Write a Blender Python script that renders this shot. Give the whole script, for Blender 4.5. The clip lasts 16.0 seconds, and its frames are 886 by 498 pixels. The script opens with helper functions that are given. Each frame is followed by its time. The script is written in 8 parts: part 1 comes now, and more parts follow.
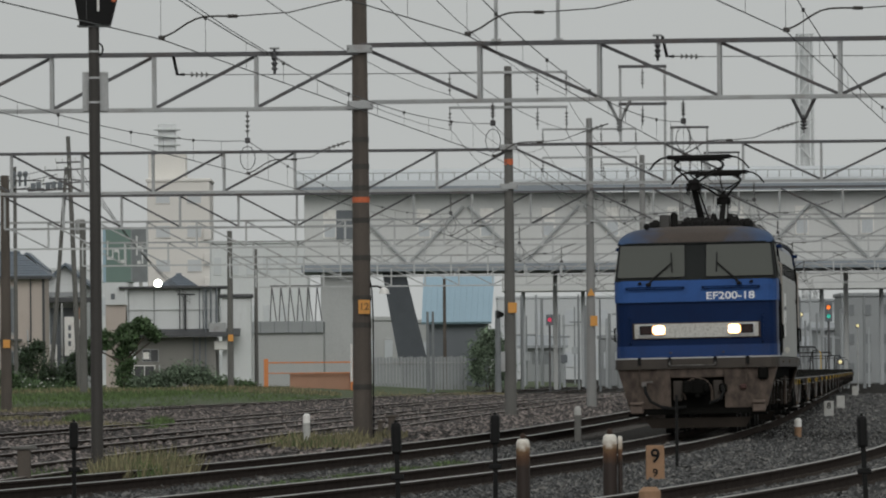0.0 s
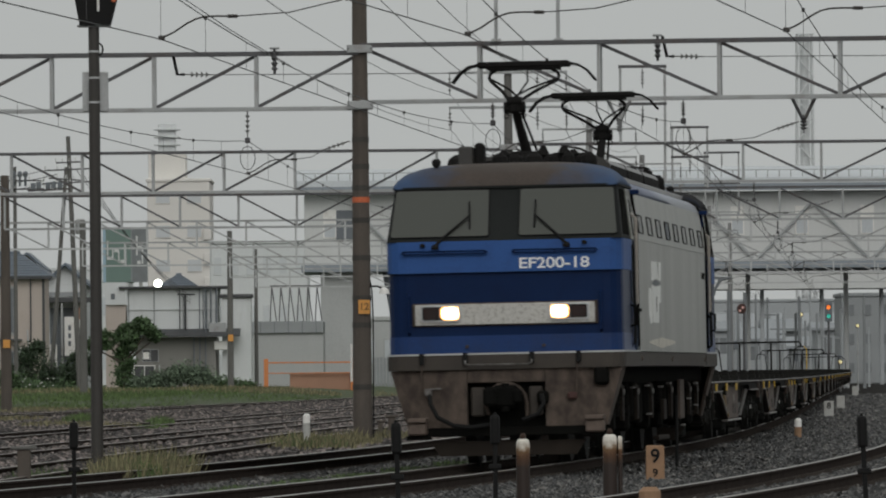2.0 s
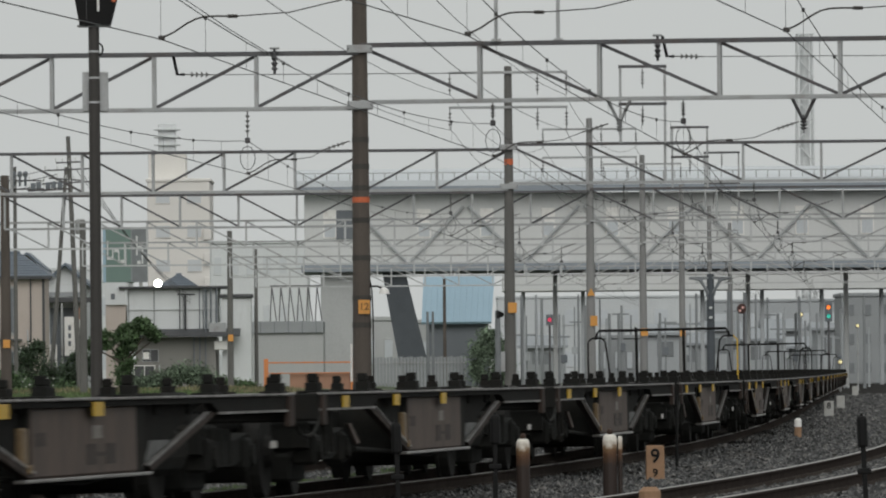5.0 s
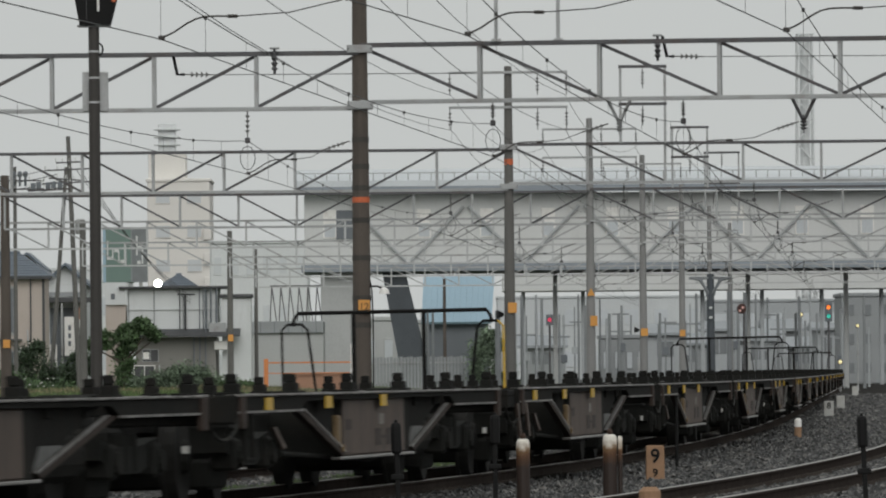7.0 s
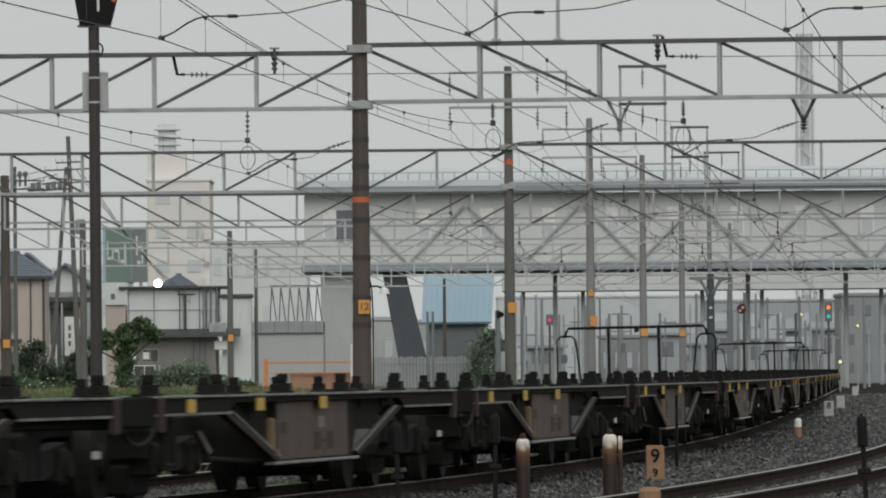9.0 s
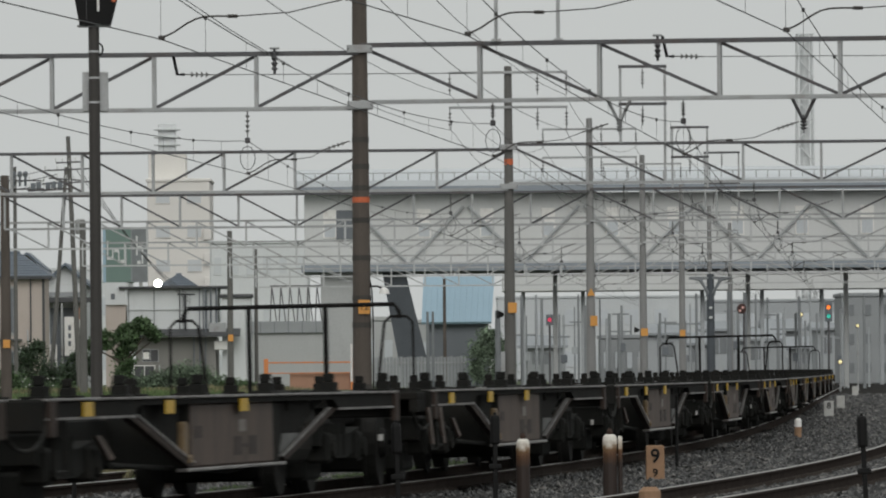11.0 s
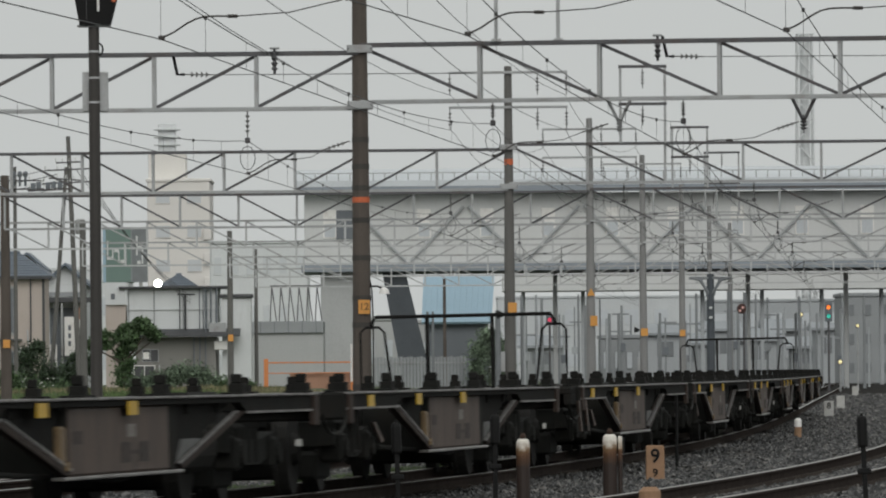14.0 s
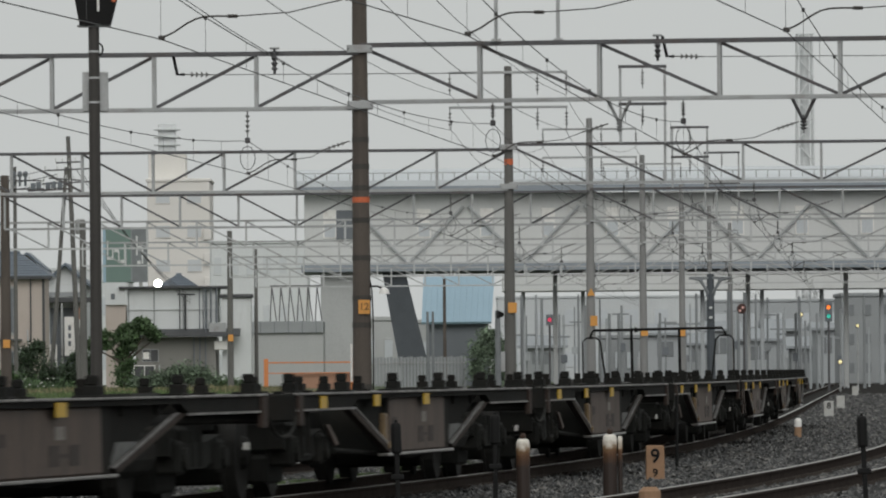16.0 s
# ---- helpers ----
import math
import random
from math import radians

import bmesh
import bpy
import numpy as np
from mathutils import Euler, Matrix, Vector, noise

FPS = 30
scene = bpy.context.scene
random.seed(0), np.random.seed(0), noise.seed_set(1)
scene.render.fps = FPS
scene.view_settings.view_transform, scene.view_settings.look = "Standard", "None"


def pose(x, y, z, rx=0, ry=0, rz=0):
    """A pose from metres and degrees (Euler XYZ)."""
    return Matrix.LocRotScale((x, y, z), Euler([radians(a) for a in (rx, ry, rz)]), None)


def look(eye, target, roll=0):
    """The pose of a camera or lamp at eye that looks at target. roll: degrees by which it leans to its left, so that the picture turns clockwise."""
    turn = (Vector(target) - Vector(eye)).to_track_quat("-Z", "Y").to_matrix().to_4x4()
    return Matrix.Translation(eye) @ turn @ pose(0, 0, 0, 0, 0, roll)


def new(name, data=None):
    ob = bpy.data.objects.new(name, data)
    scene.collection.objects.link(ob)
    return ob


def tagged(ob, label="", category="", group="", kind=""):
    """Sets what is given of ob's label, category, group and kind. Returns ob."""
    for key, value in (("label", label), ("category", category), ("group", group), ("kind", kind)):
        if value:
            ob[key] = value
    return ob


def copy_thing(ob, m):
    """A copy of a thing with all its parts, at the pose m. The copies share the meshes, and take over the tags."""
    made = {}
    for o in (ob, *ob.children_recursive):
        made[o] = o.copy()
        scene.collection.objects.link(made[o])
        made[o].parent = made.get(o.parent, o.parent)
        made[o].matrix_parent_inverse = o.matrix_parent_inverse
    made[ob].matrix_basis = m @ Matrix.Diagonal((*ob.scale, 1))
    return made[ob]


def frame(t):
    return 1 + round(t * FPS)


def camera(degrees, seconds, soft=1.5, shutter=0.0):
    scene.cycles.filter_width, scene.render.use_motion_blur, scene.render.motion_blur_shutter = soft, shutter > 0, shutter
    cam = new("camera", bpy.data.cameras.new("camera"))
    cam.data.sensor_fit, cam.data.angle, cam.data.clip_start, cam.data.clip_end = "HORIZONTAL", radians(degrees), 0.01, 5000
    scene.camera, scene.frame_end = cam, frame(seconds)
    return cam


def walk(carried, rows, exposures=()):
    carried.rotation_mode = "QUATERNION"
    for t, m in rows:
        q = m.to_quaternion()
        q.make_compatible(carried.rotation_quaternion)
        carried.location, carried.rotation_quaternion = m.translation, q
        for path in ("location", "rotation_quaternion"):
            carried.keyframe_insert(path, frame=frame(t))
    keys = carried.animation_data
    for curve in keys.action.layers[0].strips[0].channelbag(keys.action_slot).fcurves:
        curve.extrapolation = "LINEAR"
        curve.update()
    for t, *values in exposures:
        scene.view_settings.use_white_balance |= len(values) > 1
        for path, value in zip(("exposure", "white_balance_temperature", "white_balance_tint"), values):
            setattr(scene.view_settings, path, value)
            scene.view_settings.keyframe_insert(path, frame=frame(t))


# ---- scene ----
cam = camera(6.068, 16.0, soft=2.0, shutter=0.3)
EYE = (0.0, 0.0, 1.123)
AIM = look(EYE, (0.0, 100.0, 2.604), -0.5)
walk(cam, [(0.0, AIM), (16.0, AIM)], exposures=[(0.0, -0.10), (1.5, -0.14), (2.0, -0.20), (2.5, -0.30), (3.0, -0.36), (3.4, -0.38), (3.8, -0.26), (4.2, 0.0), (4.7, 0.10), (16.0, 0.10)])

# ---- world and light: rainy overcast, the hidden sun stands behind the camera ----
world = bpy.data.worlds.new("overcast_sky")
scene.world = world
world.use_nodes = True
wn, wl = world.node_tree.nodes, world.node_tree.links
for n in list(wn):
    wn.remove(n)
w_out = wn.new("ShaderNodeOutputWorld")
w_bg = wn.new("ShaderNodeBackground")
w_sky = wn.new("ShaderNodeTexSky")
w_sky.sky_type = "NISHITA"
w_sky.sun_disc = False
w_sky.sun_elevation = radians(35)
w_sky.sun_rotation = radians(195)
w_sky.dust_density = 6.0
w_gain = wn.new("ShaderNodeVectorMath")
w_gain.operation = "SCALE"
w_gain.inputs["Scale"].default_value = 0.08
w_grey = wn.new("ShaderNodeHueSaturation")
w_grey.inputs["Saturation"].default_value = 0.10
w_coord = wn.new("ShaderNodeTexCoord")
w_dot = wn.new("ShaderNodeVectorMath")
w_dot.operation = "DOT_PRODUCT"
w_dot.inputs[1].default_value = Vector((0.10, -0.45, 0.85)).normalized()
w_range = wn.new("ShaderNodeMapRange")
w_range.inputs["From Min"].default_value, w_range.inputs["From Max"].default_value = -0.75, 1.0
w_range.inputs["To Min"].default_value, w_range.inputs["To Max"].default_value = 0.60, 0.62
w_cloud = wn.new("ShaderNodeCombineColor")
w_tint = wn.new("ShaderNodeVectorMath")
w_tint.operation = "MULTIPLY"
w_tint.inputs[1].default_value = (0.965, 1.0, 0.985)
w_mix = wn.new("ShaderNodeMix")
w_mix.data_type = "RGBA"
w_mix.inputs["Factor"].default_value = 0.85
wl.new(w_coord.outputs["Generated"], w_dot.inputs[0])
wl.new(w_dot.outputs["Value"], w_range.inputs["Value"])
for c in ("Red", "Green", "Blue"):
    wl.new(w_range.outputs["Result"], w_cloud.inputs[c])
wl.new(w_cloud.outputs["Color"], w_tint.inputs[0])
wl.new(w_sky.outputs["Color"], w_gain.inputs[0])
wl.new(w_gain.outputs["Vector"], w_grey.inputs["Color"])
wl.new(w_grey.outputs["Color"], w_mix.inputs["A"])
wl.new(w_tint.outputs["Vector"], w_mix.inputs["B"])
wl.new(w_mix.outputs["Result"], w_bg.inputs["Color"])
wl.new(w_bg.outputs["Background"], w_out.inputs["Surface"])
w_bg.inputs["Strength"].default_value = 1.0

sun_data = bpy.data.lights.new("sun", "SUN")
sun_data.energy, sun_data.angle, sun_data.color = 0.85, radians(45), (1.0, 0.98, 0.95)
sun = new("sun", sun_data)
sun.matrix_world = look((10, -50, 34), (0, 0, 0))


# ---- materials ----
def material(name, colour, rough=0.7, metal=0.0, vary=0.25, size=1.0, bump=0.15, stain=None, stain_amount=0.0,
             stain_size=0.6, streak=1.0, per_piece=0.0, glow=None, glow_strength=0.0, fine=40.0, gloss=0.5, per_island=0.0, island_power=2.0):
    """Paint or bare surface with grain, broad mottling and stains at real size."""
    m = bpy.data.materials.new(name)
    m.use_nodes = True
    n, l = m.node_tree.nodes, m.node_tree.links
    bsdf = n["Principled BSDF"]
    bsdf.inputs["Roughness"].default_value = rough
    bsdf.inputs["Metallic"].default_value = metal
    bsdf.inputs["Specular IOR Level"].default_value = gloss
    geo = n.new("ShaderNodeTexCoord")
    mapping = n.new("ShaderNodeMapping")
    mapping.inputs["Scale"].default_value = (1.0, 1.0, streak)
    l.new(geo.outputs["Object"], mapping.inputs["Vector"])
    broad = n.new("ShaderNodeTexNoise")
    broad.inputs["Scale"].default_value = 1.3 / size
    broad.inputs["Detail"].default_value = 5
    grain = n.new("ShaderNodeTexNoise")
    grain.inputs["Scale"].default_value = fine / size
    grain.inputs["Detail"].default_value = 3
    l.new(mapping.outputs["Vector"], broad.inputs["Vector"])
    l.new(geo.outputs["Object"], grain.inputs["Vector"])
    both = n.new("ShaderNodeMath")
    both.operation = "ADD"
    l.new(broad.outputs["Fac"], both.inputs[0])
    l.new(grain.outputs["Fac"], both.inputs[1])
    span = n.new("ShaderNodeMapRange")
    span.inputs["From Min"].default_value, span.inputs["From Max"].default_value = 0.6, 1.4
    span.inputs["To Min"].default_value, span.inputs["To Max"].default_value = 1 - vary, 1 + vary
    l.new(both.outputs["Value"], span.inputs["Value"])
    gain = n.new("ShaderNodeVectorMath")
    gain.operation = "SCALE"
    gain.inputs[0].default_value = colour
    l.new(span.outputs["Result"], gain.inputs["Scale"])
    last = gain.outputs["Vector"]
    if per_piece:
        info = n.new("ShaderNodeObjectInfo")
        pick = n.new("ShaderNodeMapRange")
        pick.inputs["To Min"].default_value, pick.inputs["To Max"].default_value = 1 - per_piece, 1 + per_piece
        l.new(info.outputs["Random"], pick.inputs["Value"])
        g2 = n.new("ShaderNodeVectorMath")
        g2.operation = "SCALE"
        l.new(last, g2.inputs[0])
        l.new(pick.outputs["Result"], g2.inputs["Scale"])
        last = g2.outputs["Vector"]
    if per_island:
        isle = n.new("ShaderNodeNewGeometry")
        pick = n.new("ShaderNodeMapRange")
        pick.inputs["To Min"].default_value, pick.inputs["To Max"].default_value = 1 - per_island, 1 + per_island * island_power
        curve = n.new("ShaderNodeMath")
        curve.operation = "POWER"
        curve.inputs[1].default_value = island_power
        l.new(isle.outputs["Random Per Island"], curve.inputs[0])
        l.new(curve.outputs["Value"], pick.inputs["Value"])
        g3 = n.new("ShaderNodeVectorMath")
        g3.operation = "SCALE"
        l.new(last, g3.inputs[0])
        l.new(pick.outputs["Result"], g3.inputs["Scale"])
        last = g3.outputs["Vector"]
    if stain:
        spots = n.new("ShaderNodeTexNoise")
        spots.inputs["Scale"].default_value = 1.0 / stain_size
        spots.inputs["Detail"].default_value = 6
        spots.inputs["Roughness"].default_value = 0.65
        l.new(mapping.outputs["Vector"], spots.inputs["Vector"])
        cut = n.new("ShaderNodeMapRange")
        cut.inputs["From Min"].default_value, cut.inputs["From Max"].default_value = 0.62 - 0.3 * stain_amount, 0.78 - 0.2 * stain_amount
        cut.inputs["To Max"].default_value = min(1.0, stain_amount * 1.2)
        l.new(spots.outputs["Fac"], cut.inputs["Value"])
        mix = n.new("ShaderNodeMix")
        mix.data_type = "RGBA"
        mix.inputs["B"].default_value = (*stain, 1)
        l.new(cut.outputs["Result"], mix.inputs["Factor"])
        l.new(last, mix.inputs["A"])
        last = mix.outputs["Result"]
    l.new(last, bsdf.inputs["Base Color"])
    if bump:
        b = n.new("ShaderNodeBump")
        b.inputs["Strength"].default_value = bump
        b.inputs["Distance"].default_value = 0.02 * size
        l.new(grain.outputs["Fac"], b.inputs["Height"])
        l.new(b.outputs["Normal"], bsdf.inputs["Normal"])
    if glow:
        bsdf.inputs["Emission Color"].default_value = (*glow, 1)
        bsdf.inputs["Emission Strength"].default_value = glow_strength
    return m


def glass_material(name, tint, rough=0.08, gloss=0.8):
    m = bpy.data.materials.new(name)
    m.use_nodes = True
    b = m.node_tree.nodes["Principled BSDF"]
    b.inputs["Base Color"].default_value = (*tint, 1)
    b.inputs["Roughness"].default_value = rough
    b.inputs["IOR"].default_value = 1.5
    b.inputs["Specular IOR Level"].default_value = gloss
    return m


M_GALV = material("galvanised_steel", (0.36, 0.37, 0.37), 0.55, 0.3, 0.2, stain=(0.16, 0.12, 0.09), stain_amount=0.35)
# Pale fittings, and the far beams with distance haze put into the colour
M_GALV_PALE = material("pale_or_hazed_galvanised_steel", (0.46, 0.47, 0.47), 0.6, 0.1, 0.15, stain=(0.30, 0.27, 0.24), stain_amount=0.3)
M_POLE_HAZED = material("hazed_concrete_pole", (0.24, 0.24, 0.235), 0.85, 0, 0.2, 0.6, 0.2, stain=(0.14, 0.135, 0.13), stain_amount=0.35, streak=0.25)
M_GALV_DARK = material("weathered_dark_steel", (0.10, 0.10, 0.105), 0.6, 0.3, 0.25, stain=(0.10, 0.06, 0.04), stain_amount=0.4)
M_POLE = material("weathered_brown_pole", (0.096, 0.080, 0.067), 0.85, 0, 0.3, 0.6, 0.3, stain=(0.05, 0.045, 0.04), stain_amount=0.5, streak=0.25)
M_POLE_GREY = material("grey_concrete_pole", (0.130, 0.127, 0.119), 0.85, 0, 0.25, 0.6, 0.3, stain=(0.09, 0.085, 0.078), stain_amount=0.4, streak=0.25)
M_MAST = material("dark_painted_mast", (0.046, 0.042, 0.038), 0.6, 0.1, 0.25, 0.5, 0.15, stain=(0.09, 0.07, 0.055), stain_amount=0.3, streak=0.2)
M_BAND = material("dark_band", (0.048, 0.043, 0.038), 0.7, 0, 0.4, 0.4, 0.1)
M_BLACK = material("black_rubber", (0.006, 0.006, 0.006), 0.7, 0, 0.3, gloss=0.25)
M_ORANGE = material("orange_plate", (0.62, 0.29, 0.06), 0.5, 0, 0.12)
M_RED_BAND = material("orange_red_band", (0.55, 0.13, 0.05), 0.6)
M_DIGIT = material("dark_brown_digit", (0.20, 0.10, 0.03), 0.5, 0, 0.05)
M_WHITE = material("white_paint", (0.78, 0.77, 0.74), 0.5, 0, 0.1, stain=(0.35, 0.30, 0.24), stain_amount=0.3)
M_INS = material("grey_brown_porcelain", (0.20, 0.20, 0.195), 0.3)
M_INS_W = material("white_porcelain", (0.62, 0.63, 0.62), 0.25)
M_WIRE = material("copper_wire_weathered", (0.085, 0.087, 0.085), 0.6, 0.4, 0.15)
M_RAIL_TOP = material("polished_rail_head", (0.40, 0.385, 0.365), 0.34, 0.9, 0.2)
M_RAIL = material("rusty_rail_web", (0.040, 0.032, 0.028), 1.0, 0.0, 0.35, 0.4, 0.3, gloss=0.03)
M_RAIL_DULL = material("dull_rail_head", (0.23, 0.20, 0.18), 0.4, 0.6, 0.25)
M_SLEEPER = material("concrete_sleeper", (0.060, 0.054, 0.048), 0.85, 0, 0.3, 0.5, 0.3, per_piece=0.2)
M_BALLAST = material("ballast_bed", (0.021, 0.0198, 0.018), 0.95, 0, 0.55, 0.12, 1.0, stain=(0.026, 0.021, 0.017), stain_amount=0.5, stain_size=2.5, fine=9.0, gloss=0.08)
# High island_power: a few bright stones carry the wet glints as colour
M_STONE = material("ballast_stone", (0.026, 0.0245, 0.0225), 0.4, 0, 0.35, 0.2, 0.4, per_island=0.9, island_power=6.0)
M_STONE_BROWN = material("brown_ballast_stone", (0.094, 0.078, 0.071), 0.6, 0, 0.35, 0.2, 0.4, per_island=0.8, island_power=3.0)
M_GRASS = material("grass_blades", (0.080, 0.125, 0.040), 0.8, 0, 0.35, 2.0, 0, per_island=0.4)
M_DRY = material("dry_grass_blades", (0.175, 0.160, 0.088), 0.8, 0, 0.3, 2.0, 0, per_island=0.4)
M_SOIL = material("grassy_soil", (0.055, 0.078, 0.030), 0.9, 0, 0.4, 1.0, 0.6, stain=(0.10, 0.085, 0.06), stain_amount=0.4, stain_size=3)
M_LEAF = material("leaf", (0.066, 0.112, 0.046), 0.6, 0, 0.35, 1.0, 0, per_island=0.45)
M_LEAF_DARK = material("dark_leaf", (0.042, 0.068, 0.035), 0.6, 0, 0.35, 1.0, 0, per_island=0.45)
# Leaf green paled and greyed, distance haze put into the colour
M_LEAF_HAZED = material("hazed_green_leaf", (0.125, 0.170, 0.112), 0.7, 0, 0.3, 1.0, 0, per_island=0.4)
M_BARK = material("bark", (0.08, 0.065, 0.05), 0.9, 0, 0.3, 0.3, 0.5)


# ---- mesh building ----
class Shape:
    """Vertices and faces that are joined into one mesh."""

    def __init__(self):
        self.v, self.f = [], []

    def add(self, verts, faces):
        k = len(self.v)
        self.v.extend(tuple(p) for p in verts)
        self.f.extend(tuple(i + k for i in f) for f in faces)
        return self

    def box(self, x0, x1, y0, y1, z0, z1, b=0.0, m=None):
        x0, x1 = min(x0, x1), max(x0, x1)
        y0, y1 = min(y0, y1), max(y0, y1)
        z0, z1 = min(z0, z1), max(z0, z1)
        if b <= 0:
            vs = [(x, y, z) for x in (x0, x1) for y in (y0, y1) for z in (z0, z1)]
            fs = [(0, 1, 3, 2), (4, 6, 7, 5), (0, 4, 5, 1), (2, 3, 7, 6), (0, 2, 6, 4), (1, 5, 7, 3)]
        else:
            b = min(b, 0.45 * min(x1 - x0, y1 - y0, z1 - z0))
            bm = bmesh.new()
            bmesh.ops.create_cube(bm, size=1)
            for w in bm.verts:
                w.co = Vector(((x0 + x1) / 2 + w.co.x * (x1 - x0), (y0 + y1) / 2 + w.co.y * (y1 - y0), (z0 + z1) / 2 + w.co.z * (z1 - z0)))
            bmesh.ops.bevel(bm, geom=list(bm.edges), offset=b, segments=1, affect="EDGES", profile=0.5)
            bm.verts.index_update()
            vs = [tuple(w.co) for w in bm.verts]
            fs = [tuple(w.index for w in f.verts) for f in bm.faces]
            bm.free()
        if m is not None:
            vs = [tuple(m @ Vector(p)) for p in vs]
        return self.add(vs, fs)

    def tube(self, p0, p1, r0, r1=None, n=8, cap=True):
        r1 = r0 if r1 is None else r1
        p0, p1 = Vector(p0), Vector(p1)
        d = (p1 - p0).normalized()
        a = d.orthogonal().normalized()
        c = d.cross(a)
        vs = []
        for p, r in ((p0, r0), (p1, r1)):
            for i in range(n):
                w = 2 * math.pi * i / n
                vs.append(p + a * (r * math.cos(w)) + c * (r * math.sin(w)))
        fs = [(i, (i + 1) % n, n + (i + 1) % n, n + i) for i in range(n)]
        if cap:
            fs += [tuple(range(n - 1, -1, -1)), tuple(range(n, 2 * n))]
        return self.add(vs, fs)

    def line(self, pts, r, n=5):
        return self.pipe(pts, r, n)

    def pipe(self, pts, r, n=5):
        """One bent tube through all the points."""
        pts = [Vector(p) for p in pts]
        rings = []
        up = None
        for i, p in enumerate(pts):
            d = (pts[min(i + 1, len(pts) - 1)] - pts[max(i - 1, 0)]).normalized()
            a = d.orthogonal().normalized() if up is None else (up - d * up.dot(d)).normalized()
            up = a
            c = d.cross(a)
            rings.append([p + a * (r * math.cos(2 * math.pi * k / n)) + c * (r * math.sin(2 * math.pi * k / n)) for k in range(n)])
        return self.sections(rings)

    def turned(self, base, profile, n=12):
        """Rings (radius, height) round a vertical axis at base."""
        vs, fs = [], []
        for r, z in profile:
            for i in range(n):
                w = 2 * math.pi * i / n
                vs.append((base[0] + r * math.cos(w), base[1] + r * math.sin(w), base[2] + z))
        for k in range(len(profile) - 1):
            for i in range(n):
                fs.append((k * n + i, k * n + (i + 1) % n, (k + 1) * n + (i + 1) % n, (k + 1) * n + i))
        fs += [tuple(range(n - 1, -1, -1)), tuple(range((len(profile) - 1) * n, len(profile) * n))]
        return self.add(vs, fs)

    def sections(self, rings, close=True):
        """Loft through rings of equally many points."""
        n = len(rings[0])
        vs = [p for ring in rings for p in ring]
        fs = []
        for k in range(len(rings) - 1):
            for i in range(n):
                fs.append((k * n + i, k * n + (i + 1) % n, (k + 1) * n + (i + 1) % n, (k + 1) * n + i))
        if close:
            fs += [tuple(range(n - 1, -1, -1)), tuple(range((len(rings) - 1) * n, len(rings) * n))]
        return self.add(vs, fs)

    def slab(self, outline, axis, a, b):
        """A flat outline given in two coordinates, drawn out along the third axis from a to b."""
        n = len(outline)
        def put(p, w):
            return {"x": (w, p[0], p[1]), "y": (p[0], w, p[1]), "z": (p[0], p[1], w)}[axis]
        vs = [put(p, a) for p in outline] + [put(p, b) for p in outline]
        fs = [tuple(range(n)), tuple(range(2 * n - 1, n - 1, -1))]
        fs += [(i, n + i, n + (i + 1) % n, (i + 1) % n) for i in range(n)]
        return self.add(vs, fs)

    def mesh(self, name, mat, smooth=False):
        me = bpy.data.meshes.new(name)
        me.from_pydata(self.v, [], self.f)
        bm = bmesh.new()
        bm.from_mesh(me)
        if len(self.f) < 20000:
            bmesh.ops.recalc_face_normals(bm, faces=bm.faces)
        bm.to_mesh(me)
        bm.free()
        me.materials.append(mat)
        if smooth:
            me.shade_smooth()
        return me


def part(name, shape, mat, parent, label="", smooth=False):
    ob = new(name, shape.mesh(name, mat, smooth))
    ob.parent = parent
    return tagged(ob, label)


def thing(name, at, label, category, group="", kind="", turn=0.0):
    ob = new(name)
    ob.empty_display_size = 0.2
    ob.matrix_basis = pose(*at, 0, 0, turn)
    return tagged(ob, label, category, group, kind)


def solid(name, shape, mat, label, category="", group="", kind="", at=(0, 0, 0), turn=0.0, smooth=False):
    ob = new(name, shape.mesh(name, mat, smooth))
    ob.matrix_basis = pose(*at, 0, 0, turn)
    return tagged(ob, label, category, group, kind)


def writing(name, text, size, mat, parent, m, label="", depth=0.004, widen=1.0):
    """Letters of the built-in font as a mesh, centred on m, readable along its x axis and standing up along its y axis."""
    cu = bpy.data.curves.new(name, "FONT")
    cu.body, cu.size, cu.extrude, cu.offset = text, size, depth, size * 0.018
    cu.align_x, cu.align_y = "CENTER", "CENTER"
    tmp = new(name, cu)
    me = bpy.data.meshes.new_from_object(tmp.evaluated_get(bpy.context.evaluated_depsgraph_get()))
    bpy.data.objects.remove(tmp)
    bpy.data.curves.remove(cu)
    me.transform(m @ Matrix.Diagonal((widen, 1, 1, 1)))
    me.materials.clear()
    me.materials.append(mat)
    ob = new(name, me)
    ob.parent = parent
    return tagged(ob, label)


# ---- the curved main line ----
GAUGE = 1.067
STEP = 0.5
LINE_Y = np.arange(-420.0, 1400.0, STEP)
_ramp = 22.998 * np.log1p(np.exp(np.clip((137.07 - np.maximum(LINE_Y, 20.0)) / 22.998, -50, 50)))
LINE_H = np.radians(2.9629 + 0.070764 * _ramp)
_slope = np.tan(LINE_H)
LINE_X = np.concatenate([[0.0], np.cumsum((_slope[1:] + _slope[:-1]) / 2 * STEP)])
LINE_X += 0.5297 - np.interp(100.0, LINE_Y, LINE_X)
LINE_S = np.concatenate([[0.0], np.cumsum(np.hypot(np.diff(LINE_X), STEP))])
LINE_S -= np.interp(30.0, LINE_Y, LINE_S)


def main_at(y, off=0.0):
    """Place on a line parallel to the main line, off metres to its right, near that y."""
    h = float(np.interp(y, LINE_Y, LINE_H))
    return (float(np.interp(y, LINE_Y, LINE_X)) + off * math.cos(h), y - off * math.sin(h), h)


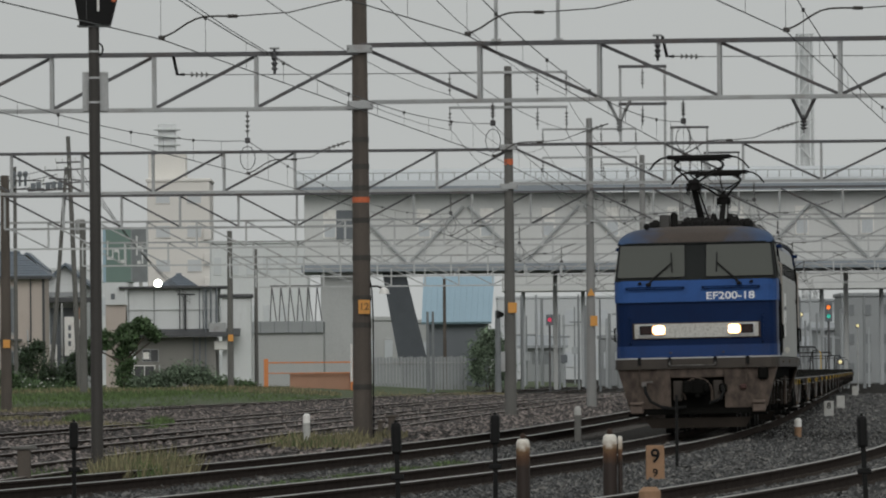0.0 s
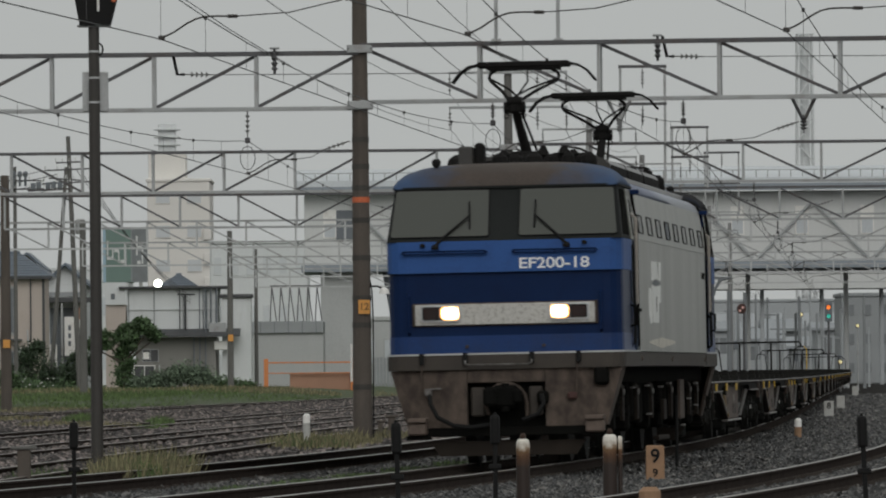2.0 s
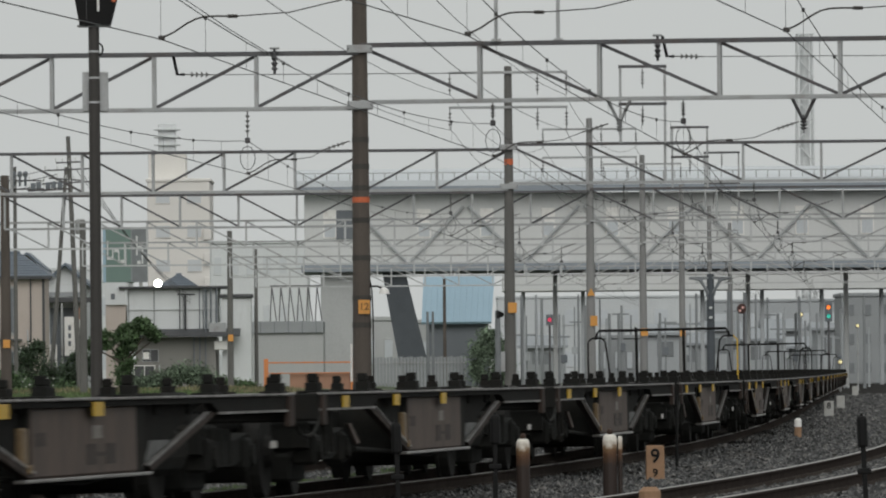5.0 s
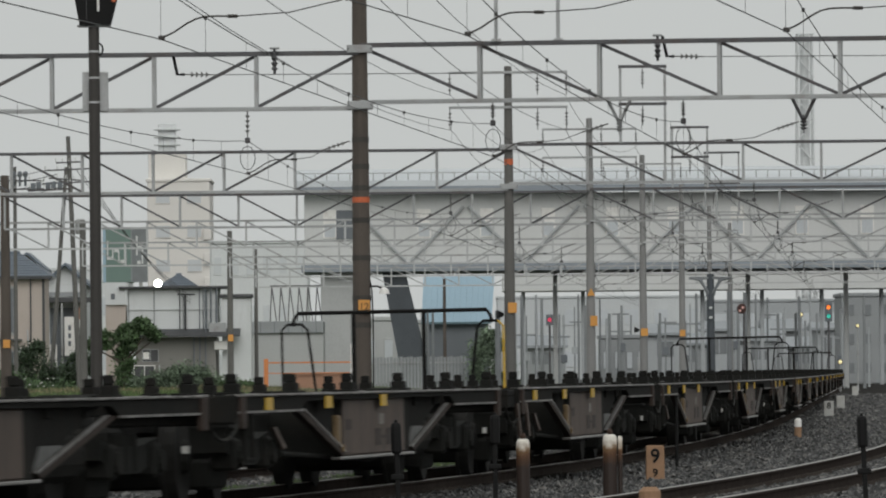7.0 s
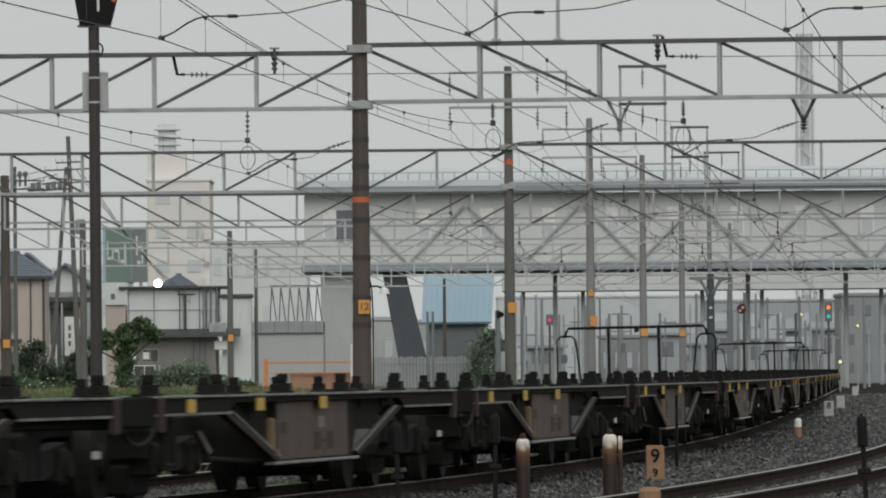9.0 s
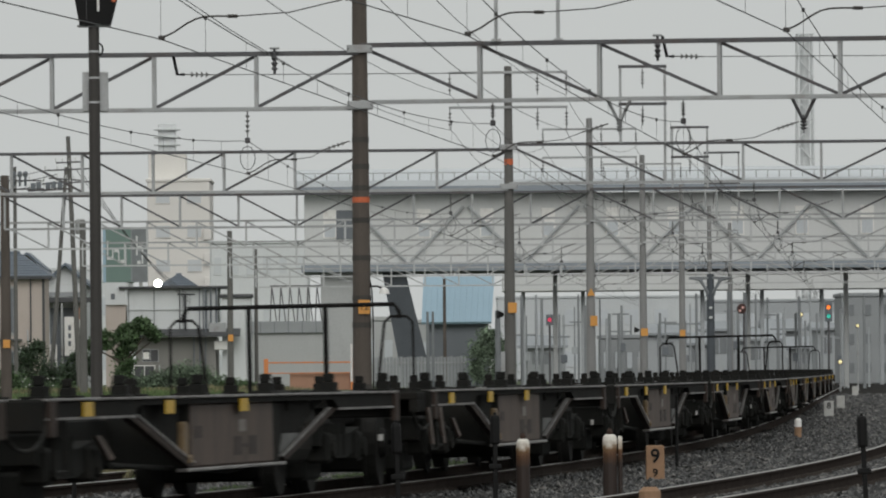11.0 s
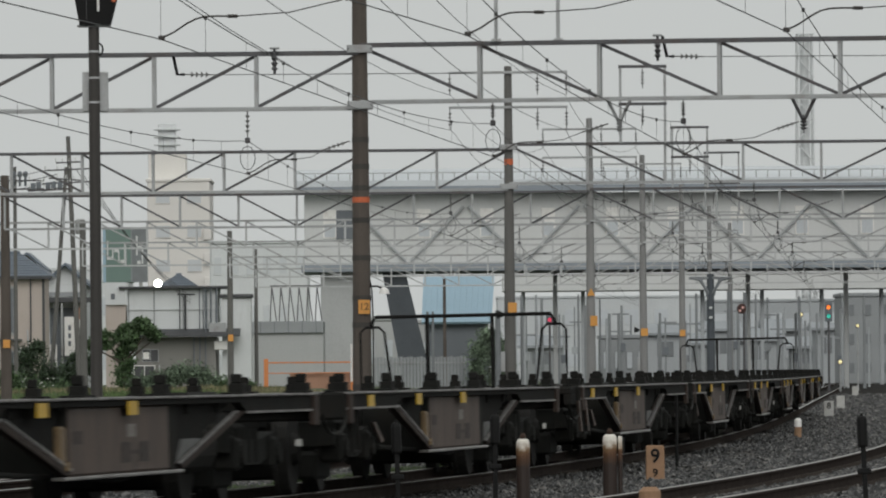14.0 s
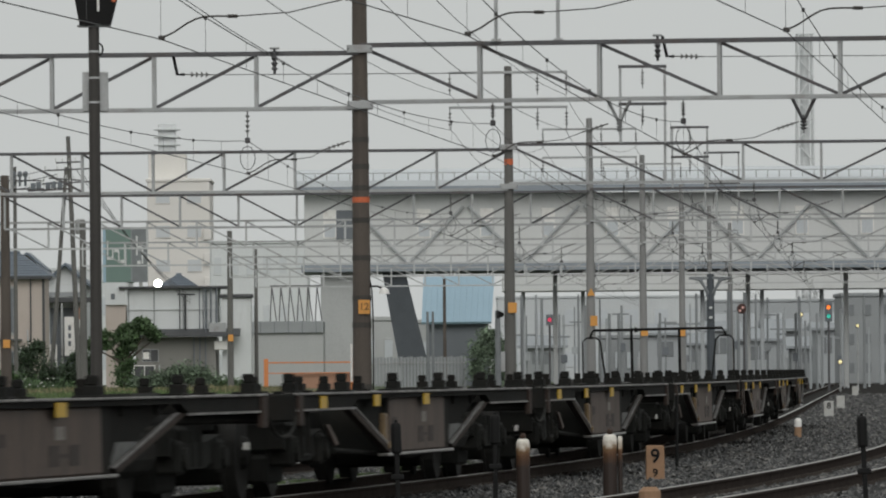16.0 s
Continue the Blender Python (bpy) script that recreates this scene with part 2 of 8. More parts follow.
def at_s(s):
    return Vector((float(np.interp(s, LINE_S, LINE_X)), float(np.interp(s, LINE_S, LINE_Y)), 0.0))


def straight(a, b):
    """A straight track through two places (x, y): returns a function like main_at."""
    k = (b[0] - a[0]) / (b[1] - a[1])
    h = math.atan(k)
    return lambda y, off=0.0: (a[0] + k * (y - a[1]) + off * math.cos(h), y - off * math.sin(h), h)


TRACKS = {
    "main": (main_at, -60, 1000),
    "right": (lambda y, off=0.0: main_at(y, off + 4.35), -60, 1000),
    "next": (lambda y, off=0.0: main_at(y, off - 3.55), -60, 1000),
    "yard_two": (straight((-5.25, 95.0), (-0.85, 195.6)), 30, 700),
    "yard_three": (straight((-6.7, 127.0), (2.4, 308.0)), 30, 700),
    "yard_four": (straight((-8.5, 160.0), (-2.7, 279.0)), 30, 700),
    "yard_five": (straight((-12.8, 241.0), (4.07, 519.0)), 60, 700),
}


def ground_height(x, y):
    """The bed is just below the rails; the land beyond the yard on the far side rises a little."""
    left = min(1.0, max(0.0, (x_edge(y) - x) / 6.0))
    return -0.17 + 0.10 * min(1.0, max(0.0, (main_at(y)[0] - 4.6 - x) / 2.0)) + 0.42 * left * min(1.0, max(0.0, (y - 290.0) / 120.0))


def x_edge(y):
    """Where the yard ends and the grass begins."""
    edge = -16.0 + max(0.0, y - 298.0) * 0.207
    return min(edge, -12.8 + (y - 241.0) * 0.0607 - 1.5)


# ---- ground, one sheet to the horizon ----
def build_ground():
    ys = [-500, -200, -60, 0, 30] + [40 + 5 * i for i in range(73)] + [420, 450, 500, 560, 640, 760, 1000, 1600, 3000, 4500]
    xs = [-3000, -1200, -500, -200, -90, -50] + [-36 + 1.5 * i for i in range(52)] + [48, 70, 120, 300, 900, 3000]
    vs = [(x, y, ground_height(x, y)) for y in ys for x in xs]
    n = len(xs)
    fs = [(j * n + i, j * n + i + 1, (j + 1) * n + i + 1, (j + 1) * n + i) for j in range(len(ys) - 1) for i in range(n - 1)]
    g = Shape().add(vs, fs)
    return solid("ground", g, M_BALLAST, "dark grey wet ballast and soil under the railway yard", "ground", kind="structure")


build_ground()


def build_verge():
    """Grassy soil on the far side of the yard, laid on the ground."""
    vs, fs = [], []
    ys = [60 + 8 * i for i in range(80)]
    cols = [0.0, 2.0, 5.0, 12.0, 40.0, 120.0]
    for y in ys:
        for k, c in enumerate(cols):
            x = x_edge(y) - c + (0.6 * math.sin(y * 0.31) if k == 0 else 0)
            vs.append((x, y, ground_height(x, y) + 0.012 + (0.05 if k else 0)))
    n = len(cols)
    for j in range(len(ys) - 1):
        for i in range(n - 1):
            fs.append((j * n + i, j * n + i + 1, (j + 1) * n + i + 1, (j + 1) * n + i))
    return solid("verge", Shape().add(vs, fs), M_SOIL, "rough green grass verge beside the railway yard", "verge", kind="structure")


build_verge()


# ---- tracks ----
M_CLIP = material("rusty_clip", (0.05, 0.042, 0.036), 0.8, 0, 0.3, 0.3, 0.2, gloss=0.2)
def build_track(key, head, dull):
    line, y0, y1 = TRACKS[key]
    ys = [y0 + (y1 - y0) * i / 400 for i in range(401)]
    base = thing("railway_track", (0, 0, 0), "pair of worn steel rails on wet ballast", "track", "tracks", "structure")
    for side in (-1, 1):
        foot, top = Shape(), Shape()
        for shape, prof in ((foot, [(-0.062, -0.15), (0.062, -0.15), (0.062, -0.135), (0.012, -0.12), (0.012, -0.04), (0.033, -0.03), (0.033, -0.006), (-0.033, -0.006), (-0.033, -0.03), (-0.012, -0.04), (-0.012, -0.12), (-0.062, -0.135)]),
                            (top, [(-0.031, -0.008), (0.031, -0.008), (0.031, -0.003), (0.02, 0.0), (-0.02, 0.0), (-0.031, -0.003)])):
            rings = []
            for y in ys:
                ring = []
                for p in prof:
                    x, yy, h = line(y, side * (GAUGE / 2 + 0.033) + p[0])
                    ring.append((x, yy, p[1]))
                rings.append(ring)
            shape.sections(rings)
        rail = part("rail", foot, M_RAIL, base, "rusty brown rail")
        part("rail_head", top, dull if dull else head, rail, "worn running surface")
        if key in ("main", "right", "next"):
            clips = Shape()
            y = 62.0
            while y < 130.0:
                for off in (-0.085, 0.085):
                    x, yy, h = line(y, side * (GAUGE / 2 + 0.033) + off)
                    clips.box(x - 0.035, x + 0.035, yy - 0.05, yy + 0.05, -0.155, -0.105)
                y += 0.62
            part("fastenings", clips, M_CLIP, rail, "rusty rail clips")
    return base


M_RAIL_WORN = material("worn_rail_head", (0.30, 0.28, 0.26), 0.4, 0.8, 0.25, 0.5)
for key in TRACKS:
    build_track(key, M_RAIL_TOP, None if key in ("main", "next") else M_RAIL_WORN if key == "right" else M_RAIL_DULL)


# ---- poles and gantries ----
def pole(x, y, height, r0, r1, mat, label, group="line of gantry poles", name="gantry_pole", base=None, bands=()):
    z = ground_height(x, y) if base is None else base
    p = thing(name, (x, y, z), label, "pole", group)
    part("shaft", Shape().turned((0, 0, -0.3), [(r0, 0), (r0 * 0.98, 0.3), ((r0 + r1) / 2, height / 2), (r1, height + 0.28), (r1 * 0.6, height + 0.3)], 14), mat, p, smooth=False)
    for at, tall, bm in bands:
        r = r0 + (r1 - r0) * at / height + 0.006
        part("band", Shape().turned((0, 0, at), [(r, 0), (r, tall)], 14), bm, p)
    return p


def plate(parent, at, w, h, mat, text="", name="number_plate"):
    """A small plate on the camera side of a pole, given in the pole's space."""
    x, y, z = at
    s = part(name, Shape().box(x - w / 2, x + w / 2, y - 0.012, y, z - h / 2, z + h / 2, 0.004), mat, parent, "small orange plate")
    if text:
        writing("digits", text, h * 0.7, M_DIGIT, s, pose(x, y - 0.016, z, 90, 0, 0), "dark brown digits")


def truss(a, b, z_low, z_up, panels, label, steel=None, dark=None, at_pole=None):
    """Lattice beam from place a to place b; the diagonals fall towards the middle."""
    a, b = Vector((*a, 0)), Vector((*b, 0))
    g = thing("gantry_beam", (a.x, a.y, 0), label, "gantry", "lattice beams over the tracks")
    d = (b - a)
    n = d.normalized()
    q = n.cross(Vector((0, 0, 1)))
    o = Vector((a.x, a.y, 0))

    def bar(p0, p1, w, t):
        """Angle bar from p0 to p1, w high, t deep."""
        p0, p1 = Vector(p0), Vector(p1)
        e = (p1 - p0).normalized()
        s = Vector(q)
        u = s.cross(e).normalized()
        vs = []
        for p in (p0, p1):
            for i, j in ((-1, -1), (1, -1), (1, 1), (-1, 1)):
                vs.append(p + u * (w / 2 * i) + s * (t / 2 * j))
        fs = [(0, 1, 2, 3), (7, 6, 5, 4)] + [(i, 4 + i, 4 + (i + 1) % 4, (i + 1) % 4) for i in range(4)]
        return Shape().add(vs, fs)

    for k, (z, w, mat) in enumerate(((z_up, 0.075, dark or M_GALV_DARK), (z_low, 0.07, steel or M_GALV))):
        for s in (-0.16, 0.16):
            part("upper_chord" if k == 0 else "lower_chord", bar(q * s + Vector((0, 0, z)), d + q * s + Vector((0, 0, z)), w, 0.06), mat, g)
    step = d / panels
    for i in range(panels + 1):
        p = step * i
        if i != at_pole:
            part("upright", bar(p + Vector((0, 0, z_low)), p + Vector((0, 0, z_up)), 0.07, 0.3), steel or M_GALV, g)
        if i < panels:
            lo, hi = (i + 1, i) if i < panels // 2 else (i, i + 1)
            part("diagonal", bar(step * hi + Vector((0, 0, z_up - 0.03)) - q * 0.05, step * lo + Vector((0, 0, z_low + 0.03)) - q * 0.05, 0.06, 0.09), dark or M_GALV_DARK, g)
    return g


GANTRIES = [
    # pole x, y; left span, panels; right span, panels; lower and upper chord left, right
    (-1.52, 155.5, 19.08, 10, 17.75, 8, 6.06, 7.09, 6.17, 7.23),
    (1.81, 228.0, 19.4, 10, 17.0, 8, 6.11, 7.20, 6.27, 7.33),
    (4.97, 282.0, 19.77, 10, 17.0, 8, 6.10, 7.20, 6.20, 7.28),
    (7.89, 330.0, 27.4, 14, 17.0, 8, 6.15, 7.20, 6.20, 7.25),
    (10.91, 382.0, 27.4, 14, 17.0, 8, 6.15, 7.20, 6.15, 7.20),
    (13.77, 432.0, 24.8, 13, 17.0, 8, 6.15, 7.20, 6.15, 7.20),
    (16.54, 482.0, 27.35, 14, 17.0, 8, 6.15, 7.20, 6.15, 7.20),
]
GANTRY_POLES = []
for i, (gx, gy, ls, lp, rs, rp, l0, l1, r0, r1) in enumerate(GANTRIES):
    tall = 10.1 if i == 0 else 9.55 if i == 1 else 9.75
    # Poles from the third on are paled: haze put into their concrete
    mat = M_POLE if i < 1 else M_POLE_GREY if i < 2 else M_POLE_HAZED
    what = "brown weathered pole with dark bands carrying lattice beams" if i < 1 else "grey concrete pole carrying lattice beams over the tracks"
    bands = [(h, 0.10, M_BAND) for h in (0.9, 2.05, 2.55, 3.3, 4.0, 4.6, 5.0, 5.5)] + [(4.38, 0.10, M_RED_BAND)] if i == 0 else [(6.85, 0.16, M_RED_BAND)] if i == 1 else []
    p = pole(gx, gy, tall, 0.185 if i == 0 else 0.172, 0.125 if i == 0 else 0.102, mat, what, bands=bands)
    GANTRY_POLES.append(p)
    # From the fourth gantry on, paler steel holds the haze
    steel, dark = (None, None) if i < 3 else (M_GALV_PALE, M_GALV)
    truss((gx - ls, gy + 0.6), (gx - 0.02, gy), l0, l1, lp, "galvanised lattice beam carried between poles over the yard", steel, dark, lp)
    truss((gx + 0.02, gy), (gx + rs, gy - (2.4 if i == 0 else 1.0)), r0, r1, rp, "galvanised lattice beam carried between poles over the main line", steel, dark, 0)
    if i < 5:
        end = pole(gx - ls, gy + 0.6, 8.0, 0.2 if i == 2 else 0.185, 0.14, M_POLE if i == 2 else M_POLE_GREY, "brown weathered pole at the end of a lattice beam" if i == 2 else "grey concrete pole at the end of a lattice beam")
        if i == 2:
            plate(end, (0.03, -0.21, 2.3), 0.24, 0.28, M_ORANGE)
    pole(gx + rs, gy - (2.4 if i == 0 else 1.0), 8.0, 0.185, 0.14, M_POLE_GREY, "grey concrete pole at the end of a lattice beam")


def beam_clamps(i):
    """Galvanised clamp plates and bolts that hold the chords to a pole."""
    p, (gx, gy, ls, lp, rs, rp, l0, l1, r0, r1) = GANTRY_POLES[i], GANTRIES[i]
    base = p.matrix_basis.translation.z
    for z in ((l0 + r0) / 2, (l1 + r1) / 2):
        h = z - base
        for y0, y1 in ((-0.22, -0.19), (0.18, 0.21)):
            c = part("beam_clamp", Shape().box(-0.24, 0.24, y0, y1, h - 0.075, h + 0.075, 0.008), M_GALV, p, "galvanised clamp plate holding a beam")
            for x in (-0.21, 0.21):
                part("clamp_bolt", Shape().tube((x, y0 - 0.03, h), (x, y1 + 0.03, h), 0.016, 0.016, 6), M_GALV_DARK, c)


for i in range(2):
    beam_clamps(i)


# ---- overhead wires ----
def wire_run(ends, contact=5.14, drop=0.62):
    """Contact wire, messenger and droppers, straight from support to support."""
    run = thing("overhead_line", (0, 0, 0), "thin dark contact wire hung from a sagging messenger wire", "overhead line", "overhead lines")
    cont, mess = [], []
    for (xa, ya), (xb, yb) in zip(ends[:-1], ends[1:]):
        n = max(4, int((yb - ya) / 5.0))
        for i in range(n):
            f = i / n
            cont.append((xa + (xb - xa) * f, ya + (yb - ya) * f, contact))
            mess.append((xa + (xb - xa) * f, ya + (yb - ya) * f, contact + drop - 4 * f * (1 - f) * (drop - 0.18)))
    part("contact_wire", Shape().pipe(cont, 0.0075), M_WIRE, run)
    part("messenger_wire", Shape().pipe(mess, 0.0075), M_WIRE, run)
    for i, (a, b) in enumerate(zip(cont, mess)):
        part("dropper", Shape().tube(a, b, 0.004, 0.004, 4), M_WIRE, run)
        if i % 2:
            part("clamp", Shape().box(b[0] - 0.02, b[0] + 0.02, b[1] - 0.03, b[1] + 0.03, b[2] - 0.03, b[2] + 0.02), M_WIRE, run)
    return run


def insulator_string(parent, a, b, mat, discs=4, r=0.055):
    """String of discs on a rod from a to b."""
    a, b = Vector(a), Vector(b)
    s = Shape().tube(a, b, 0.014, 0.014, 6)
    n = (b - a).normalized()
    for i in range(discs):
        c = a + (b - a) * (0.25 + 0.5 * i / max(1, discs - 1))
        s.tube(c - n * 0.022, c + n * 0.022, r, r * 0.45, 10)
    return part("insulator", s, mat, parent)


def hanger(x, yy, z_beam, contact=5.14, drop=0.62, reach=2.2, side=1, loop=True):
    """Messenger hanger under a beam with a curved pull-off arm and its insulator."""
    g = thing("wire_hanger", (x, yy, 0), "dark insulated hanger with a curved pull-off arm under a lattice beam", "hanger", "wire hangers under the beams")
    insulator_string(g, (0, 0, z_beam), (0, 0, contact + drop + 0.04), M_INS, 4, 0.046)
    part("clamp", Shape().box(-0.05, 0.05, -0.06, 0.06, contact + drop - 0.04, contact + drop + 0.06, 0.01), M_GALV_DARK, g)
    if loop:
        ring = [(0.14 * math.sin(a), 0, contact + 0.30 - 0.22 * math.cos(a)) for a in [math.pi * 2 * i / 12 for i in range(13)]]
        part("jumper_loop", Shape().pipe(ring, 0.008), M_WIRE, g)
    arm = [(0, 0, contact + 0.01), (side * 0.16, 0, contact + 0.085), (side * 0.31, 0, contact + 0.185), (side * 0.42, 0, contact + 0.24), (side * 0.52, 0, contact + 0.265), (side * 0.68, 0, contact + 0.272), (side * 0.88, 0, contact + 0.268)]
    part("pull_off_arm", Shape().pipe(arm, 0.0115, 6), M_MAST, g)
    part("arm_joint", Shape().tube((side * 0.80, 0, contact + 0.27), (side * 0.92, 0, contact + 0.268), 0.022, 0.022, 6), M_MAST, g)
    part("wire_clip", Shape().box(-0.03, 0.05, -0.02, 0.02, contact - 0.01, contact + 0.045, 0.006), M_MAST, g)
    part("pull_off_wire", Shape().pipe([arm[-1], (side * (reach * 0.5 + 0.44), 0, contact + 0.31), (side * (reach - 0.1), 0, contact + 0.44)], 0.008, 5), M_WIRE, g)
    insulator_string(g, (side * (reach - 0.1), 0, contact + 0.44), (side * (reach + 0.40), 0, contact + 0.60), M_INS, 4, 0.042)
    return g


SUP = [48.0, 99.5] + [g[1] for g in GANTRIES] + [540.0]
STAGGER = {"main": [-0.2, -0.17], "next": [-0.2, -0.30], "right": [-0.5, -0.72]}
for key in ("main", "next", "right"):
    st = STAGGER[key] + [-0.45] * 20
    wire_run([TRACKS[key][0](y, o)[:2] for y, o in zip(SUP, st)])
    hanger(*TRACKS[key][0](99.5, st[1])[:2], 6.3, loop=False)
    for g in GANTRIES[:5]:
        hanger(*TRACKS[key][0](g[1], -0.45)[:2], g[8], reach=1.75)
# the yard's wire slants across to the sidings
YARD_WIRE = [(-10.9, 48.0), (-7.5, 99.5), (-3.62, 155.5)] + [TRACKS["yard_two"][0](g[1], -0.35)[:2] for g in GANTRIES[1:]]
wire_run(YARD_WIRE, 4.85, 0.62)
for (x, y), g in zip(YARD_WIRE[2:7], GANTRIES):
    hanger(x, y, g[6], contact=4.85, reach=1.5)


def cross_arms(i, x, y, levels, half, extra):
    """Steel arms near a pole's head with hanging insulators at the ends."""
    g = thing("cross_arm", (x, y, 0), "grey steel cross-arms with hanging insulators on a pole head", "cross-arm", "cross-arms on the poles")
    for z in levels:
        part("arm", Shape().box(-half, half, -0.16, -0.09, z - 0.035, z + 0.035, 0.008), M_GALV, g)
        for u in (-half + 0.03, half - 0.03, extra):
            insulator_string(g, (u, -0.12, z - 0.03), (u, -0.12, z - 0.62), M_INS, 4, 0.055)
    return g


FEEDERS = []
for i, (half, extra) in enumerate(((0, 0), (1.62, 0.8), (1.6, 0.4), (1.55, -0.6), (1.5, 0.5), (1.5, 0.4))):
    if i:
        cross_arms(i, GANTRIES[i][0], GANTRIES[i][1], (9.30, 8.35), half, extra)
        FEEDERS.append((GANTRIES[i][0], GANTRIES[i][1] - 0.12))
for z in (8.68, 7.73):
    for off in (-1.55, 1.55):
        w = thing("feeder_wire", (0, 0, 0), "thin sagging feeder wire between pole heads", "wire", "feeder wires")
        pts = [(FEEDERS[0][0] + off - 6.2, 95.0, z)] + [(x + off, y, z) for x, y in FEEDERS]
        run = []
        for a, b in zip(pts[:-1], pts[1:]):
            for k in range(8):
                f = k / 8
                run.append((a[0] + (b[0] - a[0]) * f, a[1] + (b[1] - a[1]) * f, z - 4 * f * (1 - f) * 0.7))
        part("strand", Shape().line(run, 0.008, 5), M_WIRE, w)


# fittings on the nearest lattice beams
def beam_fittings():
    bx, by = GANTRIES[0][0], GANTRIES[0][1]
    for x in (1.02, 2.17):
        f = thing("beam_post", (x, by - 0.5, 7.25), "grey steel post standing on a lattice beam", "post", "posts on the lattice beam")
        part("shaft", Shape().box(-0.035, 0.035, -0.035, 0.035, 0, 2.4, 0.006), M_GALV, f)
        part("foot", Shape().box(-0.09, 0.09, -0.09, 0.09, 0, 0.06, 0.01), M_GALV, f)
    for x0, x1, z in ((-4.78, 0.61, 6.72), (4.34, 8.58, 6.98)):
        f = thing("anchor_wire", (x0, by + 0.1, z), "level anchor wire with an insulator string beside a lattice beam", "wire", "anchor wires")
        insulator_string(f, (0, 0, 0), (0.55, 0, -0.01), M_INS, 4, 0.06)
        part("strand", Shape().line([(0.55, 0, -0.01), (x1 - x0, 0, -0.02)], 0.008, 5), M_WIRE, f)
        part("bracket", Shape().line([(0, 0, 0), (-0.14, 0, 0.0), (-0.22, 0, 0.38)], 0.03, 6), M_BLACK, f)
    for x, z in ((-3.10, 7.12), (4.02, 7.30)):
        f = thing("post_insulator", (x, by - 0.25, z - 0.42), "stacked disc insulator fixed to a lattice beam", "insulator", "insulators on the beam")
        part("stack", Shape().turned((0, 0, 0), [(0.025, 0), (0.025, 0.06), (0.065, 0.10), (0.03, 0.14), (0.065, 0.20), (0.03, 0.24), (0.065, 0.30), (0.03, 0.34), (0.025, 0.46)], 10), M_GALV_DARK, f)
        part("cap", Shape().box(-0.09, 0.09, -0.09, 0.09, 0.46, 0.50, 0.01), M_GALV, f)
    for x, y, mat in ((6.70, by - 0.8, M_GALV_DARK), (3.29, by - 0.6, M_GALV)):
        f = thing("v_bracket", (x, y, 0), "steel V-shaped bracket with an insulator hanging under a beam", "bracket", "V-shaped brackets")
        part("limb", Shape().tube((-0.22, 0, 6.17), (0, 0, 5.72), 0.035, 0.03, 6), mat, f)
        part("limb", Shape().tube((0.22, 0, 6.17), (0, 0, 5.72), 0.035, 0.03, 6), mat, f)
        insulator_string(f, (0, 0, 5.85), (0, 0, 5.50), mat, 4, 0.07)


beam_fittings()


def feeder_gantry(x0, x1, y, z0, z1, label):
    """Two posts on a beam with cross-bars and hanging insulators."""
    f = thing("feeder_gantry", ((x0 + x1) / 2, y, z0), label, "gantry", "feeder gantries on the beams")
    w, h = (x1 - x0) / 2, z1 - z0
    for k in (-1, 1):
        part("post", Shape().box(k * w - 0.035, k * w + 0.035, -0.04, 0.04, 0, h, 0.006), M_GALV, f)
    for z in (h - 0.04, h * 0.5):
        part("bar", Shape().box(-w - 0.05, w + 0.05, -0.05, 0.05, z - 0.04, z + 0.04, 0.006), M_GALV_DARK, f)
        insulator_string(f, (0, 0, z - 0.04), (0, 0, z - 0.6), M_INS, 4, 0.055)


feeder_gantry(4.86, 6.07, 227.3, 7.33, 9.45, "grey upright gantry with insulators standing on a lattice beam")
feeder_gantry(7.75, 8.93, 281.4, 7.28, 9.36, "grey upright gantry with insulators standing on a lattice beam")
feeder_gantry(10.36, 11.68, 329.4, 7.25, 9.75, "grey upright gantry with insulators standing on a lattice beam")


# ---- the station bridge far behind ----
# Far walls and blue sheeting are lightened: rain haze put into base colours
M_WALL_PALE = material("pale_grey_panel", (0.60, 0.61, 0.60), 0.8, 0, 0.06, 6, 0.05, stain=(0.50, 0.50, 0.485), stain_amount=0.35, stain_size=2, streak=0.3)
M_ROOF_BLUE = material("pale_metal_roof", (0.60, 0.63, 0.65), 0.6, 0, 0.12, 4, 0.1)
M_SLAB = material("dark_steel_girder", (0.26, 0.29, 0.32), 0.6, 0.2, 0.15, 3, 0.1)
M_CONC = material("pale_concrete", (0.42, 0.43, 0.425), 0.85, 0, 0.12, 3, 0.2, stain=(0.34, 0.34, 0.335), stain_amount=0.4, stain_size=2, streak=0.3)
M_PANE = glass_material("window_pane", (0.26, 0.30, 0.32))
# Panes paled to cut contrast, distance haze put into their colour
M_PANE_FAR = material("pale_hazed_pane", (0.50, 0.53, 0.55), 0.4, 0, 0.1, 4, 0)
M_BLUE_SHEET = material("light_blue_sheeting", (0.30, 0.42, 0.50), 0.6, 0, 0.08, 5, 0.05)
M_GREY_DARK = material("dark_grey_paint", (0.15, 0.165, 0.18), 0.7, 0, 0.15, 2)


M_FAR_BRACE = material("grey_painted_brace", (0.41, 0.425, 0.43), 0.8, 0, 0.12, 3, 0.05)
M_STRUT_DARK = material("dark_strut_steel", (0.066, 0.076, 0.086), 0.7, 0, 0.2, 1.5, 0.1)


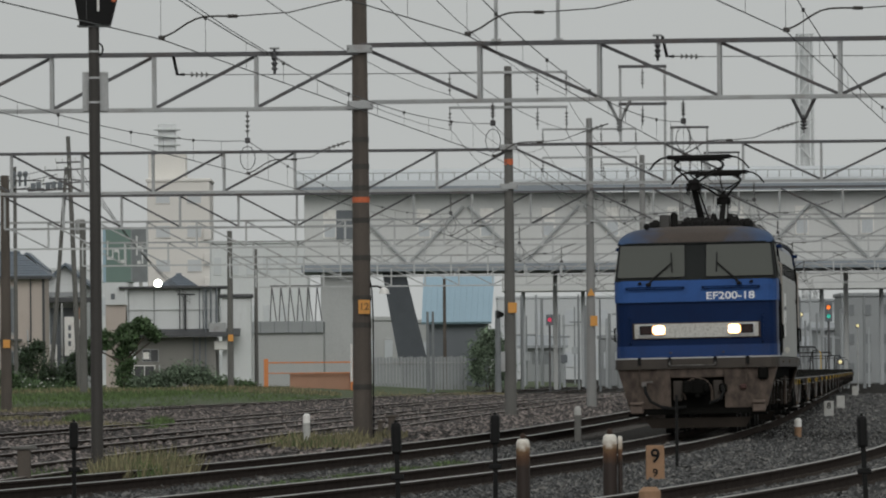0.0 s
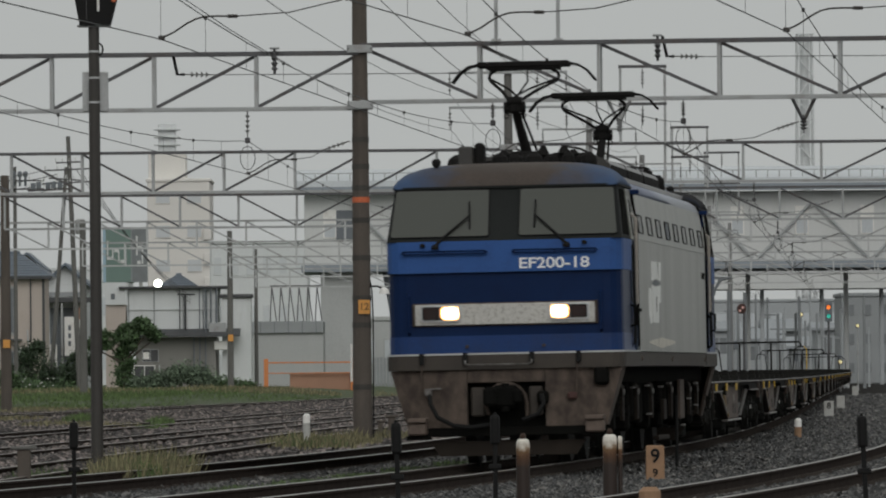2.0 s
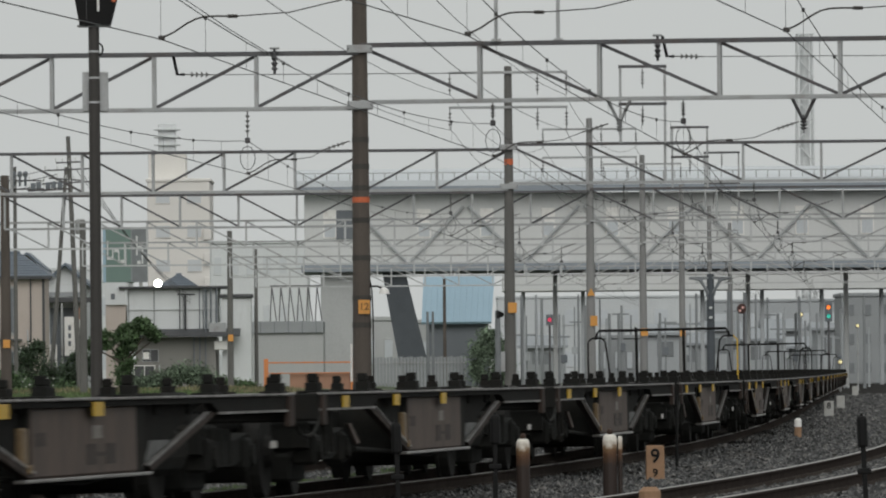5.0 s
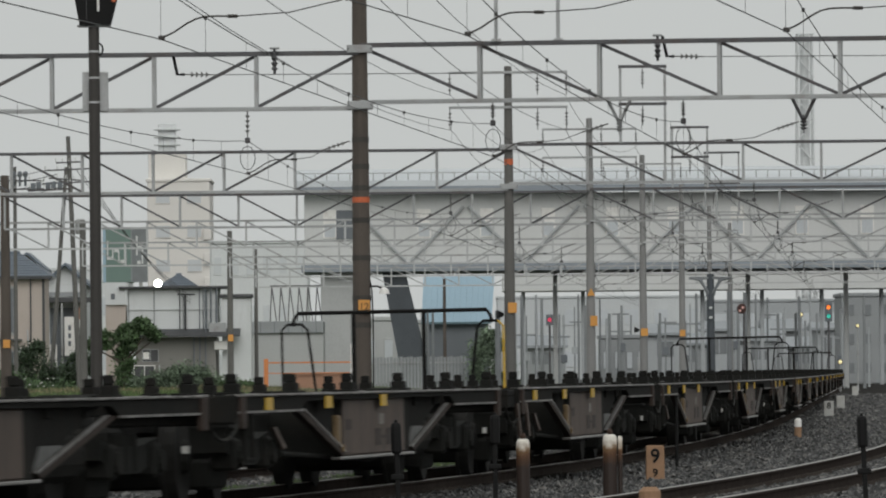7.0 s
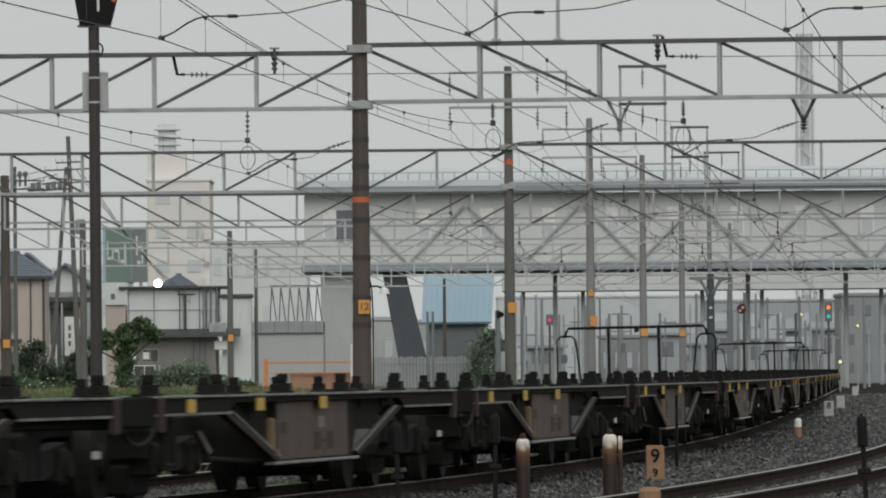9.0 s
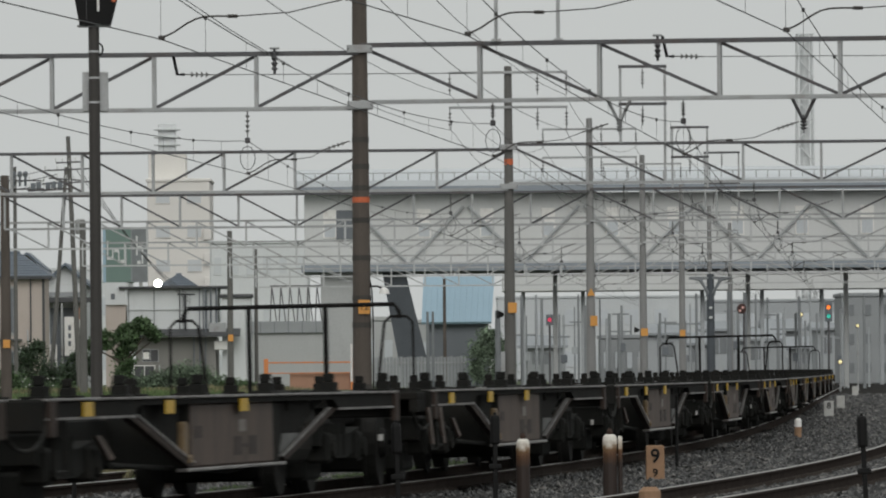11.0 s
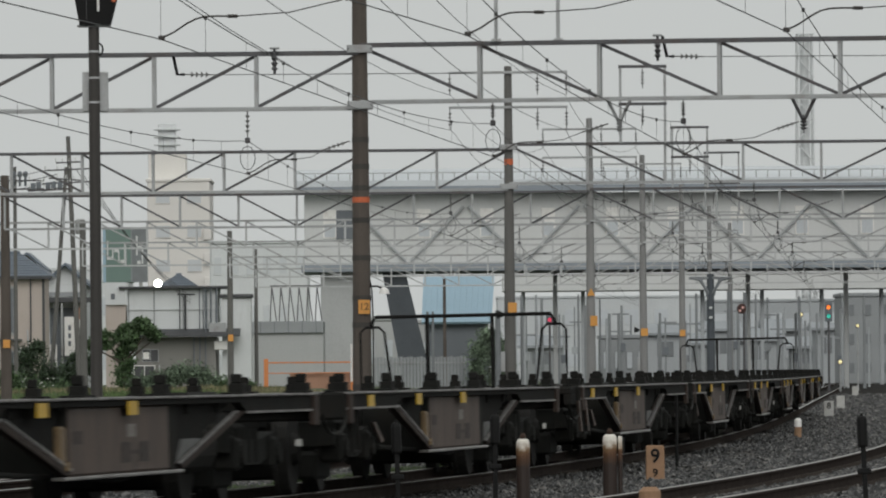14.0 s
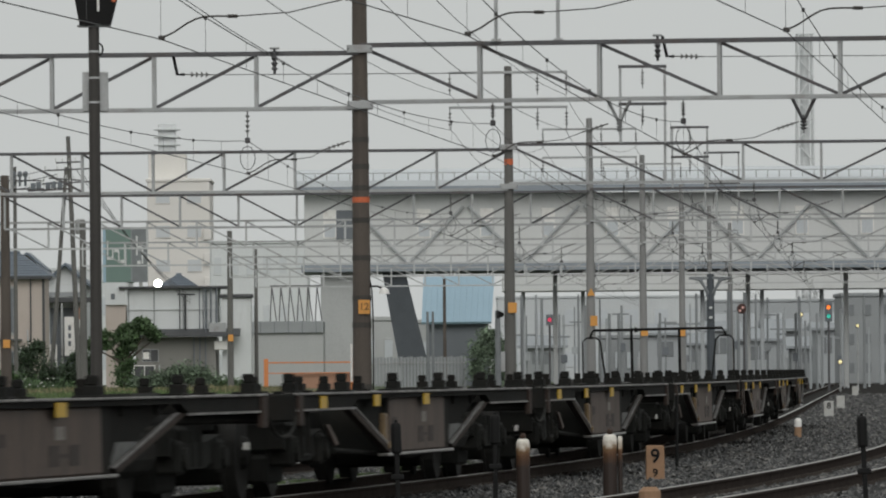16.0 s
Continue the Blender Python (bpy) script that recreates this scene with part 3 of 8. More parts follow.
def build_station():
    Y = 520.0
    st = thing("station_building", (-8.62, Y, 0), "pale grey elevated station building on a bridge over the tracks", "building")
    ox = -8.62
    x0, x1 = 0.0, 33.90 - ox
    zb, zt, ze = 7.88, 12.27, 13.08
    part("wall", Shape().box(x0, x1, 0, 14, zb, zt, 0.05), M_WALL_PALE, st)
    part("fascia", Shape().box(x0 - 0.62, x1 + 0.62, -1.27, -1.205, ze - 0.78, ze - 0.36, 0.01), M_SLAB, st, "dark blue-grey roof edge")
    roof = part("roof", Shape().slab([(-1.2, ze - 0.35), (-1.2, ze), (7, ze + 0.9), (15.2, ze), (15.2, ze - 0.35)], "x", x0 - 0.6, x1 + 0.6), M_ROOF_BLUE, st, "pale metal roof with a low rail")
    part("slab", Shape().box(x0 - 0.2, x1, -0.5, 14.5, zb - 0.45, zb, 0.04), M_SLAB, st, "dark blue-grey edge girder")
    for i in range(60):
        x = x0 + (x1 - x0) * i / 59
        part("rail_post", Shape().box(x - 0.03, x + 0.03, -1.0, -0.94, ze, ze + 0.45), M_GALV, roof)
    part("top_rail", Shape().box(x0 - 0.5, x1 + 0.5, -1.0, -0.94, ze + 0.45, ze + 0.5), M_GALV, roof)
    for u in (-1.17, 2.73, 6.56, 10.57, 14.40, 18.33, 22.34, 26.41, -7.03):
        u -= ox
        w = part("window", Shape().box(u - 0.42, u + 0.42, -0.05, 0.06, zb + 1.65, zb + 3.45, 0.02), M_WHITE, st, "white window frame")
        part("pane", Shape().box(u - 0.34, u + 0.34, -0.07, -0.052, zb + 2.6, zb + 3.37), M_WHITE, w, "lowered pale blind")
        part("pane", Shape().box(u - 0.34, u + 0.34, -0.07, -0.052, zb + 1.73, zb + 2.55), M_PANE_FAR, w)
    d = part("window", Shape().box(-6.05 - ox - 0.6, -6.05 - ox + 0.55, -0.05, 0.05, zb + 1.6, zb + 3.4, 0.02), M_GREY_DARK, st, "dark opening with bars")
    part("bar", Shape().box(-6.05 - ox - 0.6, -6.05 - ox + 0.55, -0.07, -0.052, zb + 2.4, zb + 2.5), M_WHITE, d)
    # diagonal braces along the front
    for i in range(14):
        xa = x0 + 3 + i * 3.6
        zz = (zb + 0.2, zb + 3.6) if i % 2 else (zb + 3.6, zb + 0.2)
        part("brace", Shape().tube((xa, -0.2, zz[0]), (xa + 3.3, -0.2, zz[1]), 0.11, 0.11, 6), M_FAR_BRACE, st)
    # support tower and slanting strut
    part("tower", Shape().box(-7.63 - ox, -5.10 - ox, 0.5, 9, 0.0, zb - 0.45, 0.05), M_CONC, st, "pale concrete stair tower")
    part("strut", Shape().slab([(-3.80 - ox, zb - 0.45), (-2.36 - ox, zb - 0.45), (-0.60 - ox, 0.1), (-2.50 - ox, 0.1)], "y", 0.4, 2.0), M_STRUT_DARK, st, "dark slanting steel leg")
    for u in (7.02, 12.47, 19.14, 25.29):
        part("column", Shape().box(u - ox - 0.14, u - ox + 0.14, 5, 5.5, 0, zb - 0.45, 0.03), M_CONC, st)
    return st


build_station()


def simple_building(name, u0, u1, y, depth, z0, z1, mat, label, rows, cols, category="building", pane_mat=None):
    """Block with parapet and windows let into the front."""
    b = thing(name, ((u0 + u1) / 2, y, z0), label, category)
    w, h = u1 - u0, z1 - z0
    part("wall", Shape().box(-w / 2, w / 2, 0, depth, 0, h, 0.08), mat, b)
    part("parapet", Shape().box(-w / 2 - 0.1, w / 2 + 0.1, -0.1, depth + 0.1, h, h + 0.3, 0.05), mat, b)
    for r in range(rows):
        for c in range(cols):
            x = -w / 2 + w * (c + 0.5) / cols
            z = h * (r + 0.55) / rows
            f = part("window", Shape().box(x - w / cols * 0.25, x + w / cols * 0.25, -0.06, 0.05, z - h / rows * 0.2, z + h / rows * 0.2, 0.02), mat, b)
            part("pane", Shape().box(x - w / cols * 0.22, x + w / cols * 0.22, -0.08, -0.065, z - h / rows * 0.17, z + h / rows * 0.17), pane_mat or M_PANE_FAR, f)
    return b


# ---- the train ----
M_LOCO_GREY = material("locomotive_grey_paint", (0.212, 0.217, 0.192), 0.34, 0, 0.28, 2.2, 0.03, stain=(0.128, 0.126, 0.103), stain_amount=0.62, stain_size=0.55, streak=0.10, gloss=0.5)
M_LOCO_PANE = material("dull_side_pane", (0.17, 0.175, 0.163), 0.4, 0, 0.2, 0.5, 0.02)
M_PATCH_DIM = material("dusty_white_paint", (0.60, 0.57, 0.49), 0.5, 0, 0.12, stain=(0.24, 0.22, 0.18), stain_amount=0.4, stain_size=0.5)
M_RUST_SOCKET = material("rusty_red_socket", (0.055, 0.022, 0.018), 0.7, 0, 0.3)
# Lighter copy of the side grey: light on the leaning plane put in
M_LOCO_GREY_LIT = material("locomotive_lit_upper_grey", (0.262, 0.268, 0.247), 0.4, 0, 0.12, 1.0, 0.03, stain=(0.15, 0.15, 0.14), stain_amount=0.45, stain_size=0.4, streak=0.15)
# Pale blue puts the sky's sheen on the shoulder into the paint
M_LOCO_SHOULDER = material("sky_sheen_shoulder", (0.20, 0.225, 0.29), 0.35, 0, 0.12, 1.0, 0.03, stain=(0.13, 0.13, 0.13), stain_amount=0.4, stain_size=0.5)
M_LOCO_BLUE = material("locomotive_light_blue", (0.037, 0.098, 0.285), 0.5, 0, 0.12, 1.0, 0.03, stain=(0.03, 0.055, 0.14), stain_amount=0.4, stain_size=0.5, gloss=0.12)
M_LOCO_NAVY = material("locomotive_dark_blue", (0.0058, 0.0185, 0.065), 0.4, 0, 0.15, 1.0, 0.03, stain=(0.006, 0.012, 0.045), stain_amount=0.4, gloss=0.1)
M_LOCO_STRIPE = material("locomotive_lower_blue", (0.0105, 0.038, 0.135), 0.4, 0, 0.15, 1.0, 0.03, stain=(0.018, 0.028, 0.07), stain_amount=0.45, gloss=0.25)
M_LOCO_PILLAR = material("worn_blue_pillar", (0.030, 0.045, 0.075), 0.6, 0, 0.2, 1.0, 0.03, stain=(0.05, 0.05, 0.05), stain_amount=0.5, stain_size=0.3, streak=0.3, gloss=0.25)
M_LOCO_ROOF = material("brake_dust_roof", (0.054, 0.040, 0.032), 0.7, 0, 0.35, 1.0, 0.1, stain=(0.06, 0.055, 0.05), stain_amount=0.4, stain_size=0.5)


def blue_corners(m):
    """Bare blue paint shows at the ends of the roof where the dust is washed off."""
    n, l = m.node_tree.nodes, m.node_tree.links
    b = n["Principled BSDF"]
    old = b.inputs["Base Color"].links[0].from_socket
    co, sep, ab = n.new("ShaderNodeTexCoord"), n.new("ShaderNodeSeparateXYZ"), n.new("ShaderNodeMath")
    ab.operation = "ABSOLUTE"
    noise, add, cut, mix = n.new("ShaderNodeTexNoise"), n.new("ShaderNodeMath"), n.new("ShaderNodeMapRange"), n.new("ShaderNodeMix")
    noise.inputs["Scale"].default_value = 3.0
    mix.data_type = "RGBA"
    mix.inputs["B"].default_value = (0.03, 0.066, 0.145, 1)
    cut.inputs["From Min"].default_value, cut.inputs["From Max"].default_value = 1.10, 1.75
    l.new(co.outputs["Object"], sep.inputs["Vector"])
    l.new(co.outputs["Object"], noise.inputs["Vector"])
    l.new(sep.outputs["X"], ab.inputs[0])
    l.new(ab.outputs["Value"], add.inputs[0])
    l.new(noise.outputs["Fac"], add.inputs[1])
    l.new(add.outputs["Value"], cut.inputs["Value"])
    l.new(cut.outputs["Result"], mix.inputs["Factor"])
    l.new(old, mix.inputs["A"])
    l.new(mix.outputs["Result"], b.inputs["Base Color"])


blue_corners(M_LOCO_ROOF)
M_LOCO_FAIRING = material("roof_fairing_grey", (0.042, 0.040, 0.037), 0.3, 0, 0.3, 1.0, 0.1, stain=(0.04, 0.035, 0.03), stain_amount=0.5, stain_size=0.5)
# Near-black with bluish patches, for the rear cab's roof
M_LOCO_ROOF_REAR = material("near_black_rear_roof", (0.014, 0.0135, 0.0135), 0.8, 0, 0.3, 0.6, 0.1, gloss=0.1, stain=(0.03, 0.045, 0.08), stain_amount=0.35, stain_size=0.6)
M_LOCO_UNDER = material("locomotive_black_underframe", (0.0085, 0.0085, 0.0078), 0.95, 0, 0.35, 0.5, 0.2, stain=(0.014, 0.011, 0.009), stain_amount=0.4, gloss=0.02)
M_LOCO_FRAME = material("window_frame_grey", (0.015, 0.017, 0.0165), 0.7, 0, 0.2, gloss=0.15)
M_LOCO_SKIRT = material("dusty_brown_skirt", (0.088, 0.066, 0.052), 0.85, 0, 0.5, 0.22, 0.3, stain=(0.020, 0.013, 0.010), stain_amount=0.66, stain_size=0.22, streak=0.6)
M_LOCO_SILL = material("dusty_brown_sill", (0.044, 0.036, 0.029), 0.75, 0, 0.25, 0.6, 0.1, stain=(0.03, 0.025, 0.022), stain_amount=0.5, stain_size=0.4)
M_HANGER = material("dusty_suspension_steel", (0.021, 0.0165, 0.013), 0.85, 0, 0.35, 0.5, 0.15, gloss=0.2)
M_LOCO_EQUIP = material("roof_equipment_dark", (0.012, 0.0115, 0.011), 0.8, 0, 0.3, gloss=0.12)
M_UNDER = material("underframe_black_brown", (0.019, 0.0195, 0.0178), 0.9, gloss=0.12, metal=0, vary=0.35, size=0.5, bump=0.2, stain=(0.024, 0.019, 0.015), stain_amount=0.4)
M_WHEEL = material("wheel_steel", (0.020, 0.0195, 0.018), 0.8, 0.0, 0.3, gloss=0.2)
M_SCREEN = glass_material("windscreen", (0.066, 0.070, 0.061), 0.12, 0.5)
M_LAMP = material("lit_headlamp", (0.9, 0.8, 0.6), 0.2, 0, 0, glow=(1.0, 0.80, 0.50), glow_strength=8.0, bump=0)
# Not a lamp: this glow imitates the orange halo round each headlamp
M_LAMP_HALO = material("lamp_halo_glow", (0.8, 0.6, 0.35), 0.2, 0, 0, glow=(1.0, 0.42, 0.10), glow_strength=2.2, bump=0)
M_TAIL = material("unlit_tail_lamp", (0.018, 0.006, 0.005), 0.15, 0, 0.1)
M_LETTER = material("white_lettering", (0.78, 0.79, 0.80), 0.4, 0, 0.06)
M_PATCH = material("white_patch_paint", (0.84, 0.85, 0.82), 0.5, 0, 0.12, stain=(0.30, 0.30, 0.28), stain_amount=0.4, stain_size=0.16, streak=0.12)
M_YELLOW = material("yellow_marking", (0.56, 0.35, 0.02), 0.5, 0, 0.12)
M_DECK = material("wagon_dark_frame", (0.0150, 0.0152, 0.0140), 0.9, 0, 0.45, 0.6, 0.15, gloss=0.1, stain=(0.018, 0.015, 0.0125), stain_amount=0.5, stain_size=0.3)
M_STRUT = material("rusty_strut", (0.040, 0.029, 0.024), 0.8, 0, 0.35, 0.5, 0.1, stain=(0.012, 0.01, 0.009), stain_amount=0.5, stain_size=0.3, gloss=0.2)
M_RAILPAINT = material("cream_handrail_paint", (0.33, 0.30, 0.265), 0.5, 0, 0.15)
M_STEP = material("worn_pale_step", (0.115, 0.085, 0.068), 0.7, 0, 0.3, 0.3, 0.1, stain=(0.05, 0.035, 0.028), stain_amount=0.5, stain_size=0.15)
M_GUSSET = material("pale_primer_gusset", (0.13, 0.134, 0.13), 0.7, 0, 0.3, 0.5, 0.1, stain=(0.05, 0.042, 0.035), stain_amount=0.5, stain_size=0.2)
M_VALVE = material("tan_valve_paint", (0.17, 0.115, 0.055), 0.6, 0, 0.3, 0.3, 0.1, stain=(0.06, 0.035, 0.02), stain_amount=0.5, stain_size=0.12)
# Bright tone adds the edge's specular line to its wear
M_EDGE = material("worn_edge_with_sheen", (0.21, 0.20, 0.19), 0.5, 0.2, 0.5, 0.3, stain=(0.02, 0.016, 0.013), stain_amount=0.68, stain_size=0.22)
# Worn metal with the wet reflection put into its pale colour
M_EDGE_SHEEN = material("worn_edge_wet_sheen", (0.21, 0.20, 0.19), 0.35, 0.3, 0.4, 0.3, stain=(0.03, 0.025, 0.02), stain_amount=0.5, stain_size=0.25)
M_PANEL = material("chipped_white_panel", (0.50, 0.49, 0.46), 0.5, 0, 0.12, stain=(0.13, 0.10, 0.075), stain_amount=0.48, stain_size=0.045)
M_BOXSIDE = material("dusty_equipment_box", (0.088, 0.061, 0.047), 0.7, 0, 0.3, 0.6, 0.1, stain=(0.036, 0.026, 0.02), stain_amount=0.55, stain_size=0.3, streak=0.4)
M_STENCIL_DARK = material("faded_dark_stencil", (0.034, 0.026, 0.022), 0.8, 0, 0.3, 0.3, 0.05, stain=(0.07, 0.05, 0.04), stain_amount=0.5, stain_size=0.08)
M_STENCIL_PALE = material("faded_white_stencil", (0.22, 0.205, 0.185), 0.7, 0, 0.3, 0.3, 0.05, stain=(0.10, 0.075, 0.06), stain_amount=0.55, stain_size=0.08)

BODY = 19.4
CAB = 2.75


def cab_outline(x, y0, corner, back):
    """Plan of a cab end: front at y0, rounded corners, running back to the body."""
    pts = [(-x, back)]
    for i in range(5):
        a = math.pi / 2 * i / 4
        pts.append((-x + corner * (1 - math.cos(a)), y0 + corner * (1 - math.sin(a))))
    for i in range(5):
        a = math.pi / 2 * (1 - i / 4)
        pts.append((x - corner * (1 - math.cos(a)), y0 + corner * (1 - math.sin(a))))
    pts.append((x, back))
    return pts


def rounded(w, h, r, n=4):
    """Outline of a rounded rectangle round the origin."""
    pts = []
    for cx, cy, a0 in ((w - r, h - r, 0), (-w + r, h - r, 90), (-w + r, -h + r, 180), (w - r, -h + r, 270)):
        pts += [(cx + r * math.cos(radians(a0 + 90 * k / n)), cy + r * math.sin(radians(a0 + 90 * k / n))) for k in range(n + 1)]
    return pts


def wheelset(parent, y, r=0.56):
    w = part("wheelset", Shape().tube((-0.62, y, r), (0.62, y, r), 0.08, 0.08, 10), M_WHEEL, parent)
    for s in (-1, 1):
        d = Shape().tube((s * 0.50, y, r), (s * 0.535, y, r), r + 0.03, r + 0.03, 24)
        d.tube((s * 0.53, y, r), (s * 0.64, y, r), r, r - 0.01, 24)
        d.tube((s * 0.64, y, r), (s * 0.70, y, r), 0.16, 0.13, 12)
        part("wheel", d, M_WHEEL, w)


def cab_end(loco, flip):
    """One cab with its face; flip mirrors it to the rear end."""
    m = Matrix.Identity(4) if not flip else Matrix.Translation((0, BODY, 0)) @ Matrix.Rotation(math.pi, 4, "Z")

    def put(name, shape, mat, parent, label="", smooth=False):
        shape.v = [tuple(m @ Vector(p)) for p in shape.v]
        return part(name, shape, mat, parent, label, smooth)

    CUBE = [(0, 1, 2, 3), (7, 6, 5, 4), (0, 4, 5, 1), (1, 5, 6, 2), (2, 6, 7, 3), (3, 7, 4, 0)]
    back, top = 1.66, CAB
    face = put("cab", Shape().slab(cab_outline(1.39, 0.0, 0.24, back), "z", 2.335, 2.71), M_LOCO_BLUE, loco, "light blue cab front")
    put("lower_stripe", Shape().slab(cab_outline(1.38, 0.02, 0.23, back), "z", 1.372, 1.58), M_LOCO_STRIPE, face)
    put("dark_band", Shape().slab(cab_outline(1.375, 0.05, 0.22, back), "z", 1.58, 2.335), M_LOCO_NAVY, face, "dark blue recessed band")
    put("sill_line", Shape().slab(cab_outline(1.405, -0.01, 0.24, top), "z", 1.352, 1.371), M_GALV_PALE, face, "thin pale line")
    # raked windscreen block
    lo, hi = cab_outline(1.385, 0.02, 0.14, back), cab_outline(1.31, 0.45, 0.12, back)
    screen = put("windscreen_surround", Shape().sections([[(x, y, 2.711) for x, y in lo], [(x, y, 3.37) for x, y in hi]]), M_LOCO_FRAME, loco, "dark grey raked windscreen surround")
    for s in (-1, 1):
        def at(fx, fz, lift=0.012):
            return (s * fx, 0.02 + 0.43 * fz - lift, 2.711 + 0.659 * fz + lift * 0.5)
        pane_edge = []
        for fx, fz in [(0.20, 0.07), (1.31, 0.07), (1.335, 0.10), (1.285, 0.91), (1.26, 0.935), (0.205, 0.935), (0.18, 0.91), (0.175, 0.10)]:
            pane_edge.append((fx, fz))
        q = [at(fx, fz) for fx, fz in pane_edge]
        q2 = [at(fx, fz, -0.03) for fx, fz in pane_edge]
        n = len(q)
        pane = Shape().add(q + q2, [tuple(range(n)), tuple(range(2 * n - 1, n - 1, -1))] + [(i, n + i, n + (i + 1) % n, (i + 1) % n) for i in range(n)])
        put("windscreen_pane", pane, M_SCREEN, screen, "dark greenish windscreen glass")
        gk = Shape()
        for a, b in zip(q, q[1:] + q[:1]):
            gk.tube(a, b, 0.008, 0.008, 6)
        put("gasket", gk, M_BLACK, screen)
        # wiper: hub under the glass, jointed arm, slim blade
        ax, tip = (0.74, 0.36) if s > 0 else (0.80, 0.40)
        wp = Shape().tube((s * ax, -0.04, 2.655), (s * (ax - 0.10), 0.02, 2.76), 0.020, 0.017, 6)
        wp.tube((s * (ax - 0.10), 0.02, 2.76), (s * tip, 0.16, 3.02), 0.017, 0.012, 6)
        wp.tube((s * tip, 0.09, 2.86), (s * (tip + 0.01), 0.26, 3.19), 0.012, 0.010, 6)
        wp.turned((s * ax, -0.035, 2.615), [(0.04, 0), (0.045, 0.03), (0.03, 0.06)], 8)
        put("wiper", wp, M_BLACK, screen)
        put("washer_jet", Shape().turned((s * 0.95, -0.015, 2.645), [(0.03, 0), (0.03, 0.03), (0.015, 0.045)], 8), M_BLACK, face)
        # double grab rail under the windscreen
        g0, g1 = (0.10, 1.10) if s > 0 else (0.19, 1.20)
        loop = [(s * (g0 + 0.02), -0.04, 2.592), (s * (g1 - 0.02), -0.04, 2.592), (s * g1, -0.04, 2.577), (s * (g1 - 0.02), -0.04, 2.560), (s * (g0 + 0.02), -0.04, 2.560), (s * g0, -0.04, 2.577), (s * (g0 + 0.02), -0.04, 2.592)]
        gr = Shape().pipe(loop, 0.010, 6)
        for xx in (g0 + 0.03, (g0 + g1) / 2, g1 - 0.03):
            gr.tube((s * xx, 0.0, 2.576), (s * xx, -0.04, 2.576), 0.012, 0.012, 6)
        put("grab_rail", gr, M_LOCO_NAVY, face)
        hr = Shape().pipe([(s * 1.13, 0.06, 1.60), (s * 1.13, -0.02, 1.63), (s * 1.13, -0.02, 2.06), (s * 1.13, 0.06, 2.09)], 0.015, 6)
        put("hand_rail", hr, M_LOCO_NAVY, face)
        put("face_bolt", Shape().tube((s * 0.45, -0.03, 1.45), (s * 0.45, 0.03, 1.45), 0.018, 0.018, 8), M_LOCO_SKIRT, face)

        # side of the cab: black glass, pale upper strip, door recess, blue pillar
        def side(plan, lift, deep=0.03):
            sx = lambda z: 1.385 - 0.075 * (z - 2.711) / 0.659 if z > 2.711 else 1.385
            vs = [(s * (sx(z) + lift), y, z) for y, z in plan] + [(s * (sx(z) - deep), y, z) for y, z in plan]
            k = len(plan)
            return Shape().add(vs, [tuple(range(k)), tuple(range(2 * k - 1, k - 1, -1))] + [(i, k + i, k + (i + 1) % k, (i + 1) % k) for i in range(k)])
        put("side_window", side([(0.42, 2.76), (0.70, 3.31), (1.45, 3.31), (1.45, 2.76)], 0.008), M_LOCO_UNDER, screen, "dark cab side window")
        put("upper_cab_side", side([(back, 2.715), (back, 3.33), (top - 0.02, 3.33), (top - 0.02, 2.715)], 0.014, 0.4), M_LOCO_GREY, loco, "pale grey upper cab side")
        recess = put("cab_door", Shape().box(s * 0.9, s * 1.368, back, 2.42, 1.372, 2.712), M_LOCO_STRIPE, loco, "narrow recessed cab door")
        put("door_window", side([(1.92, 2.76), (1.92, 3.20), (2.10, 3.20), (2.10, 2.76)], 0.02), M_BLACK, recess)
        put("door_frame", Shape().box(s * 1.368, s * 1.376, 1.74, 1.82, 1.40, 2.70).box(s * 1.368, s * 1.376, 2.28, 2.36, 1.40, 2.70), M_LOCO_UNDER, recess)
        put("handle", Shape().pipe([(s * 1.34, 2.08, 1.90), (s * 1.42, 2.08, 1.94), (s * 1.42, 2.08, 2.98), (s * 1.36, 2.08, 3.02)], 0.021, 6), M_RAILPAINT, recess, "long white hand rail")
        put("handle", Shape().pipe([(s * 1.34, 1.72, 1.42), (s * 1.41, 1.72, 1.46), (s * 1.41, 1.72, 2.62), (s * 1.36, 1.72, 2.66)], 0.020, 6), M_BLACK, recess)
        put("mirror_arm", Shape().pipe([(s * 1.36, 1.50, 1.66), (s * 1.45, 1.45, 1.68), (s * 1.45, 1.45, 1.90), (s * 1.36, 1.50, 1.92)], 0.018, 6), M_LOCO_UNDER, recess)
        put("hinge", Shape().box(s * 1.36, s * 1.44, 2.10, 2.60, 1.84, 1.88), M_LOCO_UNDER, recess)
        put("pillar", Shape().box(s * 1.0, s * 1.392, 2.42, top, 1.372, 2.72, 0.004), M_LOCO_PILLAR, loco, "dark blue vertical pillar")
        put("pillar_pipe", Shape().pipe([(s * 1.405, 2.50, 1.42), (s * 1.405, 2.50, 2.9), (s * 1.35, 2.45, 3.30)], 0.016, 6), M_LOCO_UNDER, loco)
        put("roof_bracket", Shape().box(s * 1.30, s * 1.44, 2.42, 2.66, 3.27, 3.33, 0.01).tube((s * 1.34, 2.50, 3.28), (s * 1.36, 2.50, 3.12), 0.03, 0.02, 6), M_LOCO_NAVY, loco, "dark blue corner bracket")
    # white lamp panel
    panel = put("lamp_panel", Shape().box(-1.055, 1.055, 0.0, 0.06, 1.71, 1.957, 0.006), M_PANEL, loco, "chipped white panel with four lamps")
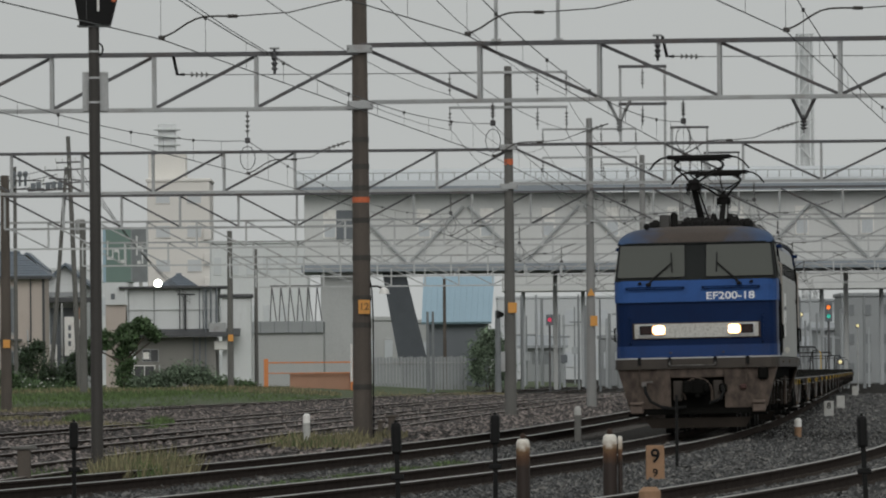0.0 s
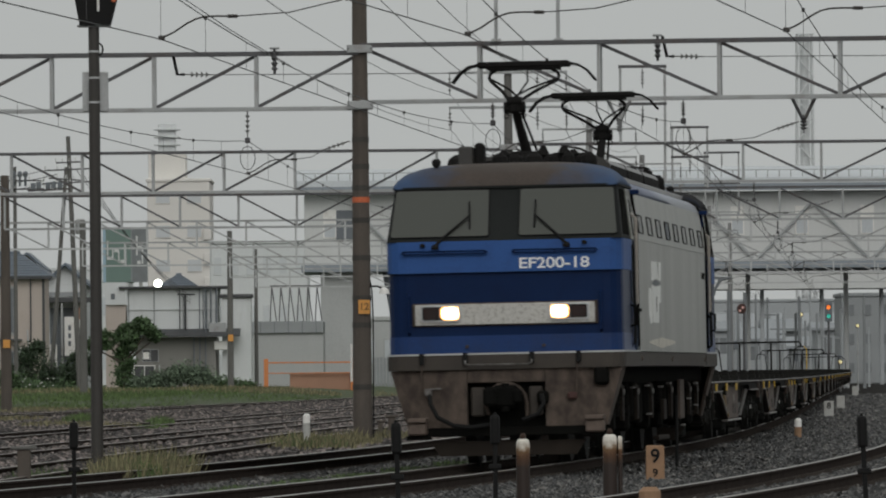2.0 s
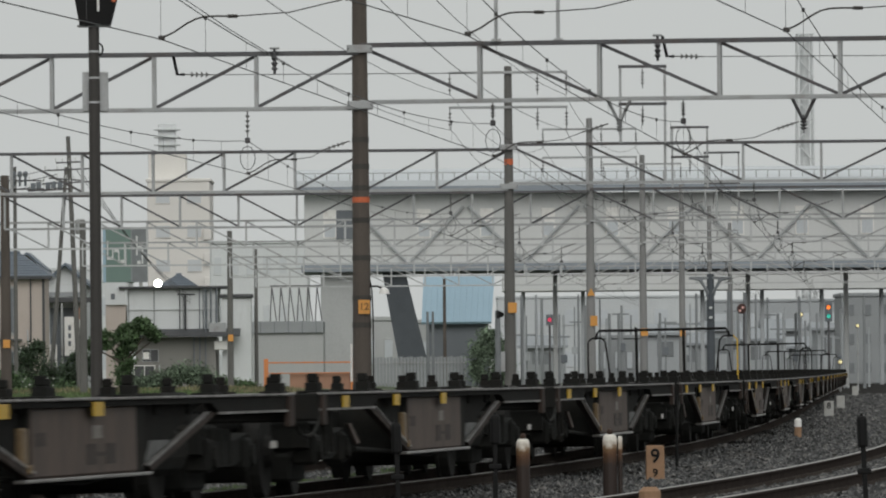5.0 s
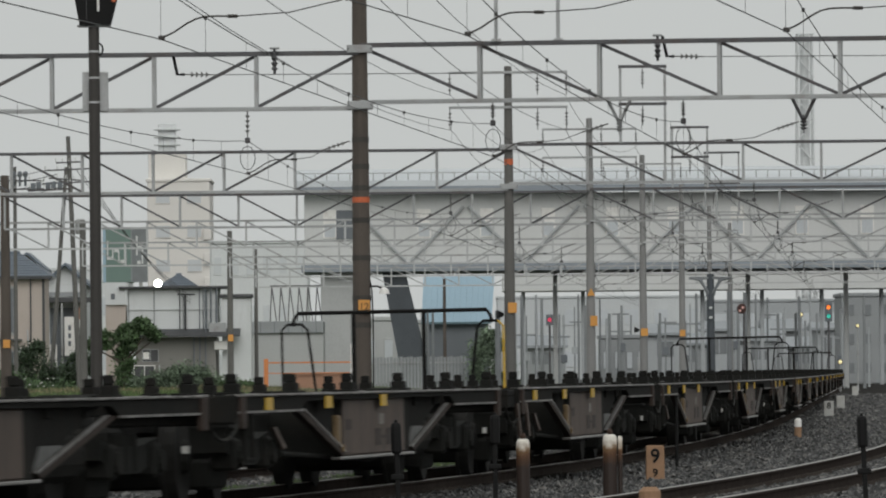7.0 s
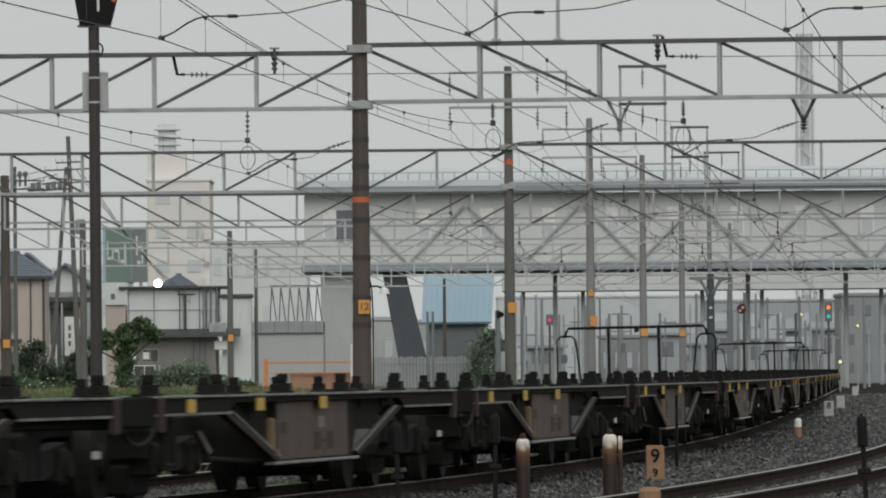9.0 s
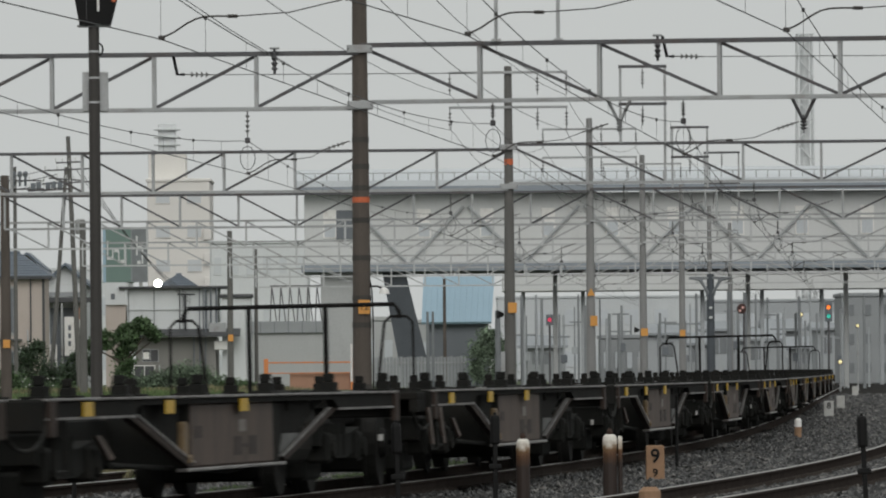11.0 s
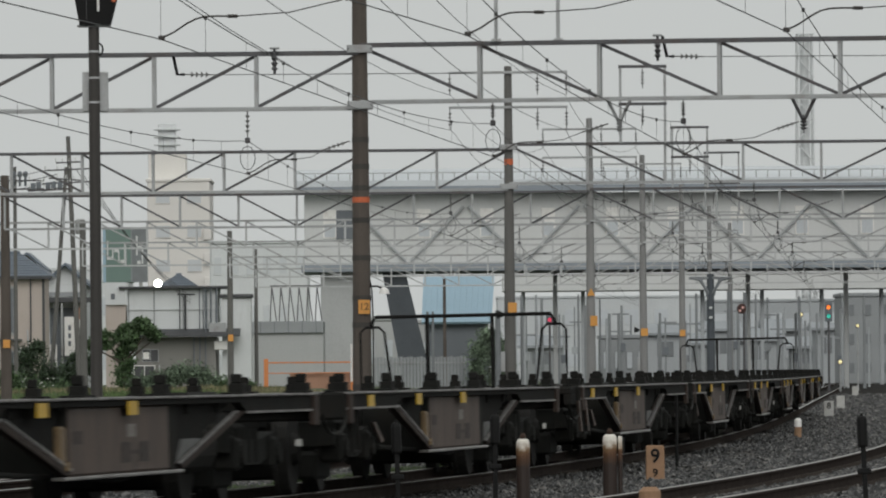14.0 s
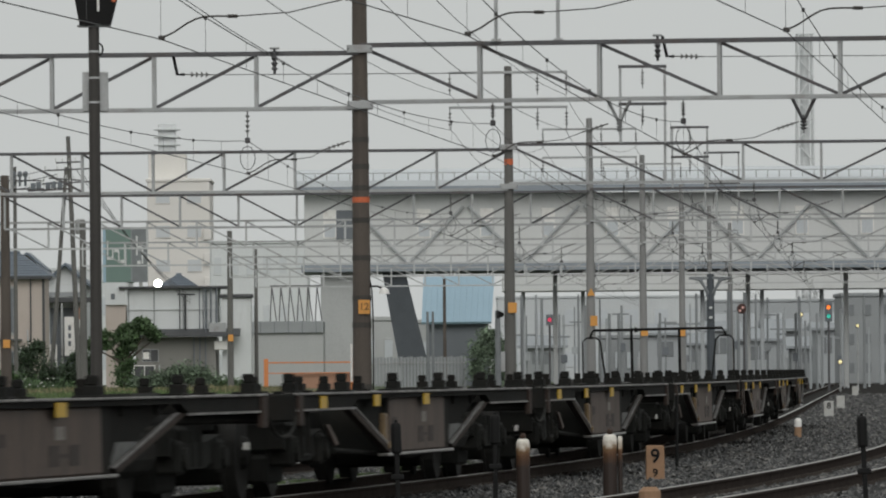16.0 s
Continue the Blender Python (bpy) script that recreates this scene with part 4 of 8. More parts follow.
    put("panel_edge", Shape().box(-1.09, 1.09, 0.02, 0.062, 1.696, 1.972, 0.006), M_LOCO_SKIRT, panel, "rusty edge of the lamp panel")
    for s in (-1, 1):
        ring = Shape()
        outer, inner = rounded(0.238, 0.102, 0.03), rounded(0.215, 0.080, 0.022)
        cx, cz = s * 0.755, 1.850
        ring.sections([[(cx + u, yy, cz + v) for u, v in line] for line, yy in ((outer, 0.0), (outer, -0.022), (inner, -0.026), (inner, 0.0))], close=False)
        put("lamp_bezel", ring, M_GALV_PALE, panel, "metal lamp surround")
        put("lamp_recess", Shape().box(s * 0.535, s * 0.975, -0.012, 0.0, 1.765, 1.935), M_BLACK, panel)
        sq = [(math.copysign(abs(math.cos(a)) ** 0.6, math.cos(a)), math.copysign(abs(math.sin(a)) ** 0.6, math.sin(a))) for a in [2 * math.pi * i / 20 for i in range(20)]]
        put("headlamp", Shape().sections([[(s * 0.640 + 0.096 * r * u, -0.024 - d, 1.852 + 0.070 * r * v) for u, v in sq] for r, d in ((1.0, 0.0), (0.93, 0.012), (0.5, 0.02))]), M_LAMP, panel, "lit warm headlamp")
        # Glowing ring added for the halo
        put("reflector", Shape().sections([[(s * 0.640 + 0.120 * r * u, -0.0135 - d, 1.852 + 0.086 * r * v) for u, v in sq] for r, d in ((1.0, 0.0), (0.96, 0.006))]), M_LAMP_HALO, panel, "glowing ring standing in for the lamp's halo")
        put("divider", Shape().box(s * 0.757, s * 0.772, -0.026, 0.0, 1.772, 1.928), M_GALV_DARK, panel)
        put("tail_lamp", Shape().box(s * 0.780, s * 0.955, -0.022, -0.012, 1.782, 1.918, 0.005), M_TAIL, panel, "dark unlit red lamp")
    # sill and skirt
    put("sill", Shape().slab(cab_outline(1.40, -0.06, 0.22, top), "z", 1.175, 1.350), M_LOCO_SILL, loco, "brown dusty sill")
    skirts = []
    for s in (-1, 1):
        k = [(s * 1.36, 0.03, 1.173), (s * 0.46, -0.02, 1.173), (s * 0.46, -0.02, 0.47), (s * 1.17, 0.03, 0.47)]
        skirts.append(put("front_skirt", Shape().add(k + [(x, y + 0.09, z) for x, y, z in k], CUBE), M_LOCO_SKIRT, loco, "stained brown front skirt"))
        side_plate = [(0.12, 1.173), (0.75, 1.173), (0.42, 0.47), (0.12, 0.47)]
        vs = [(s * (1.36 - 0.19 * (1.173 - z) / 0.703), y, z) for y, z in side_plate]
        put("side_plate", Shape().add(vs + [(x - s * 0.04, y, z) for x, y, z in vs], CUBE), M_LOCO_SKIRT, loco, "stained brown corner plate")
    skirt = skirts[0]
    put("draw_beam", Shape().box(-0.458, 0.458, -0.02, 0.06, 1.012, 1.173, 0.01), M_LOCO_SKIRT, loco)
    # Black back plate takes the place of the hollow's own shade
    put("recess", Shape().box(-0.50, 0.50, 0.14, 0.20, 0.44, 1.03), M_LOCO_UNDER, skirt)
    cp = Shape().box(-0.15, 0.15, -0.28, 0.14, 0.70, 0.98, 0.04).box(-0.25, -0.09, -0.38, -0.1, 0.72, 0.96, 0.04).box(0.09, 0.2, -0.33, -0.1, 0.74, 0.94, 0.04)
    cp.tube((0.0, -0.22, 0.66), (0.0, -0.22, 1.0), 0.05, 0.05, 8)
    put("coupler", cp, M_LOCO_UNDER, loco, "heavy dark knuckle coupler")
    yoke = Shape().pipe([(-0.21, -0.04, 0.62)] + [(0.24 * math.cos(a), -0.06, 0.76 + 0.24 * math.sin(a)) for a in [math.pi * (1 - k / 8) for k in range(9)]] + [(0.24, -0.04, 0.6)], 0.022, 6)
    put("coupler_yoke", yoke, M_LOCO_SKIRT, skirt)
    for s in (-1, 1):
        put("cushion", Shape().box(s * 0.26, s * 0.42, 0.02, 0.14, 0.60, 0.96, 0.02), M_LOCO_SILL, skirt)
    hose = [(-0.90, -0.10, 0.90), (-0.88, -0.14, 0.76), (-0.80, -0.16, 0.60), (-0.62, -0.16, 0.50), (-0.42, -0.14, 0.47), (-0.20, -0.10, 0.50)]
    put("hose", Shape().pipe(hose, 0.028, 7), M_BLACK, skirt, "black hanging brake hose")
    put("hose_cock", Shape().box(-0.95, -0.87, -0.13, -0.02, 0.86, 0.93, 0.01).tube((-0.95, -0.08, 0.94), (-0.76, -0.08, 0.95), 0.014, 0.014, 6), M_EDGE, skirt)
    hose = [(0.42, -0.10, 0.86), (0.44, -0.14, 0.74), (0.38, -0.16, 0.62), (0.2, -0.14, 0.55)]
    put("hose", Shape().pipe(hose, 0.028, 7), M_BLACK, skirt)
    put("hose_cock", Shape().box(0.36, 0.50, -0.10, -0.0, 0.74, 0.90, 0.03), M_LOCO_UNDER, skirt)
    put("socket", Shape().box(0.72, 0.83, -0.08, 0.02, 0.79, 0.88, 0.02), M_RUST_SOCKET, skirt)
    put("junction_box", Shape().box(1.03, 1.21, -0.08, 0.06, 0.955, 1.19, 0.04), M_LOCO_UNDER, skirt)
    put("lift_bar", Shape().pipe([(-0.47, -0.07, 1.35), (-0.47, -0.12, 1.25), (-0.44, -0.13, 1.23), (0.28, -0.13, 1.23), (0.31, -0.12, 1.25), (0.31, -0.07, 1.35)], 0.011, 6), M_EDGE, skirt)
    for x in (-0.98, -0.47, 0.31, 0.86):
        put("bracket", Shape().box(x - 0.028, x + 0.028, -0.11, -0.055, 1.24, 1.375, 0.006), M_BLACK, skirt)
    for x in (-0.98, 0.84):
        put("chain", Shape().pipe([(x, -0.08, 1.24), (x - 0.01, -0.07, 1.05), (x - 0.01, -0.05, 0.88)], 0.013, 5), M_LOCO_SKIRT, skirt)
    for s in (-1, 1):
        put("step", Shape().box(s * 0.93, s * 1.15, -0.24, 0.10, 0.54, 0.595, 0.01).box(s * 0.93, s * 1.15, -0.20, 0.08, 0.385, 0.54, 0.02), M_STEP, skirt, "pale worn corner step")
        put("step_bracket", Shape().box(s * 0.90, s * 1.18, -0.12, 0.2, 0.33, 0.38, 0.01), M_LOCO_UNDER, skirt)
    put("guard", Shape().box(-1.16, 1.16, -0.02, 0.10, 0.36, 0.466, 0.01), M_LOCO_UNDER, skirt)
    rg = [(-0.92, 0.30), (0.92, 0.30), (0.80, 0.12), (-0.80, 0.12)]
    put("rail_guard", Shape().slab(rg, "y", 0.10, 0.16), M_HANGER, loco, "dusty lower rail guard")
    # cab roof
    rings = []
    for y, w, h in ((0.405, 1.27, 0.02), (0.42, 1.30, 0.08), (0.47, 1.325, 0.15), (0.56, 1.33, 0.22), (0.70, 1.33, 0.285), (0.9, 1.33, 0.33), (1.2, 1.33, 0.355), (1.5, 1.33, 0.36), (2.2, 1.33, 0.30), (2.7, 1.33, 0.20)):
        ring = []
        for k in range(25):
            a = math.pi * k / 24
            c, sn = math.cos(a), math.sin(a)
            ring.append((-math.copysign(abs(c) ** 0.55, c) * w, y, 3.352 + h * 0.88 * sn ** 0.75))
        rings.append(ring)
    roof = put("cab_roof", Shape().sections(rings), M_LOCO_ROOF_REAR if flip else M_LOCO_ROOF, loco, "rounded near-black cab roof" if flip else "rounded cab roof brown with brake dust", smooth=True)
    put("gutter", Shape().slab(cab_outline(1.335, 0.40, 0.16, top), "z", 3.345, 3.372), M_LOCO_FRAME, roof)
    put("whistle", Shape().turned((-0.84, 0.85, 3.52), [(0.02, 0), (0.02, 0.10), (0.05, 0.12), (0.055, 0.17), (0.03, 0.20)], 10), M_BLACK, roof)
    if not flip:
        writing("running_number", "EF200-18", 0.178, M_LETTER, face, pose(0.588, -0.006, 2.426, 90, 0, 0), "white raised running number", widen=1.24)
    return face


def pantograph(loco, y, flip=1):
    """Raised single-arm pantograph; flip -1 turns its knee towards the rear."""
    p = part("pantograph", Shape().box(-0.62, 0.62, y - 0.75, y + 0.75, 3.70, 3.74, 0.01), M_LOCO_EQUIP, loco, "raised dark single-arm pantograph")
    for sx in (-0.55, 0.55):
        for sy in (-0.6, 0.6):
            part("insulator", Shape().turned((sx, y + sy, 3.54), [(0.05, 0), (0.09, 0.03), (0.05, 0.06), (0.09, 0.09), (0.05, 0.12), (0.05, 0.17)], 10), M_LOCO_EQUIP, p)
    part("spring_box", Shape().box(-0.18, 0.18, y - 0.3, y + 0.5, 3.73, 3.86, 0.03), M_LOCO_EQUIP, p)
    kx, ky = -0.09 * flip, y - 0.40 * flip
    part("lower_arm", Shape().tube((0.03, y + 0.02 * flip, 3.78), (kx, ky, 4.40), 0.066, 0.050, 10), M_LOCO_EQUIP, p)
    part("thrust_rod", Shape().tube((0.15, y + 0.1, 3.82), (kx + 0.08, ky, 4.36), 0.016, 0.016, 6), M_LOCO_EQUIP, p)
    kn = Shape().tube((kx - 0.13, ky, 4.42), (kx + 0.13, ky, 4.42), 0.075, 0.075, 12).tube((kx - 0.09, ky - 0.06, 4.50), (kx + 0.09, ky - 0.06, 4.50), 0.06, 0.06, 10)
    kn.box(kx - 0.07, kx + 0.07, ky - 0.1, ky + 0.1, 4.34, 4.56, 0.03)
    for s in (-1, 1):
        kn.pipe([(kx + s * 0.10, ky, 4.36)] + [(kx + s * 0.10 + 0.03 * math.cos(a), ky, 4.31 + 0.03 * math.sin(a)) for a in [math.pi / 2 + 2 * math.pi * k / 8 for k in range(9)]], 0.008, 5)
    part("knee", kn, M_LOCO_EQUIP, p, "dark jointed knee with spring hooks")
    for s in (-1, 1):
        part("upper_arm", Shape().pipe([(kx + s * 0.06, ky, 4.50), (s * 0.20 + kx * 0.5, y - 0.25 * flip, 4.63), (s * 0.40, y - 0.04 * flip, 4.77), (s * 0.425, y, 4.82), (s * 0.41, y, 4.87), (s * 0.35, y, 4.91), (s * 0.30, y, 4.95)], 0.021, 7), M_LOCO_EQUIP, p)
        part("stay", Shape().pipe([(kx - s * 0.07, ky, 4.52), (s * 0.12 + kx * 0.5, y - 0.2 * flip, 4.66), (s * 0.40, y + 0.02, 4.80)], 0.014, 6), M_LOCO_EQUIP, p)
    part("balance_rod", Shape().pipe([(kx + 0.02, ky, 4.55), (0.05, y - 0.1, 4.76), (0.04, y, 4.95)], 0.012, 5), M_LOCO_EQUIP, p)
    for dy in (-0.15, 0.15):
        strip = part("collector_strip", Shape().box(-0.56, 0.56, y + dy - 0.04, y + dy + 0.04, 4.945, 5.02, 0.015).tube((-0.44, y + dy, 4.935), (0.44, y + dy, 4.935), 0.025, 0.025, 8), M_LOCO_EQUIP, p, "dark collector strip")
        for s in (-1, 1):
            part("horn", Shape().pipe([(s * 0.55, y + dy, 4.985), (s * 0.66, y + dy, 4.965), (s * 0.77, y + dy * 0.8, 4.89), (s * 0.87, y + dy * 0.7, 4.76)], 0.015, 6), M_LOCO_EQUIP, strip)
    for s in (-1, 1):
        part("bow_link", Shape().box(s * 0.30 - 0.04, s * 0.30 + 0.04, y - 0.17, y + 0.17, 4.92, 4.96, 0.01), M_LOCO_EQUIP, p)


def build_locomotive():
    loco = thing("electric_locomotive", (0, 0, 0), "blue and grey electric locomotive with lit headlamps hauling empty wagons", "locomotive")
    y0, y1 = CAB, BODY - CAB

    low = Shape().sections([[(-1.40, y, 1.36), (-1.40, y, 2.73), (1.40, y, 2.73), (1.40, y, 1.36)] for y in (y0, y1)])
    body = part("body", low, M_LOCO_GREY, loco, "dull grey side panel with rain streaks")
    top = Shape().sections([[(-1.40, y, 2.73), (-1.332, y, 3.29), (1.332, y, 3.29), (1.40, y, 2.73)] for y in (y0, y1)])
    part("upper_side", top, M_LOCO_GREY_LIT, loco, "grey upper side leaning inwards, painted lighter as if lit")
    sh = Shape().sections([[(-1.332, y, 3.29), (-1.29, y, 3.385), (-1.20, y, 3.45), (-1.08, y, 3.49), (-0.9, y, 3.51), (0.9, y, 3.51), (1.08, y, 3.49), (1.20, y, 3.45), (1.29, y, 3.385), (1.332, y, 3.29)] for y in (y0, y1)])
    part("roof_shoulder", sh, M_LOCO_SHOULDER, loco, "rounded roof shoulder, the sky's pale blue sheen in its paint", smooth=True)
    part("waist_moulding", Shape().box(1.398, 1.407, y0, y1, 2.724, 2.738).box(-1.407, -1.398, y0, y1, 2.724, 2.738), M_LOCO_GREY_LIT, body)
    part("sill", Shape().box(-1.395, 1.395, y0, y1, 1.175, 1.352, 0.01), M_LOCO_SILL, loco, "brown dusty sill")
    for s in (-1, 1):
        for yy in (y0 + 0.35, y1 - 0.4, 9.0):
            part("sill_bolt", Shape().tube((s * 1.39, yy, 1.27), (s * 1.41, yy, 1.27), 0.03, 0.03, 8), M_STEP, body)
    lean = 0.068 / 0.56
    for i in range(8):
        y = 3.45 + i * 1.786
        for s in (-1, 1):
            def ring(w, h, r, lift):
                return [(s * (1.40 - lean * (2.923 + v - 2.73) + lift), y + u, 2.923 + v) for u, v in rounded(w, h, r, 3)]
            w = part("side_window", Shape().sections([ring(0.43, 0.118, 0.05, -0.01), ring(0.43, 0.118, 0.05, 0.014), ring(0.392, 0.103, 0.042, 0.014), ring(0.392, 0.103, 0.042, -0.01)], close=False), M_BLACK, loco, "black rubber window surround with rounded corners")
            part("pane", Shape().sections([ring(0.392, 0.103, 0.042, -0.01), ring(0.392, 0.103, 0.042, 0.003)]), M_GREY_DARK if i == 3 else M_LOCO_PANE, w, "dark pane" if i == 3 else "dull greyish pane")
            # Thin dark tubes stand in for reflections in some panes
            if i in (0, 2, 7):
                bar = [(s * (1.40 - lean * (2.923 + v - 2.73) + 0.006), y + u, 2.923 + v) for u, v in ((-0.36, 0.03 - 0.02 * i), (0.0, -0.01 + 0.01 * i), (0.36, 0.0))]
                part("pane_bar", Shape().pipe(bar, 0.0045, 5), M_GREY_DARK, w)
    for s in (-1, 1):
        x0, x1 = s * 1.400, s * 1.404
        leaf = [(4.62, 2.15), (5.05, 2.15), (5.16, 1.78), (5.02, 1.715), (4.85, 1.698), (4.66, 1.74), (4.54, 1.82), (4.52, 2.0)]
        part("logo_patch", Shape().slab(leaf, "x", x0, x1), M_PATCH, body, "worn white painted emblem")
        block = [(5.12, 2.49), (6.20, 2.494), (6.42, 2.31), (6.44, 2.27), (5.90, 2.275), (5.12, 2.24)]
        part("logo_patch", Shape().slab(block, "x", x0, x1), M_PATCH, body, "worn white painted emblem")
        bar = [(6.46, 2.495), (7.05, 2.497), (6.90, 2.26), (6.56, 2.26)]
        part("logo_patch", Shape().slab(bar, "x", x0, x1), M_PATCH, body, "worn white painted emblem")
        foot = [(5.13, 2.19), (5.90, 2.175), (6.88, 2.20), (6.86, 1.982), (6.53, 1.98), (6.42, 1.722), (5.30, 1.725), (5.20, 1.95)]
        part("logo_patch", Shape().slab(foot, "x", x0, x1), M_PATCH, body, "worn white painted emblem")
        part("emblem_slit", Shape().slab([(5.98, 2.06), (6.10, 2.06), (6.06, 1.86), (5.99, 1.86)], "x", x1, s * 1.406), M_LOCO_SKIRT, body)
        part("emblem_diamond", Shape().slab([(5.19, 2.218), (5.90, 2.262), (6.86, 2.226), (5.90, 2.188)], "x", x0, s * 1.4065), M_GREY_DARK, body, "small dark diamond")
        part("pale_diamond", Shape().slab([(4.54, 1.462), (4.54, 1.488), (6.95, 1.542), (9.70, 1.500), (9.70, 1.472), (6.92, 1.403)], "x", x0, s * 1.403), M_PATCH_DIM, body, "long pale diamond mark")
        mp = part("maker_plate", Shape().box(x0, s * 1.405, 15.69, 16.51, 2.36, 2.474), M_LOCO_GREY_LIT, body, "small maker's plate")
        for k in range(4):
            part("plate_bar", Shape().box(s * 1.405, s * 1.408, 15.75 + 0.18 * k, 15.87 + 0.18 * k, 2.375, 2.46), M_LOCO_UNDER, mp)
    # roof line, long fairing and equipment
    part("roof_deck", Shape().box(-1.02, 1.02, 1.9, BODY - 1.9, 3.45, 3.575, 0.03), M_LOCO_EQUIP, loco, "dark roof deck")
    for s in (-1, 1):
        part("roof_gutter", Shape().box(s * 1.03, s * 1.10, 2.3, BODY - 2.3, 3.48, 3.545, 0.01), M_LOCO_FAIRING, loco, "worn roof rail")
    for k in range(3):
        ya, yb = 4.55 + k * 3.18, 4.55 + k * 3.18 + 3.12
        prof = [(-0.95, 3.56), (-0.96, 3.70), (-0.92, 3.76), (-0.80, 3.805), (-0.55, 3.83), (0.55, 3.83), (0.80, 3.805), (0.92, 3.76), (0.96, 3.70), (0.95, 3.56)]
        fair = part("roof_fairing", Shape().sections([[(x, y, z) for x, z in prof] for y in (ya, yb)]), M_LOCO_FAIRING, loco, "wet grey brown roof fairing section", smooth=False)
        strap = [(x * 1.006, z + (0.004 if z > 3.57 else 0)) for x, z in prof]
        part("strap", Shape().sections([[(x, y, z) for x, z in strap] for y in (yb - 0.02, yb + 0.08)]), M_LOCO_EQUIP, fair)
        # Dark sheets stand in for the fairing's shaded side
        for j in range(4):
            part("side_panel", Shape().box(0.952, 0.966, ya + 0.10 + 0.74 * j, ya + 0.81 + 0.74 * j, 3.575, 3.70, 0.002), M_LOCO_EQUIP, fair)
    part("roof_box", Shape().box(-0.64, -0.46, 1.55, 2.1, 3.56, 3.885, 0.02), M_LOCO_FAIRING, loco, "plain grey roof box")
    part("roof_box", Shape().box(-0.45, -0.33, 1.55, 1.9, 3.56, 3.93, 0.04), M_LOCO_EQUIP, loco)
    for (x, y, r) in ((-0.75, 2.7, 0.12), (-0.55, 2.5, 0.1), (-0.2, 2.3, 0.11), (0.85, 2.5, 0.1), (0.05, 3.0, 0.12), (0.35, 3.1, 0.1), (0.2, 2.4, 0.12), (0.45, 2.6, 0.1), (0.62, 2.3, 0.09), (0.75, 2.9, 0.1), (-0.05, 2.7, 0.1), (0.86, 15.55, 0.09), (-0.4, 14.5, 0.13), (0.5, 14.4, 0.1)):
        part("roof_insulator", Shape().turned((x, y, 3.56), [(r * 0.7, 0), (r, 0.05), (r * 0.95, 0.1), (r, 0.14), (r * 0.85, 0.20), (r * 0.3, 0.25)], 10), M_LOCO_EQUIP, loco)
    for x, y, h in ((0.55, 2.55, 0.34), (0.25, 3.2, 0.36), (-0.2, 2.9, 0.30), (0.80, 14.2, 0.32), (0.4, 13.6, 0.34), (0.62, 3.1, 0.30)):
        part("bus_insulator", Shape().turned((x, y, 3.56), [(0.05, 0), (0.08, 0.06), (0.04, 0.10), (0.08, 0.15), (0.04, 0.19), (0.08, 0.24), (0.03, h)], 10), M_LOCO_EQUIP, loco)
    part("roof_bus", Shape().pipe([(0.55, 2.55, 3.89), (0.62, 4.3, 3.90), (0.55, 9.0, 3.88), (0.4, 13.6, 3.90), (0.80, 14.2, 3.88)], 0.016, 6), M_LOCO_EQUIP, loco)
    pantograph(loco, 3.7)
    pantograph(loco, BODY - 3.7, -1)
    cab_end(loco, False)
    cab_end(loco, True)
    # bogies and underfloor boxes
    for c in (3.2, BODY / 2, BODY - 3.2):
        g = Shape().box(-1.12, -0.98, c - 1.9, c + 1.9, 0.62, 0.86, 0.03).box(0.98, 1.12, c - 1.9, c + 1.9, 0.62, 0.86, 0.03)
        for dy in (-1.3, 1.3):
            for s in (-1, 1):
                g.box(s * 0.98, s * 1.18, c + dy - 0.24, c + dy + 0.24, 0.36, 0.72, 0.04)
                g.tube((s * 1.10, c + dy - 0.42, 0.55), (s * 1.10, c + dy - 0.42, 1.0), 0.11, 0.11, 10)
                g.tube((s * 1.10, c + dy + 0.42, 0.55), (s * 1.10, c + dy + 0.42, 1.0), 0.11, 0.11, 10)
        g.box(-0.9, 0.9, c - 0.35, c + 0.35, 0.5, 1.1, 0.03)
        b = part("bogie", g, M_LOCO_UNDER, loco, "black four-wheel bogie")
        for dy in (-1.3, 1.3):
            wheelset(b, c + dy)
            for s in (-1, 1):
                part("spring", Shape().pipe([(s * (1.10 + 0.10 * math.cos(a)), c + dy * 0.55 + 0.10 * math.sin(a), 0.58 + 0.36 * a / (12 * math.pi)) for a in [math.pi * k / 4 for k in range(49)]], 0.02, 5), M_LOCO_UNDER, b)
    for s in (-1, 1):
        for y in (2.6, 5.3, 8.1, 12.1, 14.5, 16.2, 17.9):
            hang = [(y - 0.42, 0.955), (y - 0.36, 0.975), (y + 0.20, 0.93), (y + 0.23, 0.90), (y + 0.20, 0.66), (y + 0.14, 0.50), (y - 0.05, 0.50), (y - 0.08, 0.80), (y - 0.16, 0.90)]
            hg = part("hanger", Shape().slab(hang, "x", s * 1.20, s * 1.245), M_HANGER, loco, "dusty suspension bracket")
            part("bolt", Shape().tube((s * 1.245, y + 0.06, 0.86), (s * 1.262, y + 0.06, 0.86), 0.04, 0.035, 8), M_EDGE, hg, "worn bright bolt")
        # Thin pale strips paint the small glints along the underframe
        for y, z in ((3.9, 0.90), (6.6, 0.92), (9.3, 0.90), (11.0, 0.94), (15.3, 0.72), (16.9, 0.93), (17.0, 0.62), (6.9, 0.55), (13.9, 0.36)):
            part("pipe_union", Shape().box(s * 1.20, s * 1.25, y - 0.18, y + 0.12, z, z + 0.022), M_EDGE, loco, "small pale strip painted as a bright glint")
        for ya, yb, z in ((4.2, 7.6, 0.99), (9.0, 11.6, 1.03), (14.8, 17.4, 1.01)):
            part("air_pipe", Shape().pipe([(s * 1.17, ya, z), (s * 1.19, (ya + yb) / 2, z - 0.02), (s * 1.17, yb, z - 0.01)], 0.02, 6), M_LOCO_UNDER, loco)
